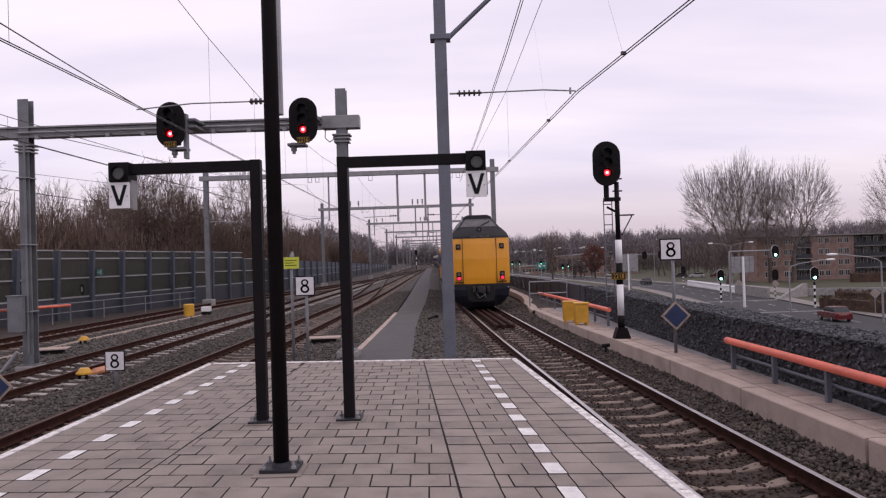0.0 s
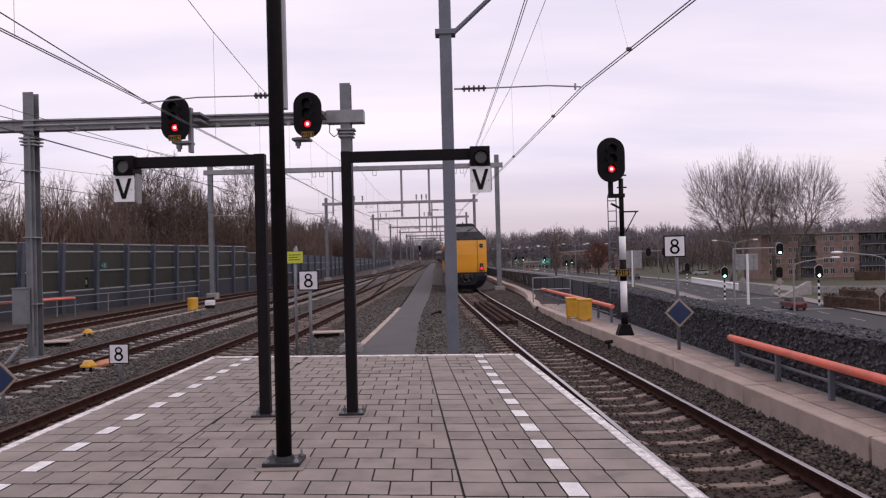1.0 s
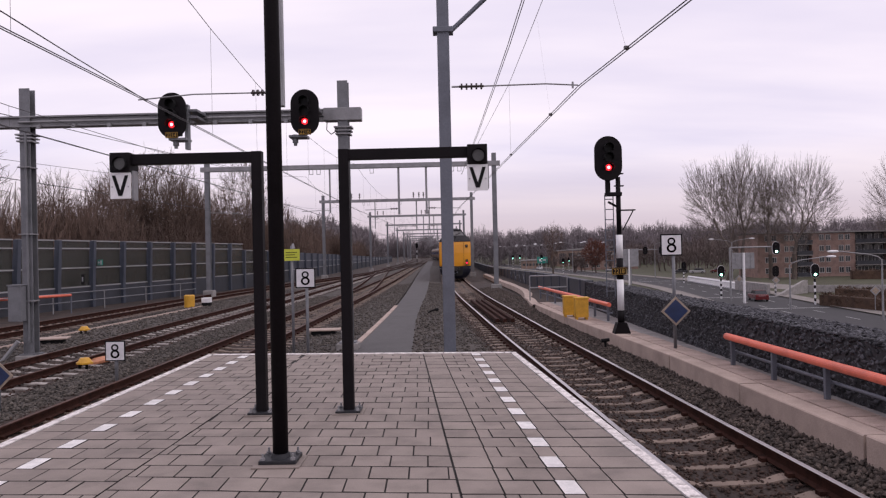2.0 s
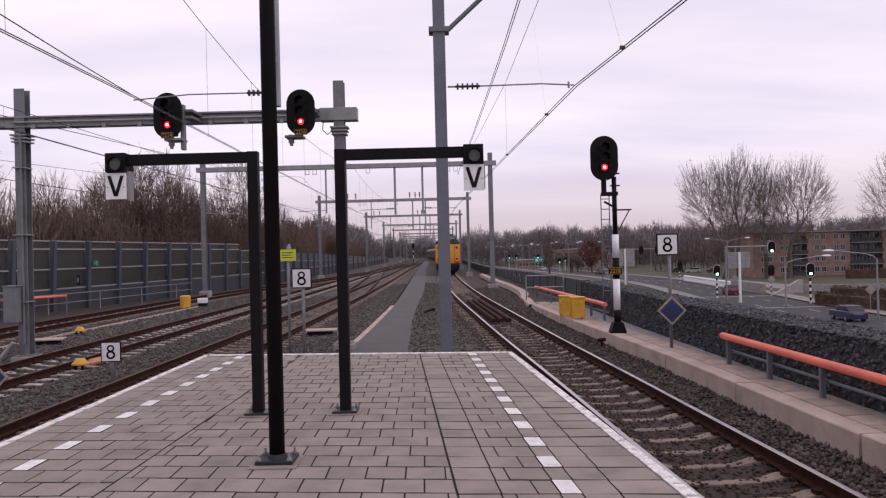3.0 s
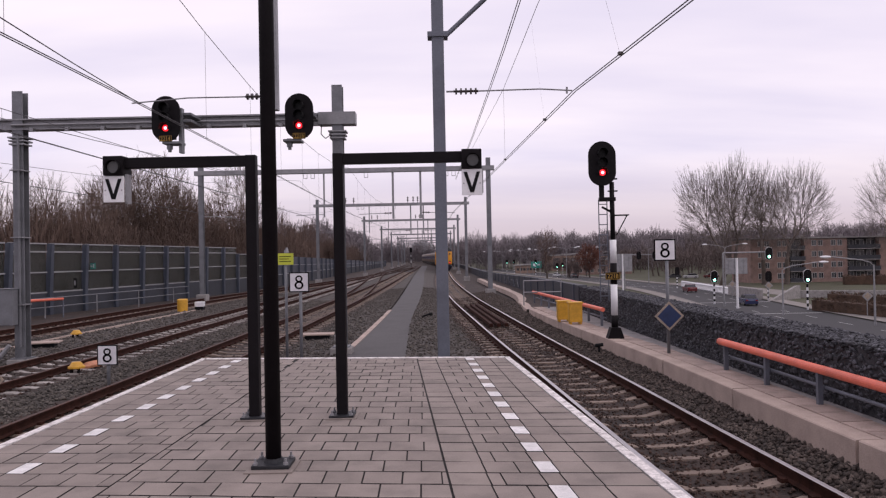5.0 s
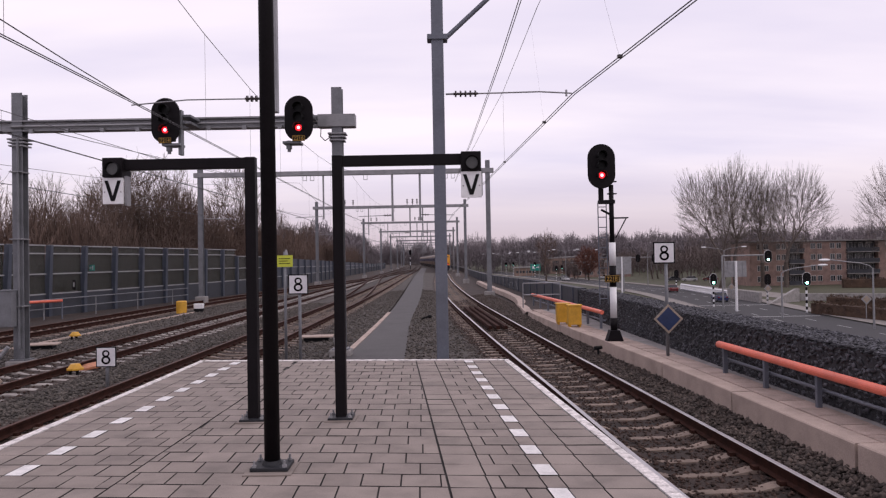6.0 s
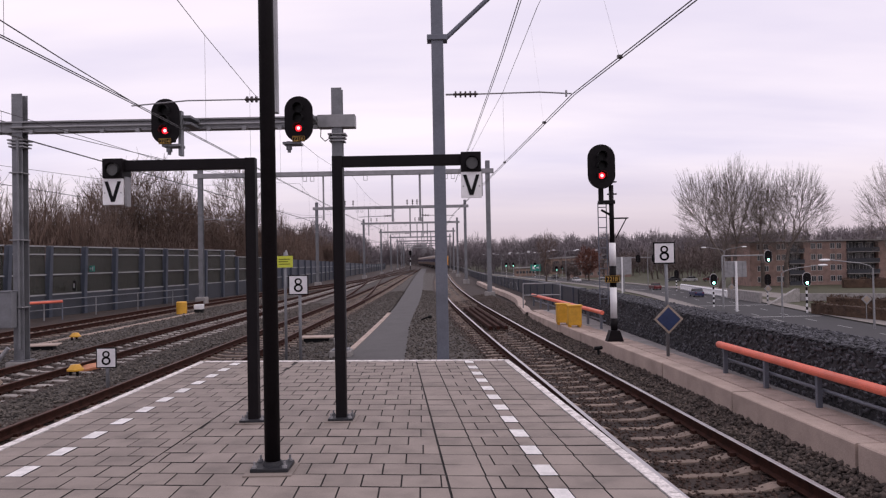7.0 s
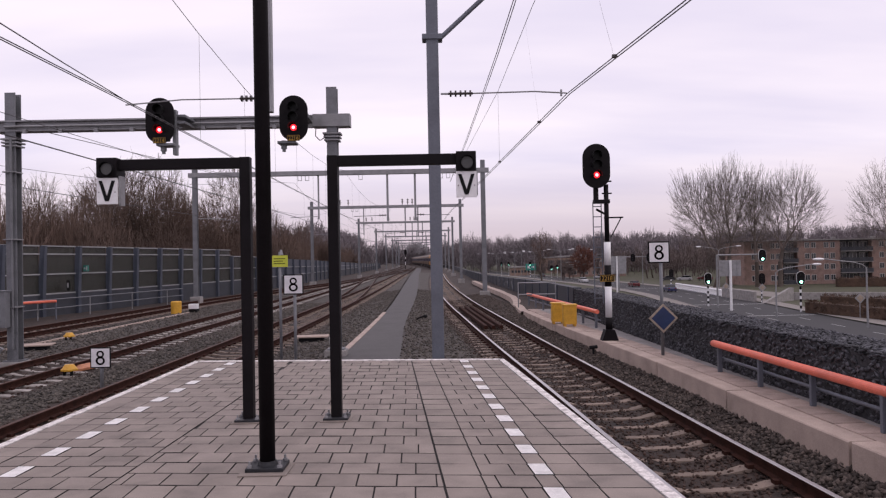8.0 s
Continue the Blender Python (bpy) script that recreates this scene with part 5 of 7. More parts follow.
def coach(nose):
    """One coach, its rear end at y = 0; nose: the driving end with the raised cab."""
    c = thing("train_coach", pose(0, 0, 0), "yellow passenger train driving coach seen from its rear cab end" if nose else "yellow and blue passenger train coach in the departing train", "train", group="departing train")
    y0 = 2.2 if nose else 0.0
    bm = bmesh.new()
    prism(bm, body_outline(), BODY - y0, Matrix.Translation((0, y0, 0)))
    part("body", bm, M["train_yellow"] if nose else M["train_yellow_dim"], c)
    bm = bmesh.new()
    rf = [(1.02, 3.80), (0.62, 4.0), (-0.62, 4.0), (-1.02, 3.80)]
    prism(bm, rf, BODY - y0 - 0.2, Matrix.Translation((0, y0 + 0.1, 0)))
    for k in range(4):
        box(bm, -0.6, 0.6, 4.5 + 5.5 * k, 7.0 + 5.5 * k, 3.95, 4.18, 0.05)
    part("roof", bm, M["train_roof"], c, "dusty grey roof")
    for s in (-1, 1):
        bm = bmesh.new()
        box(bm, s * W - 0.012, s * W + 0.012, y0 + 0.4, BODY - 0.3, 1.95, 2.85)
        band = part("window_band", bm, M["train_blue"], c, "dark blue stripe with windows")
        for k in range(10):
            ya = 3.6 + 2.1 * k
            if ya + 1.5 < BODY - 1:
                bm = bmesh.new()
                box(bm, s * W - 0.018, s * W + 0.018, ya, ya + 1.5, 2.05, 2.75, 0.01)
                part("window", bm, M["train_window"], band)
        for ya in (2.5, BODY - 2.0):
            bm = bmesh.new()
            box(bm, s * W - 0.015, s * W + 0.015, ya, ya + 0.95, 1.05, 3.0, 0.01)
            part("door", bm, M["train_grey"], c)
    bm = bmesh.new()
    box(bm, -1.25, 1.25, y0 + 4.8, BODY - 4.8, 0.35, 1.0, 0.05)
    part("underframe", bm, M["train_under"], c)
    for y in (4.0, BODY - 4.0):
        bogie(c, y)
    if not nose:
        bm = bmesh.new()
        box(bm, -0.9, 0.9, -0.5, 0.02, 1.0, 3.5, 0.03)
        part("gangway", bm, M["train_under"], c)
        return c
    # cab end: bowed yellow face, its plan line lofted upwards
    def plan(w, y, bow, n=14):
        """Half-round plan of the end: bowed front, rounded corners, straight sides back to the body."""
        front = [(w * math.sin(a), y + bow * (1 - math.cos(a)) * 1.6) for a in np.linspace(-1.25, 1.25, n)]
        k = w / front[-1][0]
        front = [(px * k, py) for px, py in front]
        return [(-w, 2.6)] + front + [(w, 2.6)]

    def loft(rows):
        bm = bmesh.new()
        rings = [[bm.verts.new((x, y, z)) for x, y in plan(w, y0, bow)] for z, w, y0, bow in rows]
        n = len(rings[0])
        for a, b in zip(rings, rings[1:]):
            for i in range(n):
                bm.faces.new((a[i], a[(i + 1) % n], b[(i + 1) % n], b[i]))
        bm.faces.new(rings[0])
        bm.faces.new(rings[-1])
        bmesh.ops.recalc_face_normals(bm, faces=bm.faces)
        return bm

    face = part("cab_face", loft([(1.22, 1.37, 0.03, 0.16), (1.5, 1.395, 0.0, 0.16), (2.4, W, -0.03, 0.16), (3.1, 1.395, 0.0, 0.16), (3.38, 1.38, 0.04, 0.16)]), M["train_yellow"], c, "bowed yellow cab end")
    for x in (-0.83, 0.77):
        bm = bmesh.new()
        box(bm, x - 0.009, x + 0.009, 0.0, 0.12, 1.25, 3.36)
        part("panel_gap", bm, M["gutter"], face)
    # dark collar over the face, drawn in towards the windscreen
    part("collar", loft([(3.38, 1.39, 0.02, 0.16), (3.48, 1.375, 0.03, 0.17), (3.62, 1.31, 0.12, 0.18), (3.78, 1.16, 0.26, 0.16), (3.90, 1.03, 0.38, 0.12), (3.95, 0.97, 0.44, 0.1)]), M["train_grey"], c, "dark grey collar under the windscreen")
    # raised cab with windscreen
    bm = bmesh.new()
    rows = []
    for z, w, w2, ya, yb in ((3.88, 1.0, 1.1, 0.42, 4.4), (4.18, 0.83, 0.92, 0.86, 3.95), (4.36, 0.66, 0.74, 1.14, 3.7)):
        rows.append([bm.verts.new(p) for p in ((-w, ya, z), (w, ya, z), (w2, yb, z), (-w2, yb, z))])
    for a, b in zip(rows, rows[1:]):
        for i in range(4):
            bm.faces.new((a[i], a[(i + 1) % 4], b[(i + 1) % 4], b[i]))
    bm.faces.new(rows[-1])
    bmesh.ops.recalc_face_normals(bm, faces=bm.faces)
    cab = part("cab", bm, M["train_grey"], c, "raised dark grey driver's cab")
    bm = bmesh.new()
    prism(bm, [(-0.70, 4.34), (0.70, 4.34), (0.66, 4.46), (0.48, 4.54), (-0.48, 4.54), (-0.66, 4.46)], 2.6, Matrix.Translation((0, 1.06, 0)), 0.03)
    part("cab_roof", bm, M["train_grey"], cab, "rounded dark cab roof")
    slope = lambda u: Vector((0, 0.42 + 0.72 * u, 3.88 + 0.48 * u))
    bm = bmesh.new()
    q = []
    for u, w in ((0.1, 0.86), (0.94, 0.58)):
        p = slope(u)
        q.append([bm.verts.new((t * w, p.y - 0.025, p.z + 0.02)) for t in (-1, 1)])
    bm.faces.new((q[0][0], q[0][1], q[1][1], q[1][0]))
    bmesh.ops.solidify(bm, geom=bm.faces[:], thickness=0.015)
    part("windscreen", bm, M["cab_glass_sky"], cab, "sloping windscreen")
    for t in (-1, 1):
        bm = bmesh.new()
        vs = [bm.verts.new(p) for p in ((t * 0.995, 0.62, 3.95), (t * 1.01, 1.5, 3.95), (t * 0.72, 1.6, 4.33), (t * 0.70, 1.2, 4.33))]
        bm.faces.new(vs)
        bmesh.ops.solidify(bm, geom=bm.faces[:], thickness=0.02)
        part("side_window", bm, M["cab_glass_sky"], cab)
    bm = bmesh.new()
    a, b = slope(0.18), slope(0.62)
    tube(bm, (0.12, a.y - 0.06, a.z + 0.03), (0.56, b.y - 0.06, b.z + 0.03), 0.022, seg=6)
    part("wiper", bm, M["matt_black"], cab)
    bm = bmesh.new()
    disc(bm, 0.0, 0.2, 3.80, 0.11, 0.12, 20)
    top = part("top_lamp", bm, M["lens_dark"], c)
    bm = bmesh.new()
    disc(bm, 0.0, 0.17, 3.80, 0.06, 0.04, 16)
    part("lens", bm, M["lens_grey"], top)
    # pale scuffs where the collar meets the face
    bm = bmesh.new()
    r2 = random.Random(3)
    for k in range(16):
        x = -0.42 + 0.055 * k
        box(bm, x, x + 0.04, 0.012, 0.03, 3.40 + r2.uniform(0, 0.03), 3.44 + r2.uniform(0, 0.06))
    part("scuff", bm, M["train_roof"], c)
    for t in (-1, 1):
        bm = bmesh.new()
        box(bm, t * 1.03 - 0.115, t * 1.03 + 0.115, 0.01, 0.14, 2.86, 3.12, 0.04)
        up_lamp = part("upper_lamp", bm, M["lens_dark"], c)
        bm = bmesh.new()
        disc(bm, t * 1.03, 0.002, 2.99, 0.075, 0.02, 18)
        part("lens", bm, M["lens_grey"], up_lamp)
        bm = bmesh.new()
        box(bm, t * 1.03 - 0.115, t * 1.03 + 0.115, 0.0, 0.14, 1.40, 1.80, 0.04)
        lamp = part("lamp_unit", bm, M["lens_dark"], c)
        bm = bmesh.new()
        disc(bm, t * 1.03, -0.01, 1.49, 0.075, 0.02, 20)
        part("tail_light", bm, M["red_lamp"], lamp, "lit red tail light")
        bm = bmesh.new()
        disc(bm, t * 1.03, -0.006, 1.68, 0.075, 0.02, 20)
        part("lens", bm, M["lens_grey"], lamp)
        bm = bmesh.new()
        box(bm, t * 1.03 - 0.19, t * 1.03 + 0.19, -0.10, 0.08, 1.29, 1.34, 0.015)
        part("footstep", bm, M["train_grey"], c)
        bm = bmesh.new()
        bmesh.ops.create_uvsphere(bm, u_segments=10, v_segments=6, radius=0.05, matrix=Matrix.Translation((t * 1.3, 0.12, 1.02)))
        part("jumper_socket", bm, M["galv"], c)
    # bowl-shaped skirt in two cheeks with the coupler bay between
    part("skirt", loft([(0.07, 0.55, 0.5, 0.25), (0.17, 0.95, 0.3, 0.25), (0.4, 1.17, 0.14, 0.22), (0.65, 1.33, 0.06, 0.2), (0.95, 1.39, 0.04, 0.18), (1.22, 1.37, 0.05, 0.16)]), M["train_skirt"], c, "blue black bowl-shaped lower skirt")
    # solid block, its black colour stands for shade inside the open bay
    bm = bmesh.new()
    prism(bm, [(-0.70, 1.2), (0.70, 1.2), (0.62, 0.5), (0.45, 0.36), (-0.45, 0.36), (-0.62, 0.5)], 0.5, Matrix.Translation((0, 0.015, 0)), 0.03)
    part("coupler_bay", bm, M["gutter"], c, "black block painted as the shaded coupler bay")
    bm = bmesh.new()
    box(bm, -0.19, 0.19, -0.3, 0.05, 0.80, 1.10, 0.04)
    tube(bm, (0.02, -0.28, 0.95), (0.02, -0.38, 0.95), 0.15, seg=16)
    for t in (-1, 1):
        box(bm, t * 0.33 - 0.07, t * 0.33 + 0.07, -0.16, 0.05, 0.82, 1.10, 0.03)
    part("coupler", bm, M["train_under"], c, "grey automatic coupler")
    bm = bmesh.new()
    for a, b in (((0.1, -0.3, 0.8), (0.2, -0.25, 0.6)), ((-0.25, -0.1, 0.8), (-0.1, -0.12, 0.55)), ((-0.1, -0.12, 0.55), (0.2, -0.1, 0.72))):
        tube(bm, a, b, 0.025, seg=6)
    part("brake_hose", bm, M["steel_blue"], c)
    return c


ARC_Y = np.arange(0.0, 620.0, 1.0)
ARC_X = np.array([track_right(y) for y in ARC_Y])
ARC_S = np.concatenate([[0], np.cumsum(np.hypot(np.diff(ARC_X), 1.0))])


def on_track(s):
    y = float(np.interp(s, ARC_S, ARC_Y))
    return track_right(y), y


def train_s(t):
    """Distance of the train's tail along the track at t seconds."""
    return TAIL0 + 13.3 * t + 0.75 * t * t


TAIL0 = float(np.interp(33.7, ARC_Y, ARC_S))
TRAIN = [coach(True)]
middle = coach(False)
TRAIN.append(middle)
for k in range(2, 9):
    TRAIN.append(copy_thing(middle, pose(0, 0, 0)))


def coach_pose(k, t):
    s = train_s(t) + PITCH * k
    ax, ay = on_track(s + 4.0)
    bx, by = on_track(s + BODY - 4.0)
    d = Vector((bx - ax, by - ay, 0)).normalized()
    turn = math.atan2(-d.x, d.y)
    a = Vector((ax, ay, RAIL_Z)) - d * 4.0
    return Matrix.Translation(a) @ Matrix.Rotation(turn, 4, "Z")

# ---- ballast in and beside the tracks ----
for line, y0, y1, n, seed, sm in ((track_right, 4.0, 46.0, 36000, 11, "stone_rust"), (track_one, 9.0, 50.0, 9000, 12, "stone_rust"), (track_two, 11.0, 55.0, 9000, 13, "stone_rust"), (track_three, 18.0, 60.0, 3500, 14, "stone_rust")):
    a, b = (lambda y, f=line: f(y) - 1.5), (lambda y, f=line: f(y) + 1.5)
    crib = lambda u: 0.05 - 0.055 * math.exp(-((u - 0.5) / 0.16) ** 2)
    shoulder("ballast_bed", a, b, y0 - 2, 140 if line is not track_three else 74, crib, M["ballast"], "ballast packed round the sleepers")
    loose = [(x, y, z + crib((x - line(y) + 1.5) / 3.0)) for x, y, z in scatter(lambda y, f=line: f(y) - 1.45, lambda y, f=line: f(y) + 1.45, y0, y1, n, -0.007, seed)]
    stones("ballast_stones", loose, 0.028, M[sm], "loose rust-brown ballast stones between the sleepers")
# bank between the single track and the ledge
bank_l, bank_r = (lambda y: track_right(y) + 0.95), (lambda y: ledge_front(y) + 0.05 if y < 31 else track_right(y) + 2.3)
shoulder("ballast_bank", bank_l, bank_r, 1.0, 60.0, lambda u: 0.05 + 0.19 * u ** 0.8, M["ballast"], "bank of dark ballast against the concrete ledge")
pts = []
rng = np.random.default_rng(21)
for _ in range(13000):
    y = 4.0 + 46.0 * rng.uniform() ** 1.7
    u = rng.uniform()
    x = bank_l(y) + (bank_r(y) - bank_l(y)) * u
    pts.append((x, y, bed_z(x, y) + 0.05 + 0.19 * u ** 0.8 + rng.uniform(-0.015, 0.03)))
stones("ballast_stones", pts, 0.038, M["stone_dark"], "loose dark grey ballast stones on the bank")
hump = lambda u: 0.07 * math.sin(math.pi * u) ** 0.7
for le, ri, y0, y1, n, seed, rise in (
        (lambda y: track_two(y) + 1.3, lambda y: track_one(y) - 1.3, 9.0, 45.0, 9000, 31, hump),
        (lambda y: track_three(y) + 1.3, lambda y: track_two(y) - 1.3, 14.0, 55.0, 10000, 32, hump),
        (lambda y: track_one(y) + 1.2, lambda y: path_left(y) - 0.1, 12.4, 60.0, 7000, 33, lambda u: 0.03 + 0.10 * u),
        (lambda y: path_right(y) - 0.12, lambda y: track_right(y) - 1.3, 12.4, 60.0, 7000, 34, lambda u: 0.15 * (1 - u) ** 0.5)):
    pp = [(x, y, z + 0.005 + rise(min(1.0, max(0.0, (x - le(y)) / (ri(y) - le(y)))))) for x, y, z in scatter(le, ri, y0, y1, n, 0.0, seed)]
    shoulder("ballast_bed", le, ri, y0 - 2, 140 if seed != 32 else 62, rise, M["ballast_grey"], "grey ballast between the tracks")
    stones("ballast_stones", pp, 0.042, M["stone"], "loose grey ballast stones between the tracks")


# ---- small trackside things ----
def dwarf_marker(x, y):
    d = thing("track_marker", pose(x, y, -1.0), "low orange mushroom-shaped marker on a short stem", "track marker", group="orange track markers")
    bm = bmesh.new()
    for e in (-0.12, 0.05):
        tube(bm, (e, 0, 0), (e, 0, 0.2), 0.035, seg=10)
    part("stem", bm, M["matt_black"], d)
    bm = bmesh.new()
    tube(bm, (0, 0, 0.19), (0, 0, 0.23), 0.19, 0.19, seg=20)
    tube(bm, (0, 0, 0.23), (0, 0, 0.33), 0.17, 0.10, seg=20)
    part("cap", bm, M["yellow_box"], d, "orange yellow cap")


dwarf_marker(-8.84, 17.06)
dwarf_marker(-13.1, 25.3)


def junction_box(x, y, turn):
    j = thing("junction_box", pose(x, y, -1.0, 0, 0, turn), "low pale junction box lid over a dark box", "junction box", group="junction boxes")
    bm = bmesh.new()
    box(bm, -0.4, 0.4, -0.22, 0.22, 0.0, 0.2, 0.01)
    part("body", bm, M["matt_black"], j)
    bm = bmesh.new()
    box(bm, -0.55, 0.55, -0.3, 0.3, 0.2, 0.25, 0.02)
    part("lid", bm, M["concrete"], j, "rust-stained pale lid")


junction_box(-12.75, 22.5, 15)
junction_box(-4.2, 23.4, 5)
bm = bmesh.new()
box(bm, -0.36, 0.36, -0.22, 0.22, 0, 0.07, 0.015, pose(-9.1, 18.0, -0.93, 6, -7, 38))
tagged(obj("track_cover", bm, mat("rusty_orange_cover", (0.45, 0.19, 0.1), 0.7, vary=0.25, scale=8)), "rusty orange cover plate beside the rail", "cover plate")


def point_cabinet():
    c = thing("trackside_cabinet", pose(-13.95, 37.9, -1.0), "yellow drum-shaped trackside cabinet", "cabinet", group="yellow trackside cabinets")
    bm = bmesh.new()
    tube(bm, (0, 0, 0.0), (0, 0, 0.66), 0.27, seg=24)
    part("body", bm, M["yellow_box"], c, smooth=False)
    bm = bmesh.new()
    tube(bm, (0, 0, 0.66), (0, 0, 0.72), 0.28, 0.24, seg=24)
    part("lid", bm, M["yellow_box"], c)
    w = thing("trackside_cabinet", pose(-13.2, 38.4, -1.0) @ Matrix.Diagonal((1.3, 1.3, 1.2, 1)), "small white trackside box with a dark lower half", "cabinet")
    bm = bmesh.new()
    box(bm, -0.17, 0.17, -0.12, 0.12, 0.0, 0.22, 0.01)
    part("base", bm, M["matt_black"], w)
    bm = bmesh.new()
    box(bm, -0.18, 0.18, -0.13, 0.13, 0.22, 0.44, 0.02)
    part("cover", bm, M["white"], w)


point_cabinet()
# pale cable duct lying in the ballast, blocks beside the path
duct = thing("cable_duct", pose(0, 0, 0), "narrow pale cable duct lying in the ballast", "cable duct")
sweep([(-0.06, 0), (0.06, 0), (0.05, 0.07), (-0.05, 0.07)], [(-13.7 + 0.02 * (y - 20), y, -0.95) for y in np.linspace(19, 38, 10)], "duct", M["concrete"], duct)
for x, y, s in ((-3.3, 22.4, 0.18),):
    bm = bmesh.new()
    box(bm, -s, s, -0.2, 0.2, 0, 0.26, 0.02)
    ob = tagged(obj("concrete_block", bm, M["concrete_grey"]), "weathered pale concrete block on the ballast", "block", group="concrete blocks")
    ob.matrix_world = pose(x, y, -1.0, 0, 0, 12)
bm = bmesh.new()
tube(bm, (0, 0, 0), (0.0, 0.0, 0.25), 0.03, seg=8)
tube(bm, (-0.1, 0, 0.23), (0.1, 0, 0.25), 0.045, seg=8)
ob = tagged(obj("cable_riser", bm, M["matt_black"]), "short black cable riser by the track", "riser")
ob.matrix_world = pose(3.85, 17.9, -0.86)
bm = bmesh.new()
p = [(-0.55, 0.0, 0.02), (-0.3, 0.02, 0.22), (0.0, 0.0, 0.3), (0.18, 0.0, 0.34)]
for a, b in zip(p, p[1:]):
    tube(bm, a, b, 0.05, seg=8)
bmesh.ops.create_uvsphere(bm, u_segments=12, v_segments=8, radius=0.13, matrix=Matrix.Translation((0.2, 0, 0.33)) @ Matrix.Diagonal((1.2, 1, 0.7, 1)))
ob = tagged(obj("cable_hood", bm, M["matt_black"]), "bent dark cable duct with a hooded end", "cable duct")
ob.matrix_world = pose(-0.72, 29.8, -0.95) @ Matrix.Diagonal((0.6, 0.6, 0.75, 1))


# ---- noise barrier on the far side ----
def barrier():
    b = thing("noise_barrier", pose(0, 0, 0), "dark noise barrier with smoky panes between slate blue posts", "noise barrier", kind="structure")
    ys = [10.0]
    while ys[-1] < 250:
        y = ys[-1]
        slope = (barrier_line(y + 1) - barrier_line(y - 1)) / 2
        ys.append(y + (2.9 if y < 62 else 4.0 if y < 120 else 8.0) / math.hypot(1, slope))
    for y, y2 in zip(ys, ys[1:]):
        a, c = Vector((barrier_line(y), y, 0)), Vector((barrier_line(y2), y2, 0))
        d = (c - a).normalized()
        m = Matrix.Translation(a) @ Matrix.Rotation(math.atan2(d.y, d.x), 4, "Z")
        ln = (c - a).length
        top = 2.82 if y < 60.5 else max(0.9, 2.3 - 0.011 * (y - 60))
        near = y < 70
        bm = bmesh.new()
        sw = 0.13
        lean = 0.16 if top > 2.5 else 0.08
        prism(bm, [(-sw, -1.1), (sw, -1.1), (sw, 0.3), (sw * 0.8 + lean, top), (-sw * 0.8 + lean, top), (-sw, 0.3)], 0.3, m @ Matrix.Translation((0, -0.2, 0)))
        part("post", bm, M["post_blue"], b)
        bm = bmesh.new()
        box(bm, sw, ln - sw, -0.02, 0.10, -1.1, 0.15, 0.0, m)
        part("cassette", bm, M["noise_panel"], b)
        levels = [0.2, 1.28, top - 0.44, top] if top > 2.5 else [0.2, 0.2 + (top - 0.2) * 0.5, top]
        for z0, z1 in zip(levels, levels[1:]):
            bm = bmesh.new()
            box(bm, sw, ln - sw, 0.03, 0.05, z0 + 0.02, z1 - 0.02, 0.0, m)
            if y > 72:
                part("panel", bm, M["post_blue"], b, "slate blue panel")
                continue
            pane = part("pane", bm, M["noise_glass"], b, "smoky dusty pane")
            pane.visible_shadow = False
        for z in levels[:-1] if not near else levels:
            bm = bmesh.new()
            box(bm, sw * 0.8, ln - sw * 0.8, -0.04, 0.04, z - 0.04, z + 0.03, 0.0, m)
            part("glazing_bar", bm, M["bar_light"], b)
    return b


barrier()


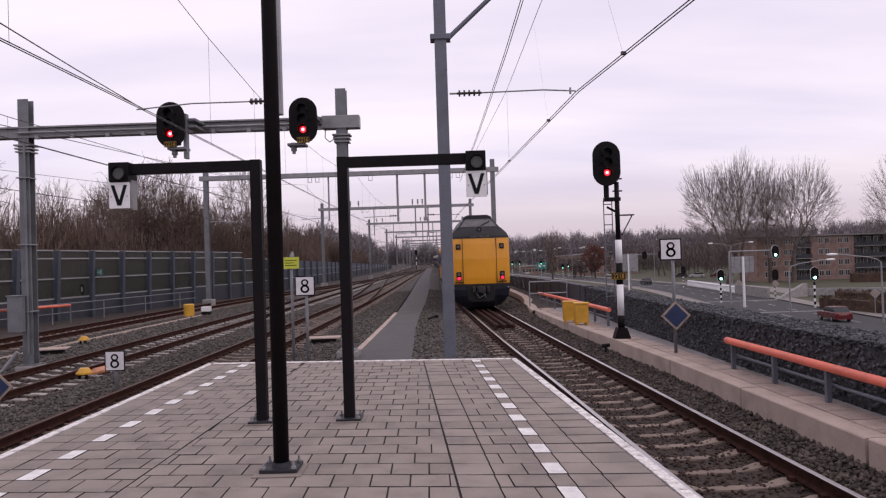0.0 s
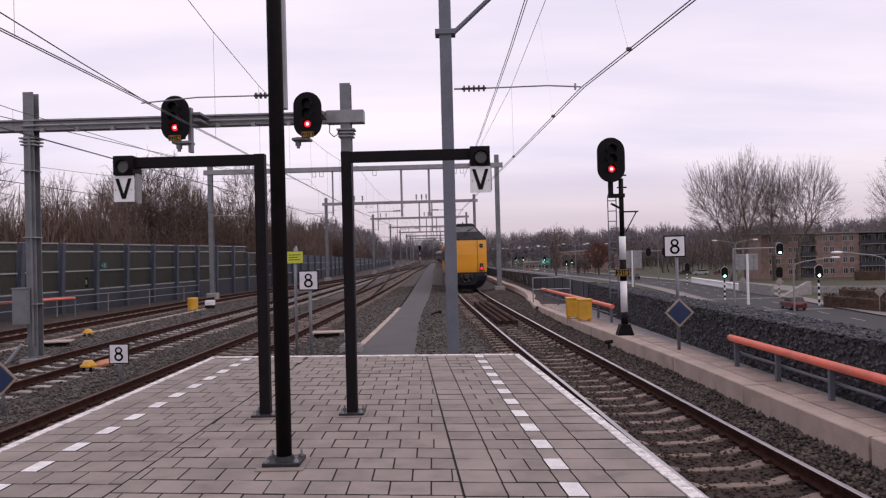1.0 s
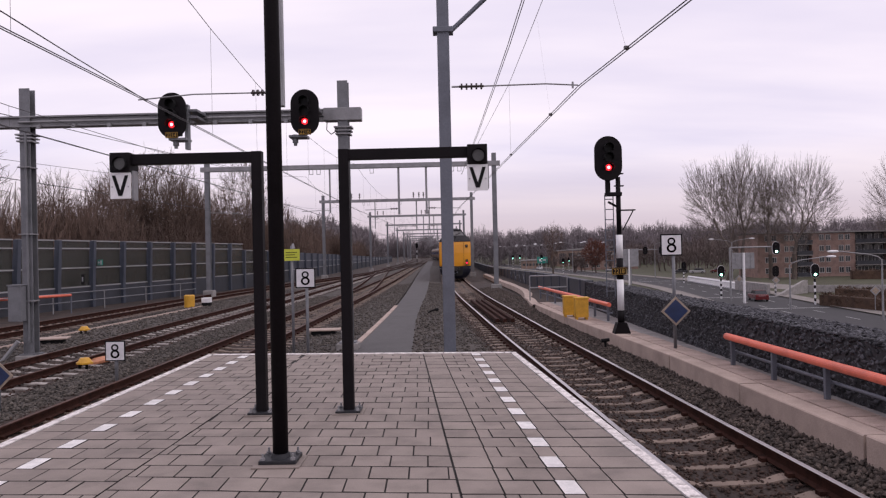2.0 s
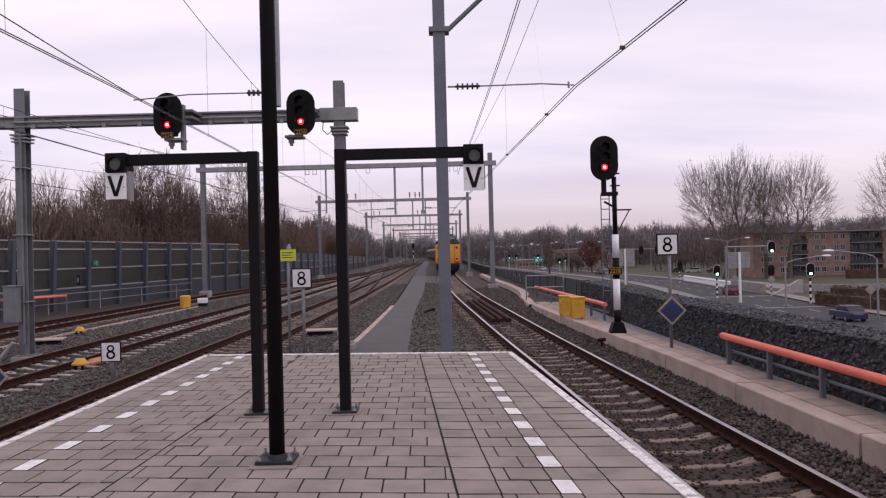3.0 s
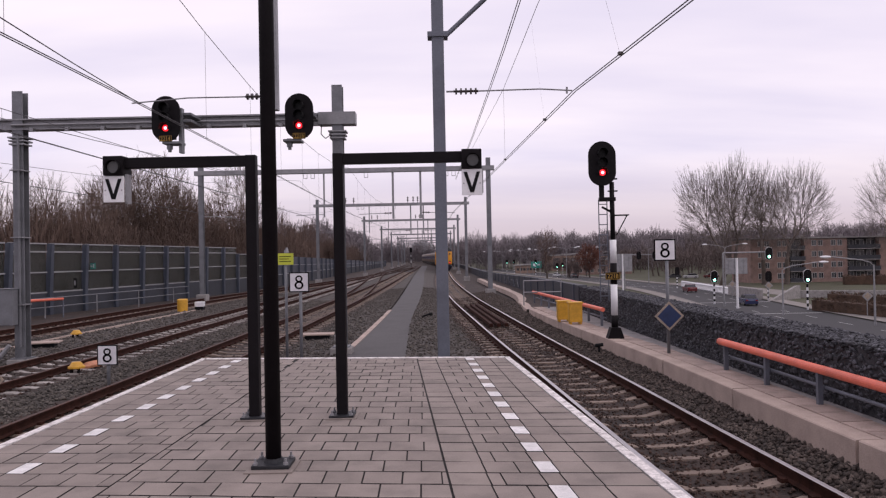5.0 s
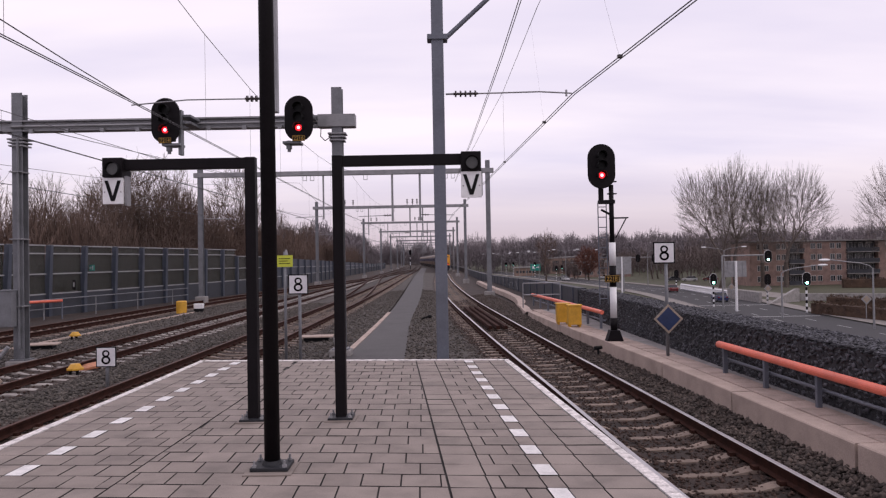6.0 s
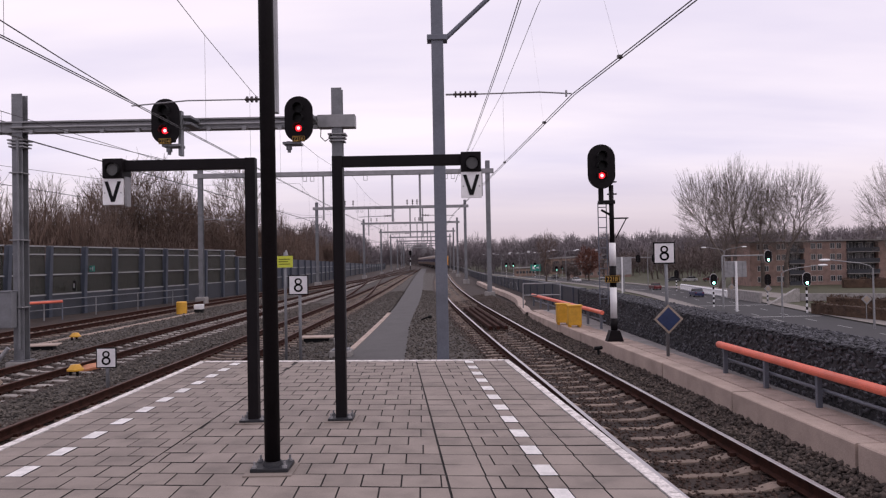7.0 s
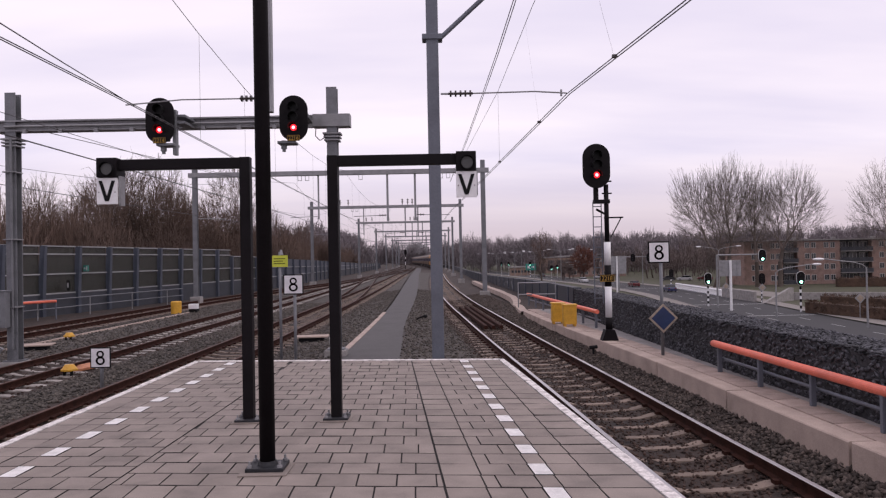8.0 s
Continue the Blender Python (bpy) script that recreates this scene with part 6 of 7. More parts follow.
def escape_railing():
    r = thing("walkway_railing", pose(0, 0, 0), "galvanised two-rail walkway railing before the barrier", "railing")
    line = lambda y: barrier_line(y) + 1.6
    ys = list(np.linspace(24, 50, 14))
    for z in (-0.02, -0.48):
        sweep([(0.03 * math.cos(a), 0.03 * math.sin(a)) for a in np.linspace(0, 2 * math.pi, 9)[:-1]], [(line(y), y, z) for y in ys], "rail", M["galv_dark"], r, smooth=True)
    for y in ys[::2]:
        bm = bmesh.new()
        tube(bm, (line(y), y, -1.02), (line(y), y, -0.02), 0.03, seg=8)
        part("post", bm, M["galv"], r)
    o = thing("pipe_railing", pose(0, 0, 0), "short salmon red pipe handrail by the barrier", "railing", group="pipe railings")
    ys = list(np.linspace(31.3, 36.4, 5))
    side = lambda y: -22.6 + (y - 31.3) * 0.608
    sweep([(0.07 * math.cos(a), 0.07 * math.sin(a)) for a in np.linspace(0, 2 * math.pi, 13)[:-1]], [(side(y), y, -0.08) for y in ys], "pipe", M["orange"], o, smooth=True)
    for y in ys[::2]:
        bm = bmesh.new()
        tube(bm, (side(y), y, -1.02), (side(y), y, -0.1), 0.035, seg=8)
        part("post", bm, M["steel_blue"], o)
    e = thing("escape_sign", pose(barrier_line(41.6) + 0.35, 41.6, 1.55, 0, 0, -40), "small green escape route sign on the barrier", "sign")
    bm = bmesh.new()
    box(bm, -0.32, 0.32, -0.02, 0.02, -0.17, 0.17, 0.01)
    board = part("board", bm, M["green_sign"], e)
    bm = bmesh.new()
    prism(bm, [(-0.26, 0.0), (-0.14, 0.1), (-0.14, 0.03), (0.0, 0.03), (0.0, -0.03), (-0.14, -0.03), (-0.14, -0.1)], 0.006, Matrix.Translation((0, -0.024, 0)))
    part("arrow", bm, M["white"], board)
    bm = bmesh.new()
    box(bm, 0.08, 0.24, -0.025, -0.018, -0.12, 0.12)
    part("door_mark", bm, M["white"], board)
    p = thing("number_board", pose(barrier_line(40.0) + 0.4, 40.0, 0.62, 0, 0, -40), "small dark plate with a pale mark on the barrier", "sign")
    bm = bmesh.new()
    box(bm, -0.2, 0.2, -0.02, 0.02, -0.28, 0.28, 0.01)
    part("board", bm, M["matt_black"], p)
    bm = bmesh.new()
    box(bm, -0.09, 0.09, -0.026, -0.018, -0.12, 0.14)
    part("mark", bm, M["sign_white"], p)


escape_railing()


def far_signal():
    s = thing("railway_signal", pose(track_one(212) - 1.95, 212, -1.0), "distant dark signal mast between the tracks", "railway signal", group="railway signals")
    for a, b, c in ((0, 1.2, "black"), (1.2, 2.2, "white"), (2.2, 3.0, "black"), (3.0, 3.6, "white"), (3.6, 4.4, "black")):
        bm = bmesh.new()
        tube(bm, (0, 0, a), (0, 0, b), 0.1, seg=10)
        part("mast_band", bm, M[c], s)
    bm = bmesh.new()
    prism(bm, oval(0.75, 1.5, 10), 0.06, Matrix.Translation((0, -0.15, 5.0)))
    part("backboard", bm, M["black"], s)


far_signal()

# ---- bare winter trees ----
def crown_points(rng, n, height, low, half, skew, belly):
    """Twig ends spread through an egg-shaped crown, denser towards its skin."""
    d = rng.normal(0, 1, (n, 3))
    d /= np.linalg.norm(d, axis=1, keepdims=True)
    r = rng.uniform(0, 1, (n, 1)) ** 0.36
    lumps = 1 + 0.10 * np.sin(5 * d[:, :1] + rng.uniform(0, 6)) * np.sin(4 * d[:, 2:] + rng.uniform(0, 6)) + 0.05 * rng.normal(0, 1, (n, 1))
    p = d * r * lumps
    mid = low + (height - low) * belly
    z = np.where(p[:, 2] > 0, mid + p[:, 2] * (height - mid), mid + p[:, 2] * (mid - low))
    u = np.clip((z - low) / (height - low), 0, 1)
    return np.stack([p[:, 0] * half + skew * u, p[:, 1] * half * 0.9, z], 1)


def crown_tree(seed, height, low, half, n, tip, trunk, skew=0.0, belly=0.5, reach=0.3, sprigs=2, sprig=0.5, up=0.6, stems=1, power=0.5):
    """Segments (a, b, ra, rb, level): a trunk that parts again and again until each twig end is reached."""
    rng = np.random.default_rng(seed)
    segs = []
    top = np.array((rng.normal(0, 0.02 * height), rng.normal(0, 0.02 * height), low * 0.95))

    def radius(k):
        return max(tip, trunk * (k / n) ** power)

    def part_way(p, pts, level):
        k = len(pts)
        if k == 1:
            a, e = p, pts[0]
            m = (a + e) / 2 + np.array((0, 0, -0.04)) * np.linalg.norm(e - a)
            segs.append((a, m, tip * 1.3, tip, level))
            segs.append((m, e, tip, tip * 0.7, level))
            for _ in range(sprigs):
                base = a + (e - a) * rng.uniform(0.3, 1.0)
                out = (e - a) / (np.linalg.norm(e - a) + 1e-6) * 0.5 + rng.normal(0, 0.5, 3) + np.array((0, 0, up))
                segs.append((base, base + out / np.linalg.norm(out) * sprig * rng.uniform(0.5, 1.2), tip * 0.8, tip * 0.5, level))
            return
        c = pts.mean(0)
        go = c - p
        f = reach * rng.uniform(0.7, 1.3)
        q = p + go * f + rng.normal(0, 0.025, 3) * np.linalg.norm(go)
        segs.append((p, q, radius(k) if level else trunk * 0.85, radius(k) * 0.93, level))
        rel = pts - q
        rel = rel / (np.linalg.norm(rel, axis=1, keepdims=True) + 1e-6)
        w = rel - rel.mean(0)
        axis = np.linalg.svd(w, full_matrices=False)[2][0] if k < 400 else np.linalg.eigh(w.T @ w)[1][:, -1]
        side = w @ axis
        order = np.argsort(side)
        h = min(k - 1, max(1, int(k * rng.uniform(0.32, 0.68))))
        part_way(q, pts[order[:h]], level + 1)
        part_way(q, pts[order[h:]], level + 1)

    pts = crown_points(rng, n, height, low, half, skew, belly)
    if stems == 1:
        mid = top * 0.5 + np.array((rng.normal(0, 0.1), 0, 0))
        segs.append((np.zeros(3), mid, trunk * 1.15, trunk, 0))
        segs.append((mid, top, trunk, trunk * 0.85, 0))
        part_way(top, pts, 1)
    else:
        a = np.arctan2(pts[:, 1], pts[:, 0] - skew / 2) + rng.uniform(0, 6)
        slot = ((a / (2 * math.pi)) * stems).astype(int) % stems
        for k in range(stems):
            if (slot == k).any():
                part_way(np.array((0.5 * math.cos(k * 2.4), 0.5 * math.sin(k * 2.4), 0.0)), pts[slot == k], 1)
    return segs


def twig_arrays(segs, scale=1.0, thin=False):
    """Three-sided tapered tubes for a list of segments; thin: two-sided slivers for far or tangled twigs."""
    a = np.array([s[0] for s in segs], float) * scale
    b = np.array([s[1] for s in segs], float) * scale
    ra = np.array([s[2] for s in segs])[:, None, None]
    rb = np.array([s[3] for s in segs])[:, None, None]
    d = b - a
    d /= np.linalg.norm(d, axis=1, keepdims=True) + 1e-9
    ref = np.where(np.abs(d[:, 2:3]) > 0.9, [[1.0, 0, 0]], [[0, 0, 1.0]])
    u = np.cross(d, ref)
    u /= np.linalg.norm(u, axis=1, keepdims=True) + 1e-9
    w = np.cross(d, u)
    ang = np.array([0, math.pi]) if thin else np.array([0, 2.094, 4.189])
    n = len(ang)
    ring = u[:, None] * np.cos(ang)[None, :, None] + w[:, None] * np.sin(ang)[None, :, None]
    v = np.concatenate([a[:, None] + ring * ra, b[:, None] + ring * rb], 1)
    quads = [(0, 1, 3, 2)] if thin else [(0, 1, 4, 3), (1, 2, 5, 4), (2, 0, 3, 5)]
    f = np.array(quads)[None] + (np.arange(len(segs)) * 2 * n)[:, None, None]
    return v.reshape(-1, 3), f.reshape(-1, 4)


def bare_tree(name, label, group, twig, m, **how):
    t = thing(name, m, label, "tree", group=group)
    segs = crown_tree(**how)
    stem = [q for q in segs if q[4] == 0]
    if stem:
        rings = [(stem[0][0], stem[0][2] * 1.25)] + [(q[0] + (q[1] - q[0]) * u, q[2] + (q[3] - q[2]) * u) for q in stem for u in (0.2, 0.6, 1.0)]
        v = [(p[0] + r * math.cos(a), p[1] + r * math.sin(a), p[2]) for p, r in rings for a in np.linspace(0, 2 * math.pi, 11)[:-1]]
        f = [(i * 10 + k, i * 10 + (k + 1) % 10, i * 10 + 10 + (k + 1) % 10, i * 10 + 10 + k) for i in range(len(rings) - 1) for k in range(10)]
        raw("trunk", v, f, M["bark"], t, smooth=True)
    v, f = twig_arrays([q for q in segs if q[4] > 0])
    raw("crown", v, f, twig, t)
    return t


# tall poplars beyond the street
tall = "tall leafless poplar with upswept fanning branches beside the street"
for x, y, z, seed, height, half, skew, n in (
        (61.4, 158, -6.0, 3, 28.0, 8.4, -3.5, 1900),
        (65.2, 159, -6.0, 4, 30.0, 6.2, 0.5, 1500),
        (70.9, 158, -6.0, 5, 28.4, 4.8, 0.2, 1000),
        (75.4, 157, -6.0, 6, 27.9, 8.6, 3.2, 1800),
        (102.0, 158, -6.0, 7, 28.5, 9.5, 0.0, 1700)):
    bare_tree("poplar", tall, "street poplars", M["twig"], pose(x, y, z), seed=seed, height=height, low=6.0, half=half * 1.04, n=n, tip=0.018, trunk=0.48, skew=skew, belly=0.5, reach=0.22, sprigs=3, sprig=0.85, up=0.5, power=0.56)
bare_tree("street_tree", "slender leafless tree by the street junction", "street trees", M["twig_brown"], pose(31.8, 220, STREET_Z), seed=8, height=16.5, low=4.5, half=3.8, n=320, tip=0.03, trunk=0.28, skew=0.3, sprigs=2, sprig=0.9)
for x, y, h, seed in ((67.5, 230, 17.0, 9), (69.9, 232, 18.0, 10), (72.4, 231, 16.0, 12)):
    bare_tree("poplar", "slim leafless poplar in a far clump", "far poplars", M["twig_hazed"], pose(x, y, STREET_Z), seed=seed, height=h, low=3.0, half=1.7, n=160, tip=0.04, trunk=0.22, sprigs=2, sprig=1.0, up=1.2)
bare_tree("beech", "small tree still holding rust-brown leaves", "street trees", mat("rusty_dry_leaves", (0.15, 0.062, 0.045), 0.95, vary=0.25, scale=0.3, fine=3, bump=0), pose(46.6, 228, STREET_Z), seed=11, height=11.2, low=2.0, half=4.4, n=700, tip=0.06, trunk=0.25, sprigs=3, sprig=0.6, up=0.2)

# brown scrub and young trees behind the barrier
young = "brown leafless young tree behind the noise barrier"
scrub = [bare_tree("young_tree", young, "trees behind the barrier", M["twig_brown"], pose(0, 0, -50), seed=sd, height=h, low=lo, half=w, n=n, tip=0.013, trunk=0.17, belly=0.42, reach=0.3, sprigs=3, sprig=0.6, up=0.35, stems=st)
         for sd, h, lo, w, n, st in ((21, 13.5, 3.0, 3.4, 1000, 1), (22, 12.0, 1.5, 3.8, 1100, 3), (23, 14.0, 2.5, 3.0, 900, 2), (24, 12.5, 3.0, 4.2, 1200, 1))]
rng = random.Random(6)
y = 30.0
spots = []
while y < 150:
    for row in range(2):
        yy = y + rng.uniform(-1.8, 1.8)
        swell = 0.93 + 0.20 * math.sin(yy * 0.33 + 1.0) + rng.uniform(-0.16, 0.08)
        spots.append((barrier_line(yy) - 5.0 - 4.0 * row - rng.uniform(0, 3.0), yy, rng.randrange(4), swell * (0.78 if yy < 41 else 1.0 if yy < 84 else 0.82)))
    y += 3.2 if y < 80 else 4.5
for x, y, k, sc in spots:
    c = copy_thing(scrub[k], pose(0, 0, 0))
    c.matrix_world = pose(x, y, -3.2, 0, 0, rng.uniform(0, 360)) @ Matrix.Diagonal((sc, sc, sc, 1))
for b in scrub:
    for o in (*b.children, b):
        bpy.data.objects.remove(o)


# undergrowth behind the barrier, and far woods, each one mass
def thicket(name, spots, seeds, label, twig, **how):
    protos = [crown_tree(seed=q, **how) for q in seeds]
    vs, fs, o = [], [], 0
    r = random.Random(1)
    for x, y, z, sc in spots:
        v, f = twig_arrays(protos[r.randrange(len(protos))], sc, True)
        a = r.uniform(0, 6.28)
        c, q = math.cos(a), math.sin(a)
        v = v @ np.array([[c, q, 0], [-q, c, 0], [0, 0, 1]]) + np.array((x, y, z))
        vs.append(v)
        fs.append(f + o)
        o += len(v)
    tagged(raw(name, np.concatenate(vs), np.concatenate(fs), twig), label, "trees", kind="stuff")


rng = random.Random(16)
sp = []
for _ in range(540):
    y = 26 + 170 * rng.random() ** 1.5
    sp.append((barrier_line(y) - rng.uniform(2.8, 15), y, -3.2, rng.uniform(0.7, 1.2) * (0.8 if y < 40 else 1.0)))
thicket("undergrowth", sp, (41, 42, 43), "dense brown leafless undergrowth behind the barrier", M["twig_brown"], height=8.0, low=0.6, half=2.6, n=260, tip=0.019, trunk=0.06, sprigs=4, sprig=0.5, up=0.25, stems=4)
sp = []
for _ in range(1050):
    a = math.radians(rng.uniform(-34, 38))
    d = rng.uniform(330, 560) if a > 0 else rng.uniform(240, 480)
    sp.append((d * math.sin(a), d * math.cos(a), STREET_Z if a > 0 else -3.5, rng.uniform(0.75, 1.2) * (d / 450 if a > 0 else 0.85)))
sp = [q for q in sp if q[0] > track_right(min(q[1], 590)) + 14 or q[0] < barrier_line(min(q[1], 400)) - 14 or q[1] > 420]
for _ in range(260):
    y = rng.uniform(160, 400)
    sp.append((barrier_line(y) - rng.uniform(9, 50), y, -3.5, rng.uniform(0.55, 0.85) * (0.75 + y / 800)))
for _ in range(90):
    y = rng.uniform(560, 700)
    sp.append((-0.045 * y + rng.uniform(-45, 60), y, -3.5, rng.uniform(0.6, 0.9)))
thicket("far_woods", sp, (51, 52, 53, 54), "far leafless woods along the horizon", M["twig_hazed"], height=19.5, low=2.0, half=6.5, n=230, tip=0.075, trunk=0.3, sprigs=4, sprig=1.5, up=0.2)
sp = []
for _ in range(240):
    y = rng.uniform(180, 330)
    sp.append((rng.uniform(62, 150) + (y - 170) * 0.1, y, STREET_Z, rng.uniform(0.5, 0.85)))
for _ in range(50):
    y = rng.uniform(225, 330)
    sp.append((rng.uniform(40, 62), y, STREET_Z, rng.uniform(0.3, 0.55)))
thicket("park_trees", sp, (61, 62, 63), "leafless trees and shrubs between the houses", M["twig_park"], height=14.0, low=2.0, half=4.0, n=200, tip=0.04, trunk=0.2, sprigs=3, sprig=1.0, up=0.6)


# ---- street ----
road_mid = along([(-40, 37), (40, 37.0), (70, 38.2), (88, 40), (108, 42.8), (135, 45.6), (155, 46.4), (190, 45.2), (230, 41.5), (310, 34), (420, 24)])


def ribbon(name, f0, f1, ya, yb, z, material, label, category, kind="structure"):
    yy = steps(ya, yb, 3.0, 0.03)
    verts, faces = [], []
    for y in yy:
        verts += [(f0(y), y, z), (f1(y), y, z)]
    for i in range(len(yy) - 1):
        faces.append((2 * i, 2 * i + 1, 2 * i + 3, 2 * i + 2))
    return tagged(raw(name, verts, faces, material), label, category, kind=kind)


ribbon("road", lambda y: road_mid(y) - 5.5, lambda y: road_mid(y) + 5.5, -40, 420, STREET_Z + 0.03, M["street"], "grey asphalt town street below the railway", "road")
ribbon("pavement", lambda y: road_mid(y) + 5.7, lambda y: road_mid(y) + 8.2, -40, 420, STREET_Z + 0.12, M["paving"], "pale paved footway beside the street", "pavement")
ribbon("pavement", lambda y: road_mid(y) - 8.0, lambda y: road_mid(y) - 5.7, -40, 420, STREET_Z + 0.12, M["paving"], "pale cycle path beside the street", "pavement")
ribbon("cycle_path", lambda y: 62 - 0.05 * y, lambda y: 66 - 0.02 * y, 118, 175, STREET_Z + 0.05, M["paving"], "pale path across the green", "path")
for s in (-5.6, 5.6):
    ribbon("kerb", lambda y, s=s: road_mid(y) + s - 0.12, lambda y, s=s: road_mid(y) + s + 0.12, -40, 420, STREET_Z + 0.15, M["paving"], "pale concrete street kerb", "kerb")
marks = thing("road_markings", pose(0, 0, 0), "white dashed lane lines on the street", "road marking", kind="structure")
y = 30.0
while y < 300:
    for off in (-1.8, 1.8):
        yy = (y, y + 1.5, y + 3.0)
        v = [(road_mid(t) + off + s, t, STREET_Z + 0.036) for t in yy for s in (-0.08, 0.08)]
        raw("lane_dash", v, [(0, 1, 3, 2), (2, 3, 5, 4)], M["road_paint"], marks)
    y += 8.0
for y in (84, 104, 160):
    v = [(road_mid(y) + a, y + b, STREET_Z + 0.036) for a, b in ((-5, 0), (5, 0), (5, 0.5), (-5, 0.5))]
    raw("stop_line", v, [(0, 1, 2, 3)], M["road_paint"], marks)


# ---- street furniture ----
def traffic_light(x, y, height, lit, arm=0.0, back=False):
    t = thing("traffic_light", pose(x, y, STREET_Z), ("traffic light showing green on a black and white striped pole" if lit else "dark traffic light seen from behind"), "traffic light", group="traffic lights")
    if arm:
        bm = bmesh.new()
        tube(bm, (0, 0, 0), (0, 0, height), 0.12, seg=10)
        tube(bm, (0, 0, height), (arm, 0, height), 0.09, seg=10)
        part("arm_pole", bm, M["galv"], t)
    else:
        for k in range(8):
            bm = bmesh.new()
            tube(bm, (0, 0, k * (height - 1) / 8), (0, 0, (k + 1) * (height - 1) / 8), 0.12, seg=10)
            part("pole_band", bm, M["white" if k % 2 == 0 else "black"], t)
    h = height - (0.2 if arm else 0.0)
    bm = bmesh.new()
    prism(bm, oval(0.98, 1.7, 8), 0.06, Matrix.Translation((arm, -0.2, h)))
    b = part("backboard", bm, M["black"], t)
    if lit and y < 200:
        for r, d, m in ((0.5, 0.02, "white"),):
            bm = bmesh.new()
            prism(bm, oval(1.08, 1.8, 8), 0.02, Matrix.Translation((arm, -0.13, h)))
            part("rim", bm, M["white"], b)
    for k in range(3):
        bm = bmesh.new()
        disc(bm, arm, -0.26, h + 0.45 - 0.45 * k, 0.17 if k == 2 and y < 200 else 0.11, 0.08, 12)
        part("lens", bm, M["green_lamp"] if (lit and k == 2) else M["lens_dark"], b, "lit green lens" if (lit and k == 2) else "")


traffic_light(38.6, 102.0, 3.9, True)
traffic_light(45.3, 89.0, 4.2, True)
traffic_light(38.0, 97.0, 7.3, True, arm=6.2)
traffic_light(49.0, 150.0, 3.6, False)
traffic_light(48.6, 107.0, 3.6, False)
for x, y in ((38.0, 150.0),):
    traffic_light(x, y, 7.2, False, arm=3.0)
    traffic_light(x, y + 0.5, 7.2, False, arm=6.5)
for x, y, h in ((26.5, 300, 5.0), (29.5, 300, 5.0), (36.0, 280, 5.0), (40.0, 280, 5.0), (36.5, 230, 4.0), (43, 258, 4)):
    traffic_light(x, y, h, True)


def lamp_standard(x, y, h, arms, shade=True):
    l = thing("street_lamp", pose(x, y, STREET_Z), "grey steel street lamp with a curved arm and flat head", "street lamp", group="street lamps")
    bm = bmesh.new()
    tube(bm, (0, 0, 0), (0, 0, h), 0.11, 0.07, seg=10)
    part("pole", bm, M["galv"], l)
    for s in arms:
        bm = bmesh.new()
        pts = [(0, 0, h - 0.05), (0.25 * s, 0, h + 0.25), (0.8 * s, 0, h + 0.5), (abs(s) / s * (abs(s) * 2.6), 0, h + 0.85)]
        for a, b in zip(pts, pts[1:]):
            tube(bm, a, b, 0.05, seg=8)
        part("arm", bm, M["galv"], l)
        e = Vector(pts[-1])
        bm = bmesh.new()
        bmesh.ops.create_uvsphere(bm, u_segments=12, v_segments=8, radius=0.5, matrix=Matrix.Translation(e + Vector((0.4 * s, 0, 0))) @ Matrix.Diagonal((1.15, 0.4, 0.28, 1)))
        part("lamp_head", bm, M["white"], l, "pale flat lamp head", True)


lamp_standard(38.9, 82.0, 5.2, (1.6,))
lamp_standard(41.6, 69.0, 5.9, (-1.55,))
lamp_standard(58.4, 148.0, 8.2, (-1.4, 1.4))
lamp_standard(50.5, 176.0, 8.2, (1.2,))
for x, y in ((37, 215), (33, 245), (30, 280), (35, 300), (48, 240), (27, 330), (24, 360), (32, 380)):
    lamp_standard(x, y, 9.0, (-1.2, 1.2))


def board_sign(x, y, h, w, bh, turned):
    b = thing("direction_sign", pose(x, y, STREET_Z), "large road sign seen from its pale grey ribbed back" if turned else "green direction sign with a white arrow", "road sign", group="direction signs")
    for dx in ((0,) if turned else (-w / 3, w / 3)):
        bm = bmesh.new()
        tube(bm, (dx, 0, 0), (dx, 0, h), 0.16 if turned else 0.08, seg=10)
        part("post", bm, M["white" if turned else "galv"], b)
    bm = bmesh.new()
    box(bm, -w / 2, w / 2, 0.12, 0.2, h - bh, h, 0.03)
    p = part("board", bm, M["galv"] if turned else M["green_sign"], b)
    if turned:
        for k in range(3):
            bm = bmesh.new()
            box(bm, -w / 2 + w * (k + 0.5) / 3 - 0.06, -w / 2 + w * (k + 0.5) / 3 + 0.06, 0.06, 0.12, h - bh, h)
            part("rib", bm, M["galv"], p)
    else:
        bm = bmesh.new()
        prism(bm, [(0.1, -0.15), (0.9, -0.15), (0.9, -0.45), (1.5, 0), (0.9, 0.45), (0.9, 0.15), (0.1, 0.15)], 0.03, Matrix.Translation((0, 0.08, h - bh / 2)))
        part("arrow", bm, M["white"], p)
        bm = bmesh.new()
        box(bm, -1.4, -0.5, 0.08, 0.12, h - bh / 2 - 0.5, h - bh / 2 + 0.5)
        part("panel", bm, M["white"], p)


board_sign(38.2, 93.0, 6.6, 2.9, 2.1, True)
board_sign(36.6, 146.0, 7.4, 4.0, 3.6, True)
board_sign(37.0, 285.0, 5.0, 4.2, 2.6, False)


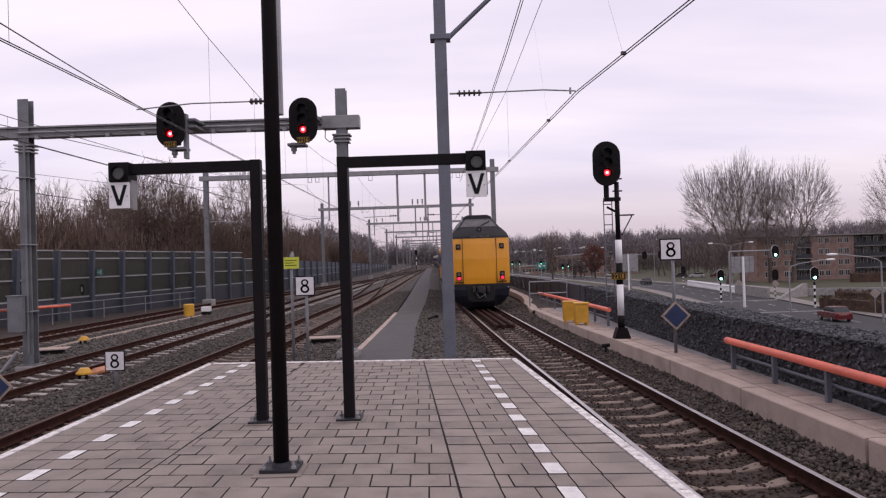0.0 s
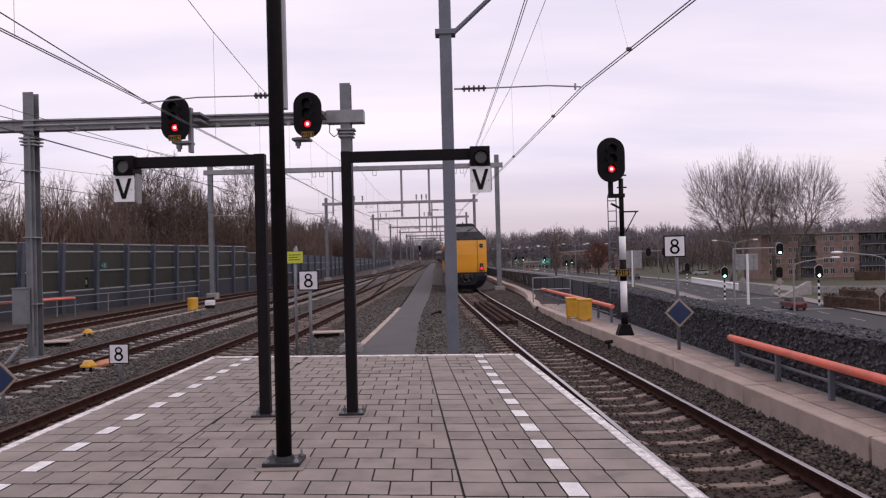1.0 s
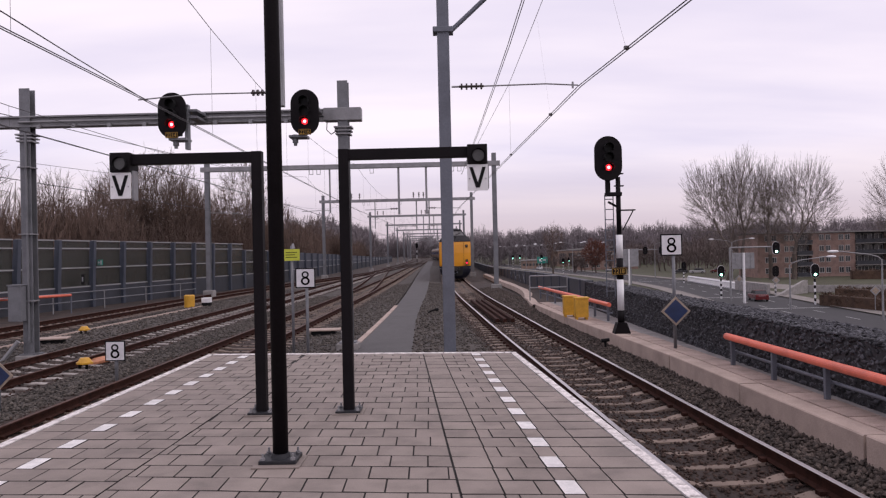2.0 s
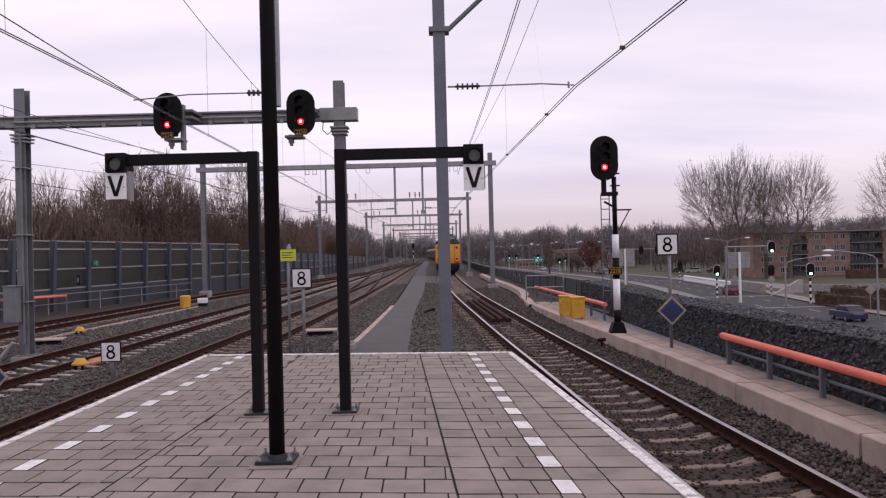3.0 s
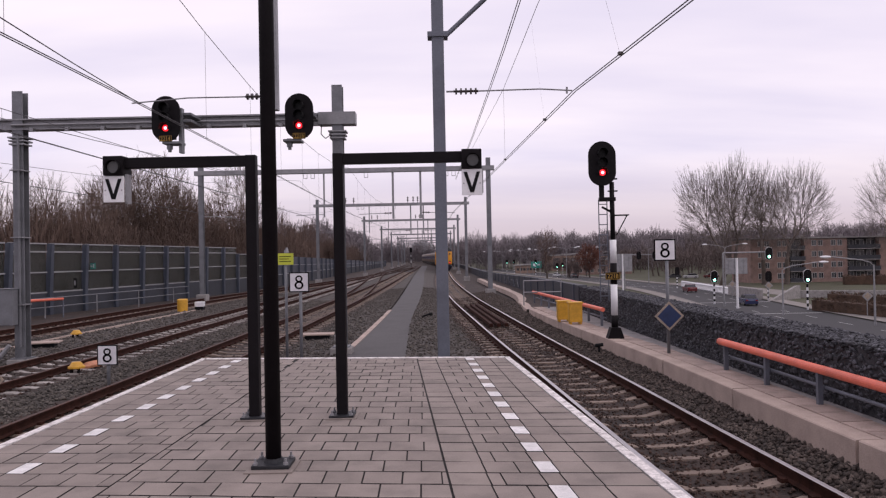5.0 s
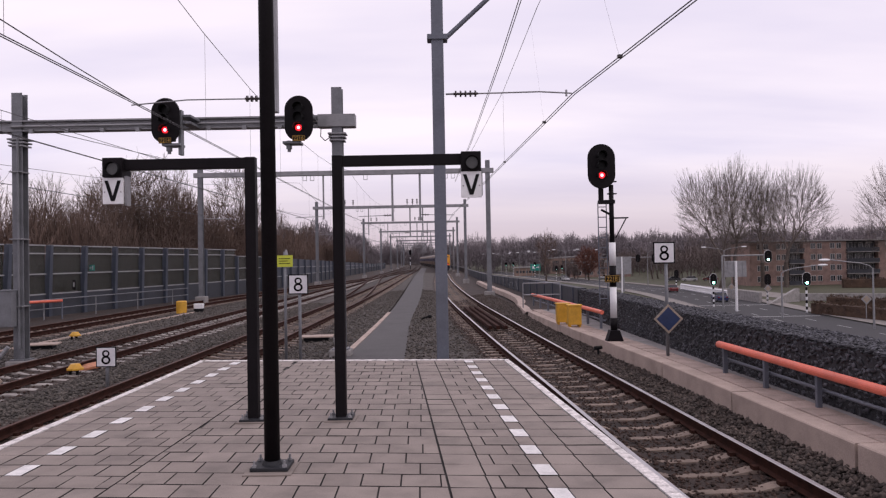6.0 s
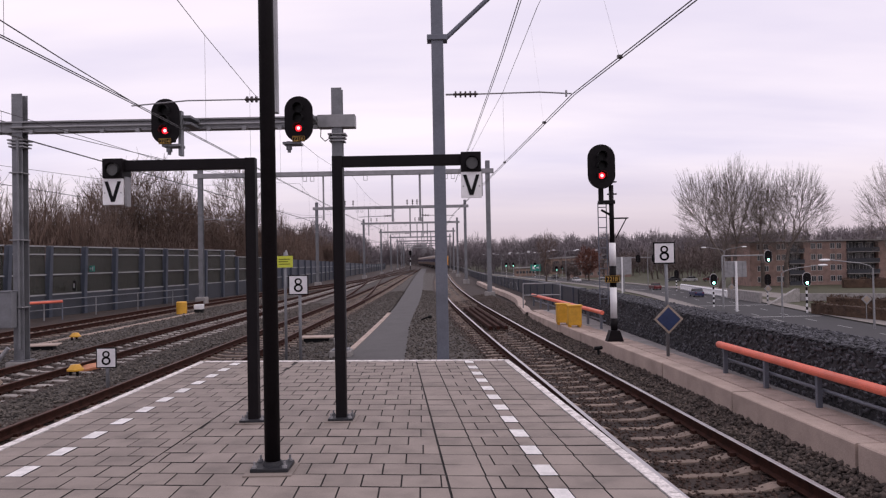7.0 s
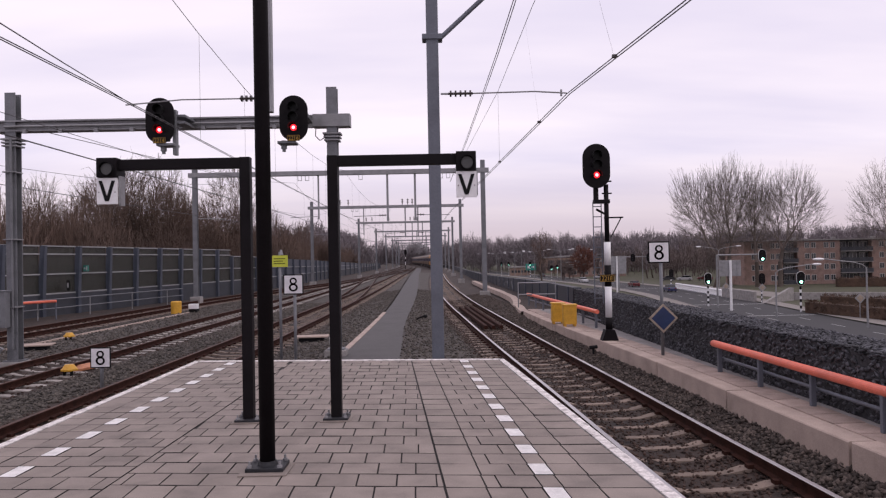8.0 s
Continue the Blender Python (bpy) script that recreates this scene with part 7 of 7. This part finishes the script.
def diamond_post(x, y):
    d = thing("priority_sign", pose(x, y, STREET_Z), "diamond road sign seen from its dull back", "road sign", group="priority signs")
    bm = bmesh.new()
    tube(bm, (0, 0, 0), (0, 0, 2.5), 0.05, seg=8)
    part("post", bm, M["galv"], d)
    bm = bmesh.new()
    prism(bm, [(-0.6, 0), (0, -0.6), (0.6, 0), (0, 0.6)], 0.03, Matrix.Translation((0, -0.1, 2.3)))
    part("board", bm, M["galv"], d)
    bm = bmesh.new()
    prism(bm, [(-0.4, 0), (0, -0.4), (0.4, 0), (0, 0.4)], 0.02, Matrix.Translation((0, -0.125, 2.3)))
    part("face", bm, M["sign_rim"], d)


diamond_post(46.2, 78.0)
diamond_post(45.6, 113.0)
diamond_post(48.2, 106.0)


def guard_fence():
    g = thing("guard_fence", pose(0, 0, 0), "low white street fence with open slots", "fence")
    a, b = Vector((52.0, 156, STREET_Z)), Vector((49.3, 124, STREET_Z))
    n = 22
    for z in (0.2, 1.1):
        bm = bmesh.new()
        d = b - a
        tube(bm, a + Vector((0, 0, z)), b + Vector((0, 0, z)), 0.2 if z > 1 else 0.14, seg=4)
        part("rail", bm, M["white"], g)
    for k in range(n + 1):
        p = a.lerp(b, k / n)
        bm = bmesh.new()
        box(bm, p.x - 0.15, p.x + 0.15, p.y - 0.2, p.y + 0.2, STREET_Z, STREET_Z + 1.1)
        part("post", bm, M["white"], g)
    bm = bmesh.new()
    box(bm, -0.25, 0.25, -7.0, 7.0, 0, 1.6, 0.05, pose(48.6, 115.5, STREET_Z, 0, 0, -3))
    tagged(obj("parapet", bm, M["concrete_grey"]), "pale concrete parapet of the underpass", "parapet")
    bm = bmesh.new()
    prism(bm, [(0, 0), (9.5, 0), (9.5, 2.0), (8.5, 2.0)], 0.4, pose(47.6, 104.5, STREET_Z, 0, 0, 38))
    tagged(obj("ramp_wall", bm, M["concrete_grey"]), "sloping concrete ramp wall by the street", "ramp wall")
    bm = bmesh.new()
    box(bm, 0, 26, -0.25, 0.25, 0, 1.15, 0.05, pose(55.5, 112.0, STREET_Z, 0, 0, -22))
    tagged(obj("parapet", bm, M["concrete_grey"]), "long pale concrete parapet beside the ramp", "parapet")


guard_fence()


def hedge(x0, y0, x1, y1, h, w):
    a, b = Vector((x0, y0)), Vector((x1, y1))
    n = int((b - a).length / 0.22)
    r = np.random.default_rng(int(x0 * 7 + y0))
    k = n * 60
    t, u, z = r.uniform(0, 1, k), r.uniform(-1, 1, k), r.uniform(0, 1, k) ** 0.8
    d = (b - a).normalized()
    px = a.x + (b.x - a.x) * t - d.y * u * w / 2
    py = a.y + (b.y - a.y) * t + d.x * u * w / 2
    pz = STREET_Z + z * (h + 0.12 * np.sin(t * 40))
    p = np.stack([px, py, pz], 1)
    q = p + r.normal(0, 0.14, (k, 3)) + np.array([0, 0, 0.1])
    s = r.normal(0, 0.05, (k, 3))
    v = np.stack([p - s, p + s, q], 1).reshape(-1, 3)
    f = np.arange(3 * k).reshape(-1, 3)
    base = thing("hedge", pose(0, 0, 0), "clipped brown winter hedge beside the street", "hedge", group="hedges")
    tagged(raw("foliage", v, f, M["hedge"], base), kind="stuff")
    bm = bmesh.new()
    m = Matrix.Translation((*a, STREET_Z)) @ Matrix.Rotation(math.atan2(d.y, d.x), 4, "Z")
    box(bm, 0, (b - a).length, -w * 0.42, w * 0.42, 0, h * 0.9, 0.1, m)
    part("core", bm, M["hedge"], base)


hedge(45.6, 87.5, 50.0, 62.0, 1.5, 1.6)
hedge(52.0, 96.0, 60.0, 72.0, 1.7, 1.6)
hedge(84, 150, 104, 146, 2.0, 1.6)


# ---- houses ----
def flats(x0, x1, y, z0, storeys, sh, label, layout):
    """A long brick block with window pairs and recessed balcony stacks; front faces -y."""
    f = thing("apartment_building", pose(0, 0, 0), label, "building", group="apartment buildings")
    bal = [(a, b) for kind, a, b in layout if kind == "balcony"]
    edges = sorted({x0, x1, *[v for p in bal for v in p]})
    top = z0 + storeys * sh
    for a, b in zip(edges, edges[1:]):
        deep = 1.4 if (a, b) in bal else 0.0
        bm = bmesh.new()
        box(bm, a, b, y + deep, y + 11, z0 - 0.5, top)
        # set-back walls take the roofing's dark colour as painted recess shade
        part("wall", bm, M["brick"] if not deep else M["roof_recess_dark"], f, "brown brick wall" if not deep else "wall coloured dark for the shade behind the balconies")
    bm = bmesh.new()
    box(bm, x0 - 0.3, x1 + 0.3, y - 0.35, y + 11.3, top, top + 0.35)
    part("roof", bm, M["roof_recess_dark"], f, "flat roof with a pale edge")
    bm = bmesh.new()
    box(bm, x0 - 0.33, x1 + 0.33, y - 0.38, y - 0.35, top + 0.1, top + 0.37)
    part("fascia", bm, M["concrete_grey"], f)
    for k, cx in enumerate(np.arange(x0 + 4, x1, 9.5)):
        bm = bmesh.new()
        box(bm, cx, cx + 0.8, y + 4, y + 4.8, top + 0.3, top + 1.0)
        part("chimney", bm, M["concrete_grey"], f)
    for kind, a, b in layout:
        for s in range(storeys):
            zb = z0 + s * sh
            if kind == "balcony":
                bm = bmesh.new()
                box(bm, a, b, y - 0.5, y + 1.4, zb - 0.1, zb + 0.08)
                slab = part("balcony", bm, M["concrete_grey"], f)
                bm = bmesh.new()
                box(bm, a, b, y - 0.5, y - 0.44, zb + 0.08, zb + 1.0)
                part("front", bm, M["noise_panel"], slab, "dark balcony front")
                n = 3
            else:
                n = 2 if b - a < 4 else 3
            for i in range(n):
                wa = a + (b - a) * (i + 0.12) / n
                wb = a + (b - a) * (i + 0.88) / n
                yy = y + 1.4 if kind == "balcony" else y
                lo = zb + (0.15 if kind == "balcony" and i == 1 else 0.85)
                bm = bmesh.new()
                box(bm, wa, wb, yy - 0.05, yy + 0.05, lo, zb + 2.2)
                w = part("window", bm, M["frame_white"], f, "white framed window")
                for j in range(2):
                    pa = wa + 0.09 + (wb - wa - 0.09) * j / 2
                    bm = bmesh.new()
                    box(bm, pa, pa + (wb - wa - 0.09) / 2 - 0.09, yy - 0.065, yy - 0.03, lo + 0.1, zb + 2.1)
                    part("pane", bm, M["pane"], w)


flats(71.5, 116, 166, STREET_Z, 4, 2.52, "long brown brick apartment block with dark balconies", [("window", 73, 76), ("window", 77.5, 80), ("balcony", 80.5, 84), ("window", 85.5, 88.5), ("window", 90.0, 93.0), ("balcony", 94, 101.5), ("window", 103, 106), ("window", 107.5, 110), ("balcony", 110.5, 116)])
flats(47, 69, 262, STREET_Z, 2, 2.6, "low reddish brick terrace beyond the street", [("window", 48 + 4.2 * k, 51 + 4.2 * k) for k in range(5)])


def hall(x, y, w, d, h, label):
    b = thing("hall", pose(x, y, STREET_Z), label, "building", group="far halls")
    bm = bmesh.new()
    box(bm, 0, w, 0, d, 0, h)
    part("wall", bm, M["brick_pale"], b)
    bm = bmesh.new()
    prism(bm, [(-0.6, h), (w + 0.6, h + 0.05 * w), (w + 0.6, h + 0.05 * w + 0.4), (-0.6, h + 0.4)], d + 1, Matrix.Translation((0, -0.5, 0)))
    part("roof", bm, M["concrete_grey"], b, "pale sloping roof")
    for k in range(6):
        bm = bmesh.new()
        box(bm, w * (k + 0.15) / 6, w * (k + 0.85) / 6, -0.06, 0.05, 1.2, h - 1.0)
        part("window", bm, M["pane"], b)


hall(50, 330, 26, 16, 7.0, "distant hall with a pale sloping roof")
hall(30.5, 300, 8, 6, 3.2, "grey kiosk beside the junction")


# ---- cars ----
def car(paint, label, group="cars on the street"):
    c = thing("car", pose(0, 0, 0), label, "car", group=group)
    prof = [(-2.05, 0.28), (2.05, 0.28), (2.1, 0.62), (2.0, 0.86), (1.1, 0.95), (-1.95, 0.98), (-2.08, 0.7)]
    bm = bmesh.new()
    turn = Matrix.Rotation(radians(90), 4, "Z")
    prism(bm, prof, 1.7, turn @ Matrix.Translation((0, -0.85, 0)), 0.06)
    part("body", bm, paint, c)
    prof = [(-1.85, 0.95), (1.05, 0.93), (0.35, 1.42), (-1.25, 1.45)]
    bm = bmesh.new()
    prism(bm, prof, 1.46, turn @ Matrix.Translation((0, -0.73, 0)), 0.05)
    cab = part("cabin", bm, M["train_window"], c, "dark glazed cabin")
    bm = bmesh.new()
    prism(bm, [(-1.3, 1.40), (0.4, 1.38), (0.3, 1.46), (-1.2, 1.49)], 1.38, turn @ Matrix.Translation((0, -0.69, 0)), 0.02)
    part("roof", bm, paint, cab)
    for sx in (-1, 1):
        for sy in (-1.3, 1.3):
            bm = bmesh.new()
            tube(bm, (sx * 0.68, sy, 0.31), (sx * 0.87, sy, 0.31), 0.31, seg=16)
            w = part("wheel", bm, M["tyre"], c)
            bm = bmesh.new()
            tube(bm, (sx * 0.86, sy, 0.31), (sx * 0.885, sy, 0.31), 0.19, seg=12)
            part("rim", bm, M["galv"], w)
        bm = bmesh.new()
        box(bm, sx * 0.62 - 0.16, sx * 0.62 + 0.16, -2.1, -2.0, 0.68, 0.84)
        part("tail_light", bm, M["tail_glass"], c, "red tail light")
        bm = bmesh.new()
        box(bm, sx * 0.62 - 0.17, sx * 0.62 + 0.17, 2.0, 2.1, 0.62, 0.78)
        part("headlight", bm, M["frame_white"], c)
    return c


def drive(y, off):
    """A pose on the street, heading away."""
    d = (road_mid(y + 1) - road_mid(y - 1)) / 2
    return Matrix.Translation((road_mid(y) + off, y, STREET_Z + 0.03)) @ Matrix.Rotation(-math.atan(d), 4, "Z")


RED_CAR = car(M["car_red"], "dark red hatchback driving along the street")
BLUE_CAR = car(M["car_blue"], "dark blue hatchback driving along the street")
WHITE_CAR = car(M["car_white"], "silver white car driving towards the station")
DARK_CAR = car(M["car_dark"], "dark grey car driving away down the street")
for x, y, k in ((66, 205, "car_dark"), (70.5, 204, "car_white"), (76, 203, "car_red"), (53.5, 236, "car_white")):
    p = car(M[k], "parked car beneath the trees beyond the street", "parked cars")
    p.matrix_world = pose(x, y, STREET_Z, 0, 0, 78)

# ---- platform tiles, last: the nearest as pieces, the rest joined ----
def paving():
    row_slope = -0.085
    fields = [  # left line, right line, lean of the joints, marker line or none
        (lambda y: left_edge(y) + 0.09, lambda y: -2.52 + 0.01 * (y - 6), 0.0, "left"),
        (lambda y: -2.52 + 0.01 * (y - 6), lambda y: 0.03 - 0.075 * (y - 5), -0.03, None),
        (lambda y: 0.03 - 0.075 * (y - 5), lambda y: right_edge(y) - 0.09, -0.09, "right")]
    tiles, marks = [], []
    pitch = 0.3
    gap = 0.0095
    rng = random.Random(8)
    mark_x = {"left": lambda y: -3.465 - 0.004 * (y - 6), "right": lambda y: 0.778 - 0.0633 * (y - 5.62)}
    mark_y = {"left": 5.845, "right": 5.60}
    for left, right, lean, mark in fields:
        ph = mark_y[mark] - 0.15 if mark else 5.62
        for r in range(-28, 26):
            yc = ph + r * pitch
            row_off = rng.uniform(-0.006, 0.006)
            base_x = (left(yc) + right(yc)) / 2
            shift = (0.15 if r % 2 else 0.0) + (rng.uniform(-0.02, 0.02) if mark is None else 0)
            xs = []
            if mark is None:
                x = -3.2 + lean * (yc - 6) + shift
                while x < 1.0:
                    xs.append((x, x + pitch))
                    x += pitch
            else:
                mx = mark_x[mark](yc + 0.15)
                le, ri = left(yc), right(yc)
                white = r % 2 == 0
                cut = [le]
                if mark == "left":
                    cut += [le + 0.30, mx - 0.075, mx + 0.075]
                    if r % 2:
                        cut = [le, le + 0.3, mx - 0.075, mx + 0.225]
                    c = cut[-1]
                    while c < ri - 0.1:
                        c += 0.3
                        cut.append(min(c, ri))
                else:
                    cut = [le, le + 0.30, mx - 0.075 - (0.3 if r % 2 else 0.15), mx - 0.075, mx + 0.075, mx + 0.33, ri]
                    cut = sorted(c for c in cut if le <= c <= ri)
                xs = [(a, b) for a, b in zip(cut, cut[1:]) if b - a > 0.03]
            for a, b in xs:
                sk = lambda x, y: y + row_off + row_slope * (x - (mark_x[mark](yc) if mark else -1.2)) * (1.0 if mark is None else 0.8)
                g = gap / 2
                poly = [(a + g, sk(a, yc) + g), (b - g, sk(b, yc) + g), (b - g + lean * pitch, sk(b, yc + pitch) - g), (a + g + lean * pitch, sk(a, yc + pitch) - g)]
                # trim to the field and the platform end
                for f, s in ((left, -1), (right, 1)):
                    y1, y2 = yc - 1, yc + 1
                    d = Vector((f(y2) - f(y1), y2 - y1)).normalized()
                    n = (s * d.y, -s * d.x)
                    poly = clip_poly(poly, n, n[0] * f(y1) + n[1] * y1 - 0.008) if len(poly) > 2 else poly
                n = Vector((-(END_B[1] - END_A[1]), END_B[0] - END_A[0])).normalized()
                poly = clip_poly(poly, (n.x, n.y), n.x * END_A[0] + n.y * (END_A[1] - 0.12)) if len(poly) > 2 else poly
                if len(poly) < 3:
                    continue
                cx, cy = sum(p[0] for p in poly) / len(poly), sum(p[1] for p in poly) / len(poly)
                area = 0.5 * abs(sum(p[0] * q[1] - q[0] * p[1] for p, q in zip(poly, poly[1:] + poly[:1])))
                if area < 0.002 or cy < Y_BACK:
                    continue
                is_mark = bool(mark) and r % 2 == 0 and abs(cx - mark_x[mark](cy)) < 0.04
                (marks if is_mark else tiles).append((cx, cy, poly))

    def slab(poly, cx, cy, z):
        """Top with a small chamfer and sides, about its own middle; a hair tilted."""
        k = len(poly)
        tx, ty = rng.gauss(0, 0.006), rng.gauss(0, 0.006)
        inner = [((p[0] - cx) * 0.988, (p[1] - cy) * 0.973) for p in poly]
        outer = [(p[0] - cx, p[1] - cy) for p in poly]
        v = [(x, y, z + tx * x + ty * y) for x, y in inner] + [(x, y, z - 0.005 + tx * x + ty * y) for x, y in outer] + [(x, y, -0.035) for x, y in outer]
        f = [tuple(range(k))]
        for ring in (0, k):
            f += [(ring + i, ring + k + i, ring + k + (i + 1) % k, ring + (i + 1) % k) for i in range(k)]
        return v, f

    def dirty_edges(ob, tops):
        ob.data.materials.append(M["joint"])
        idx = np.ones(len(ob.data.polygons), dtype=np.int32)
        idx[tops] = 0
        ob.data.polygons.foreach_set("material_index", idx)

    def single(name, cx, cy, poly, material, z):
        v, f = slab(poly, cx, cy, z)
        ob = raw(name, v, f, material, PLATFORM)
        ob.location = (cx, cy, 0)
        dirty_edges(ob, [0])

    tiles.sort(key=lambda t: (t[1] < 4.2, t[1]))
    for cx, cy, poly in tiles[:300]:
        single("tile", cx, cy, poly, M["tile"], rng.uniform(-0.001, 0.0015))
    vs, fs, tops = [], [], []
    for cx, cy, poly in tiles[300:]:
        v, f = slab(poly, cx, cy, rng.uniform(-0.001, 0.0015))
        o = len(vs)
        vs += [(x + cx, y + cy, z) for x, y, z in v]
        tops.append(len(fs))
        fs += [tuple(o + i for i in q) for q in f]
    rest = tagged(raw("tile_field", vs, fs, M["tile_rest"], PLATFORM), kind="stuff")
    dirty_edges(rest, tops)
    for cx, cy, poly in marks:
        single("marker_tile", cx, cy, poly, M["white_mark"], 0.003)


paving()


# ---- what moves ----
def motions():
    times = [0.5 * i for i in range(17)]
    for k, c in enumerate(TRAIN):
        walk(c, [(t, coach_pose(k, t)) for t in times])
    away = lambda y, v: [(t, drive(y + v * t, 0.4)) for t in times]
    walk(RED_CAR, away(72.5, 12.2))
    walk(BLUE_CAR, away(24.0, 14.9))
    walk(DARK_CAR, away(170.0, 12.0))
    turned = pose(0, 0, 0, 0, 0, 180)
    walk(WHITE_CAR, [(t, drive(300 - 12.0 * t, -2.6) @ turned) for t in times])


motions()
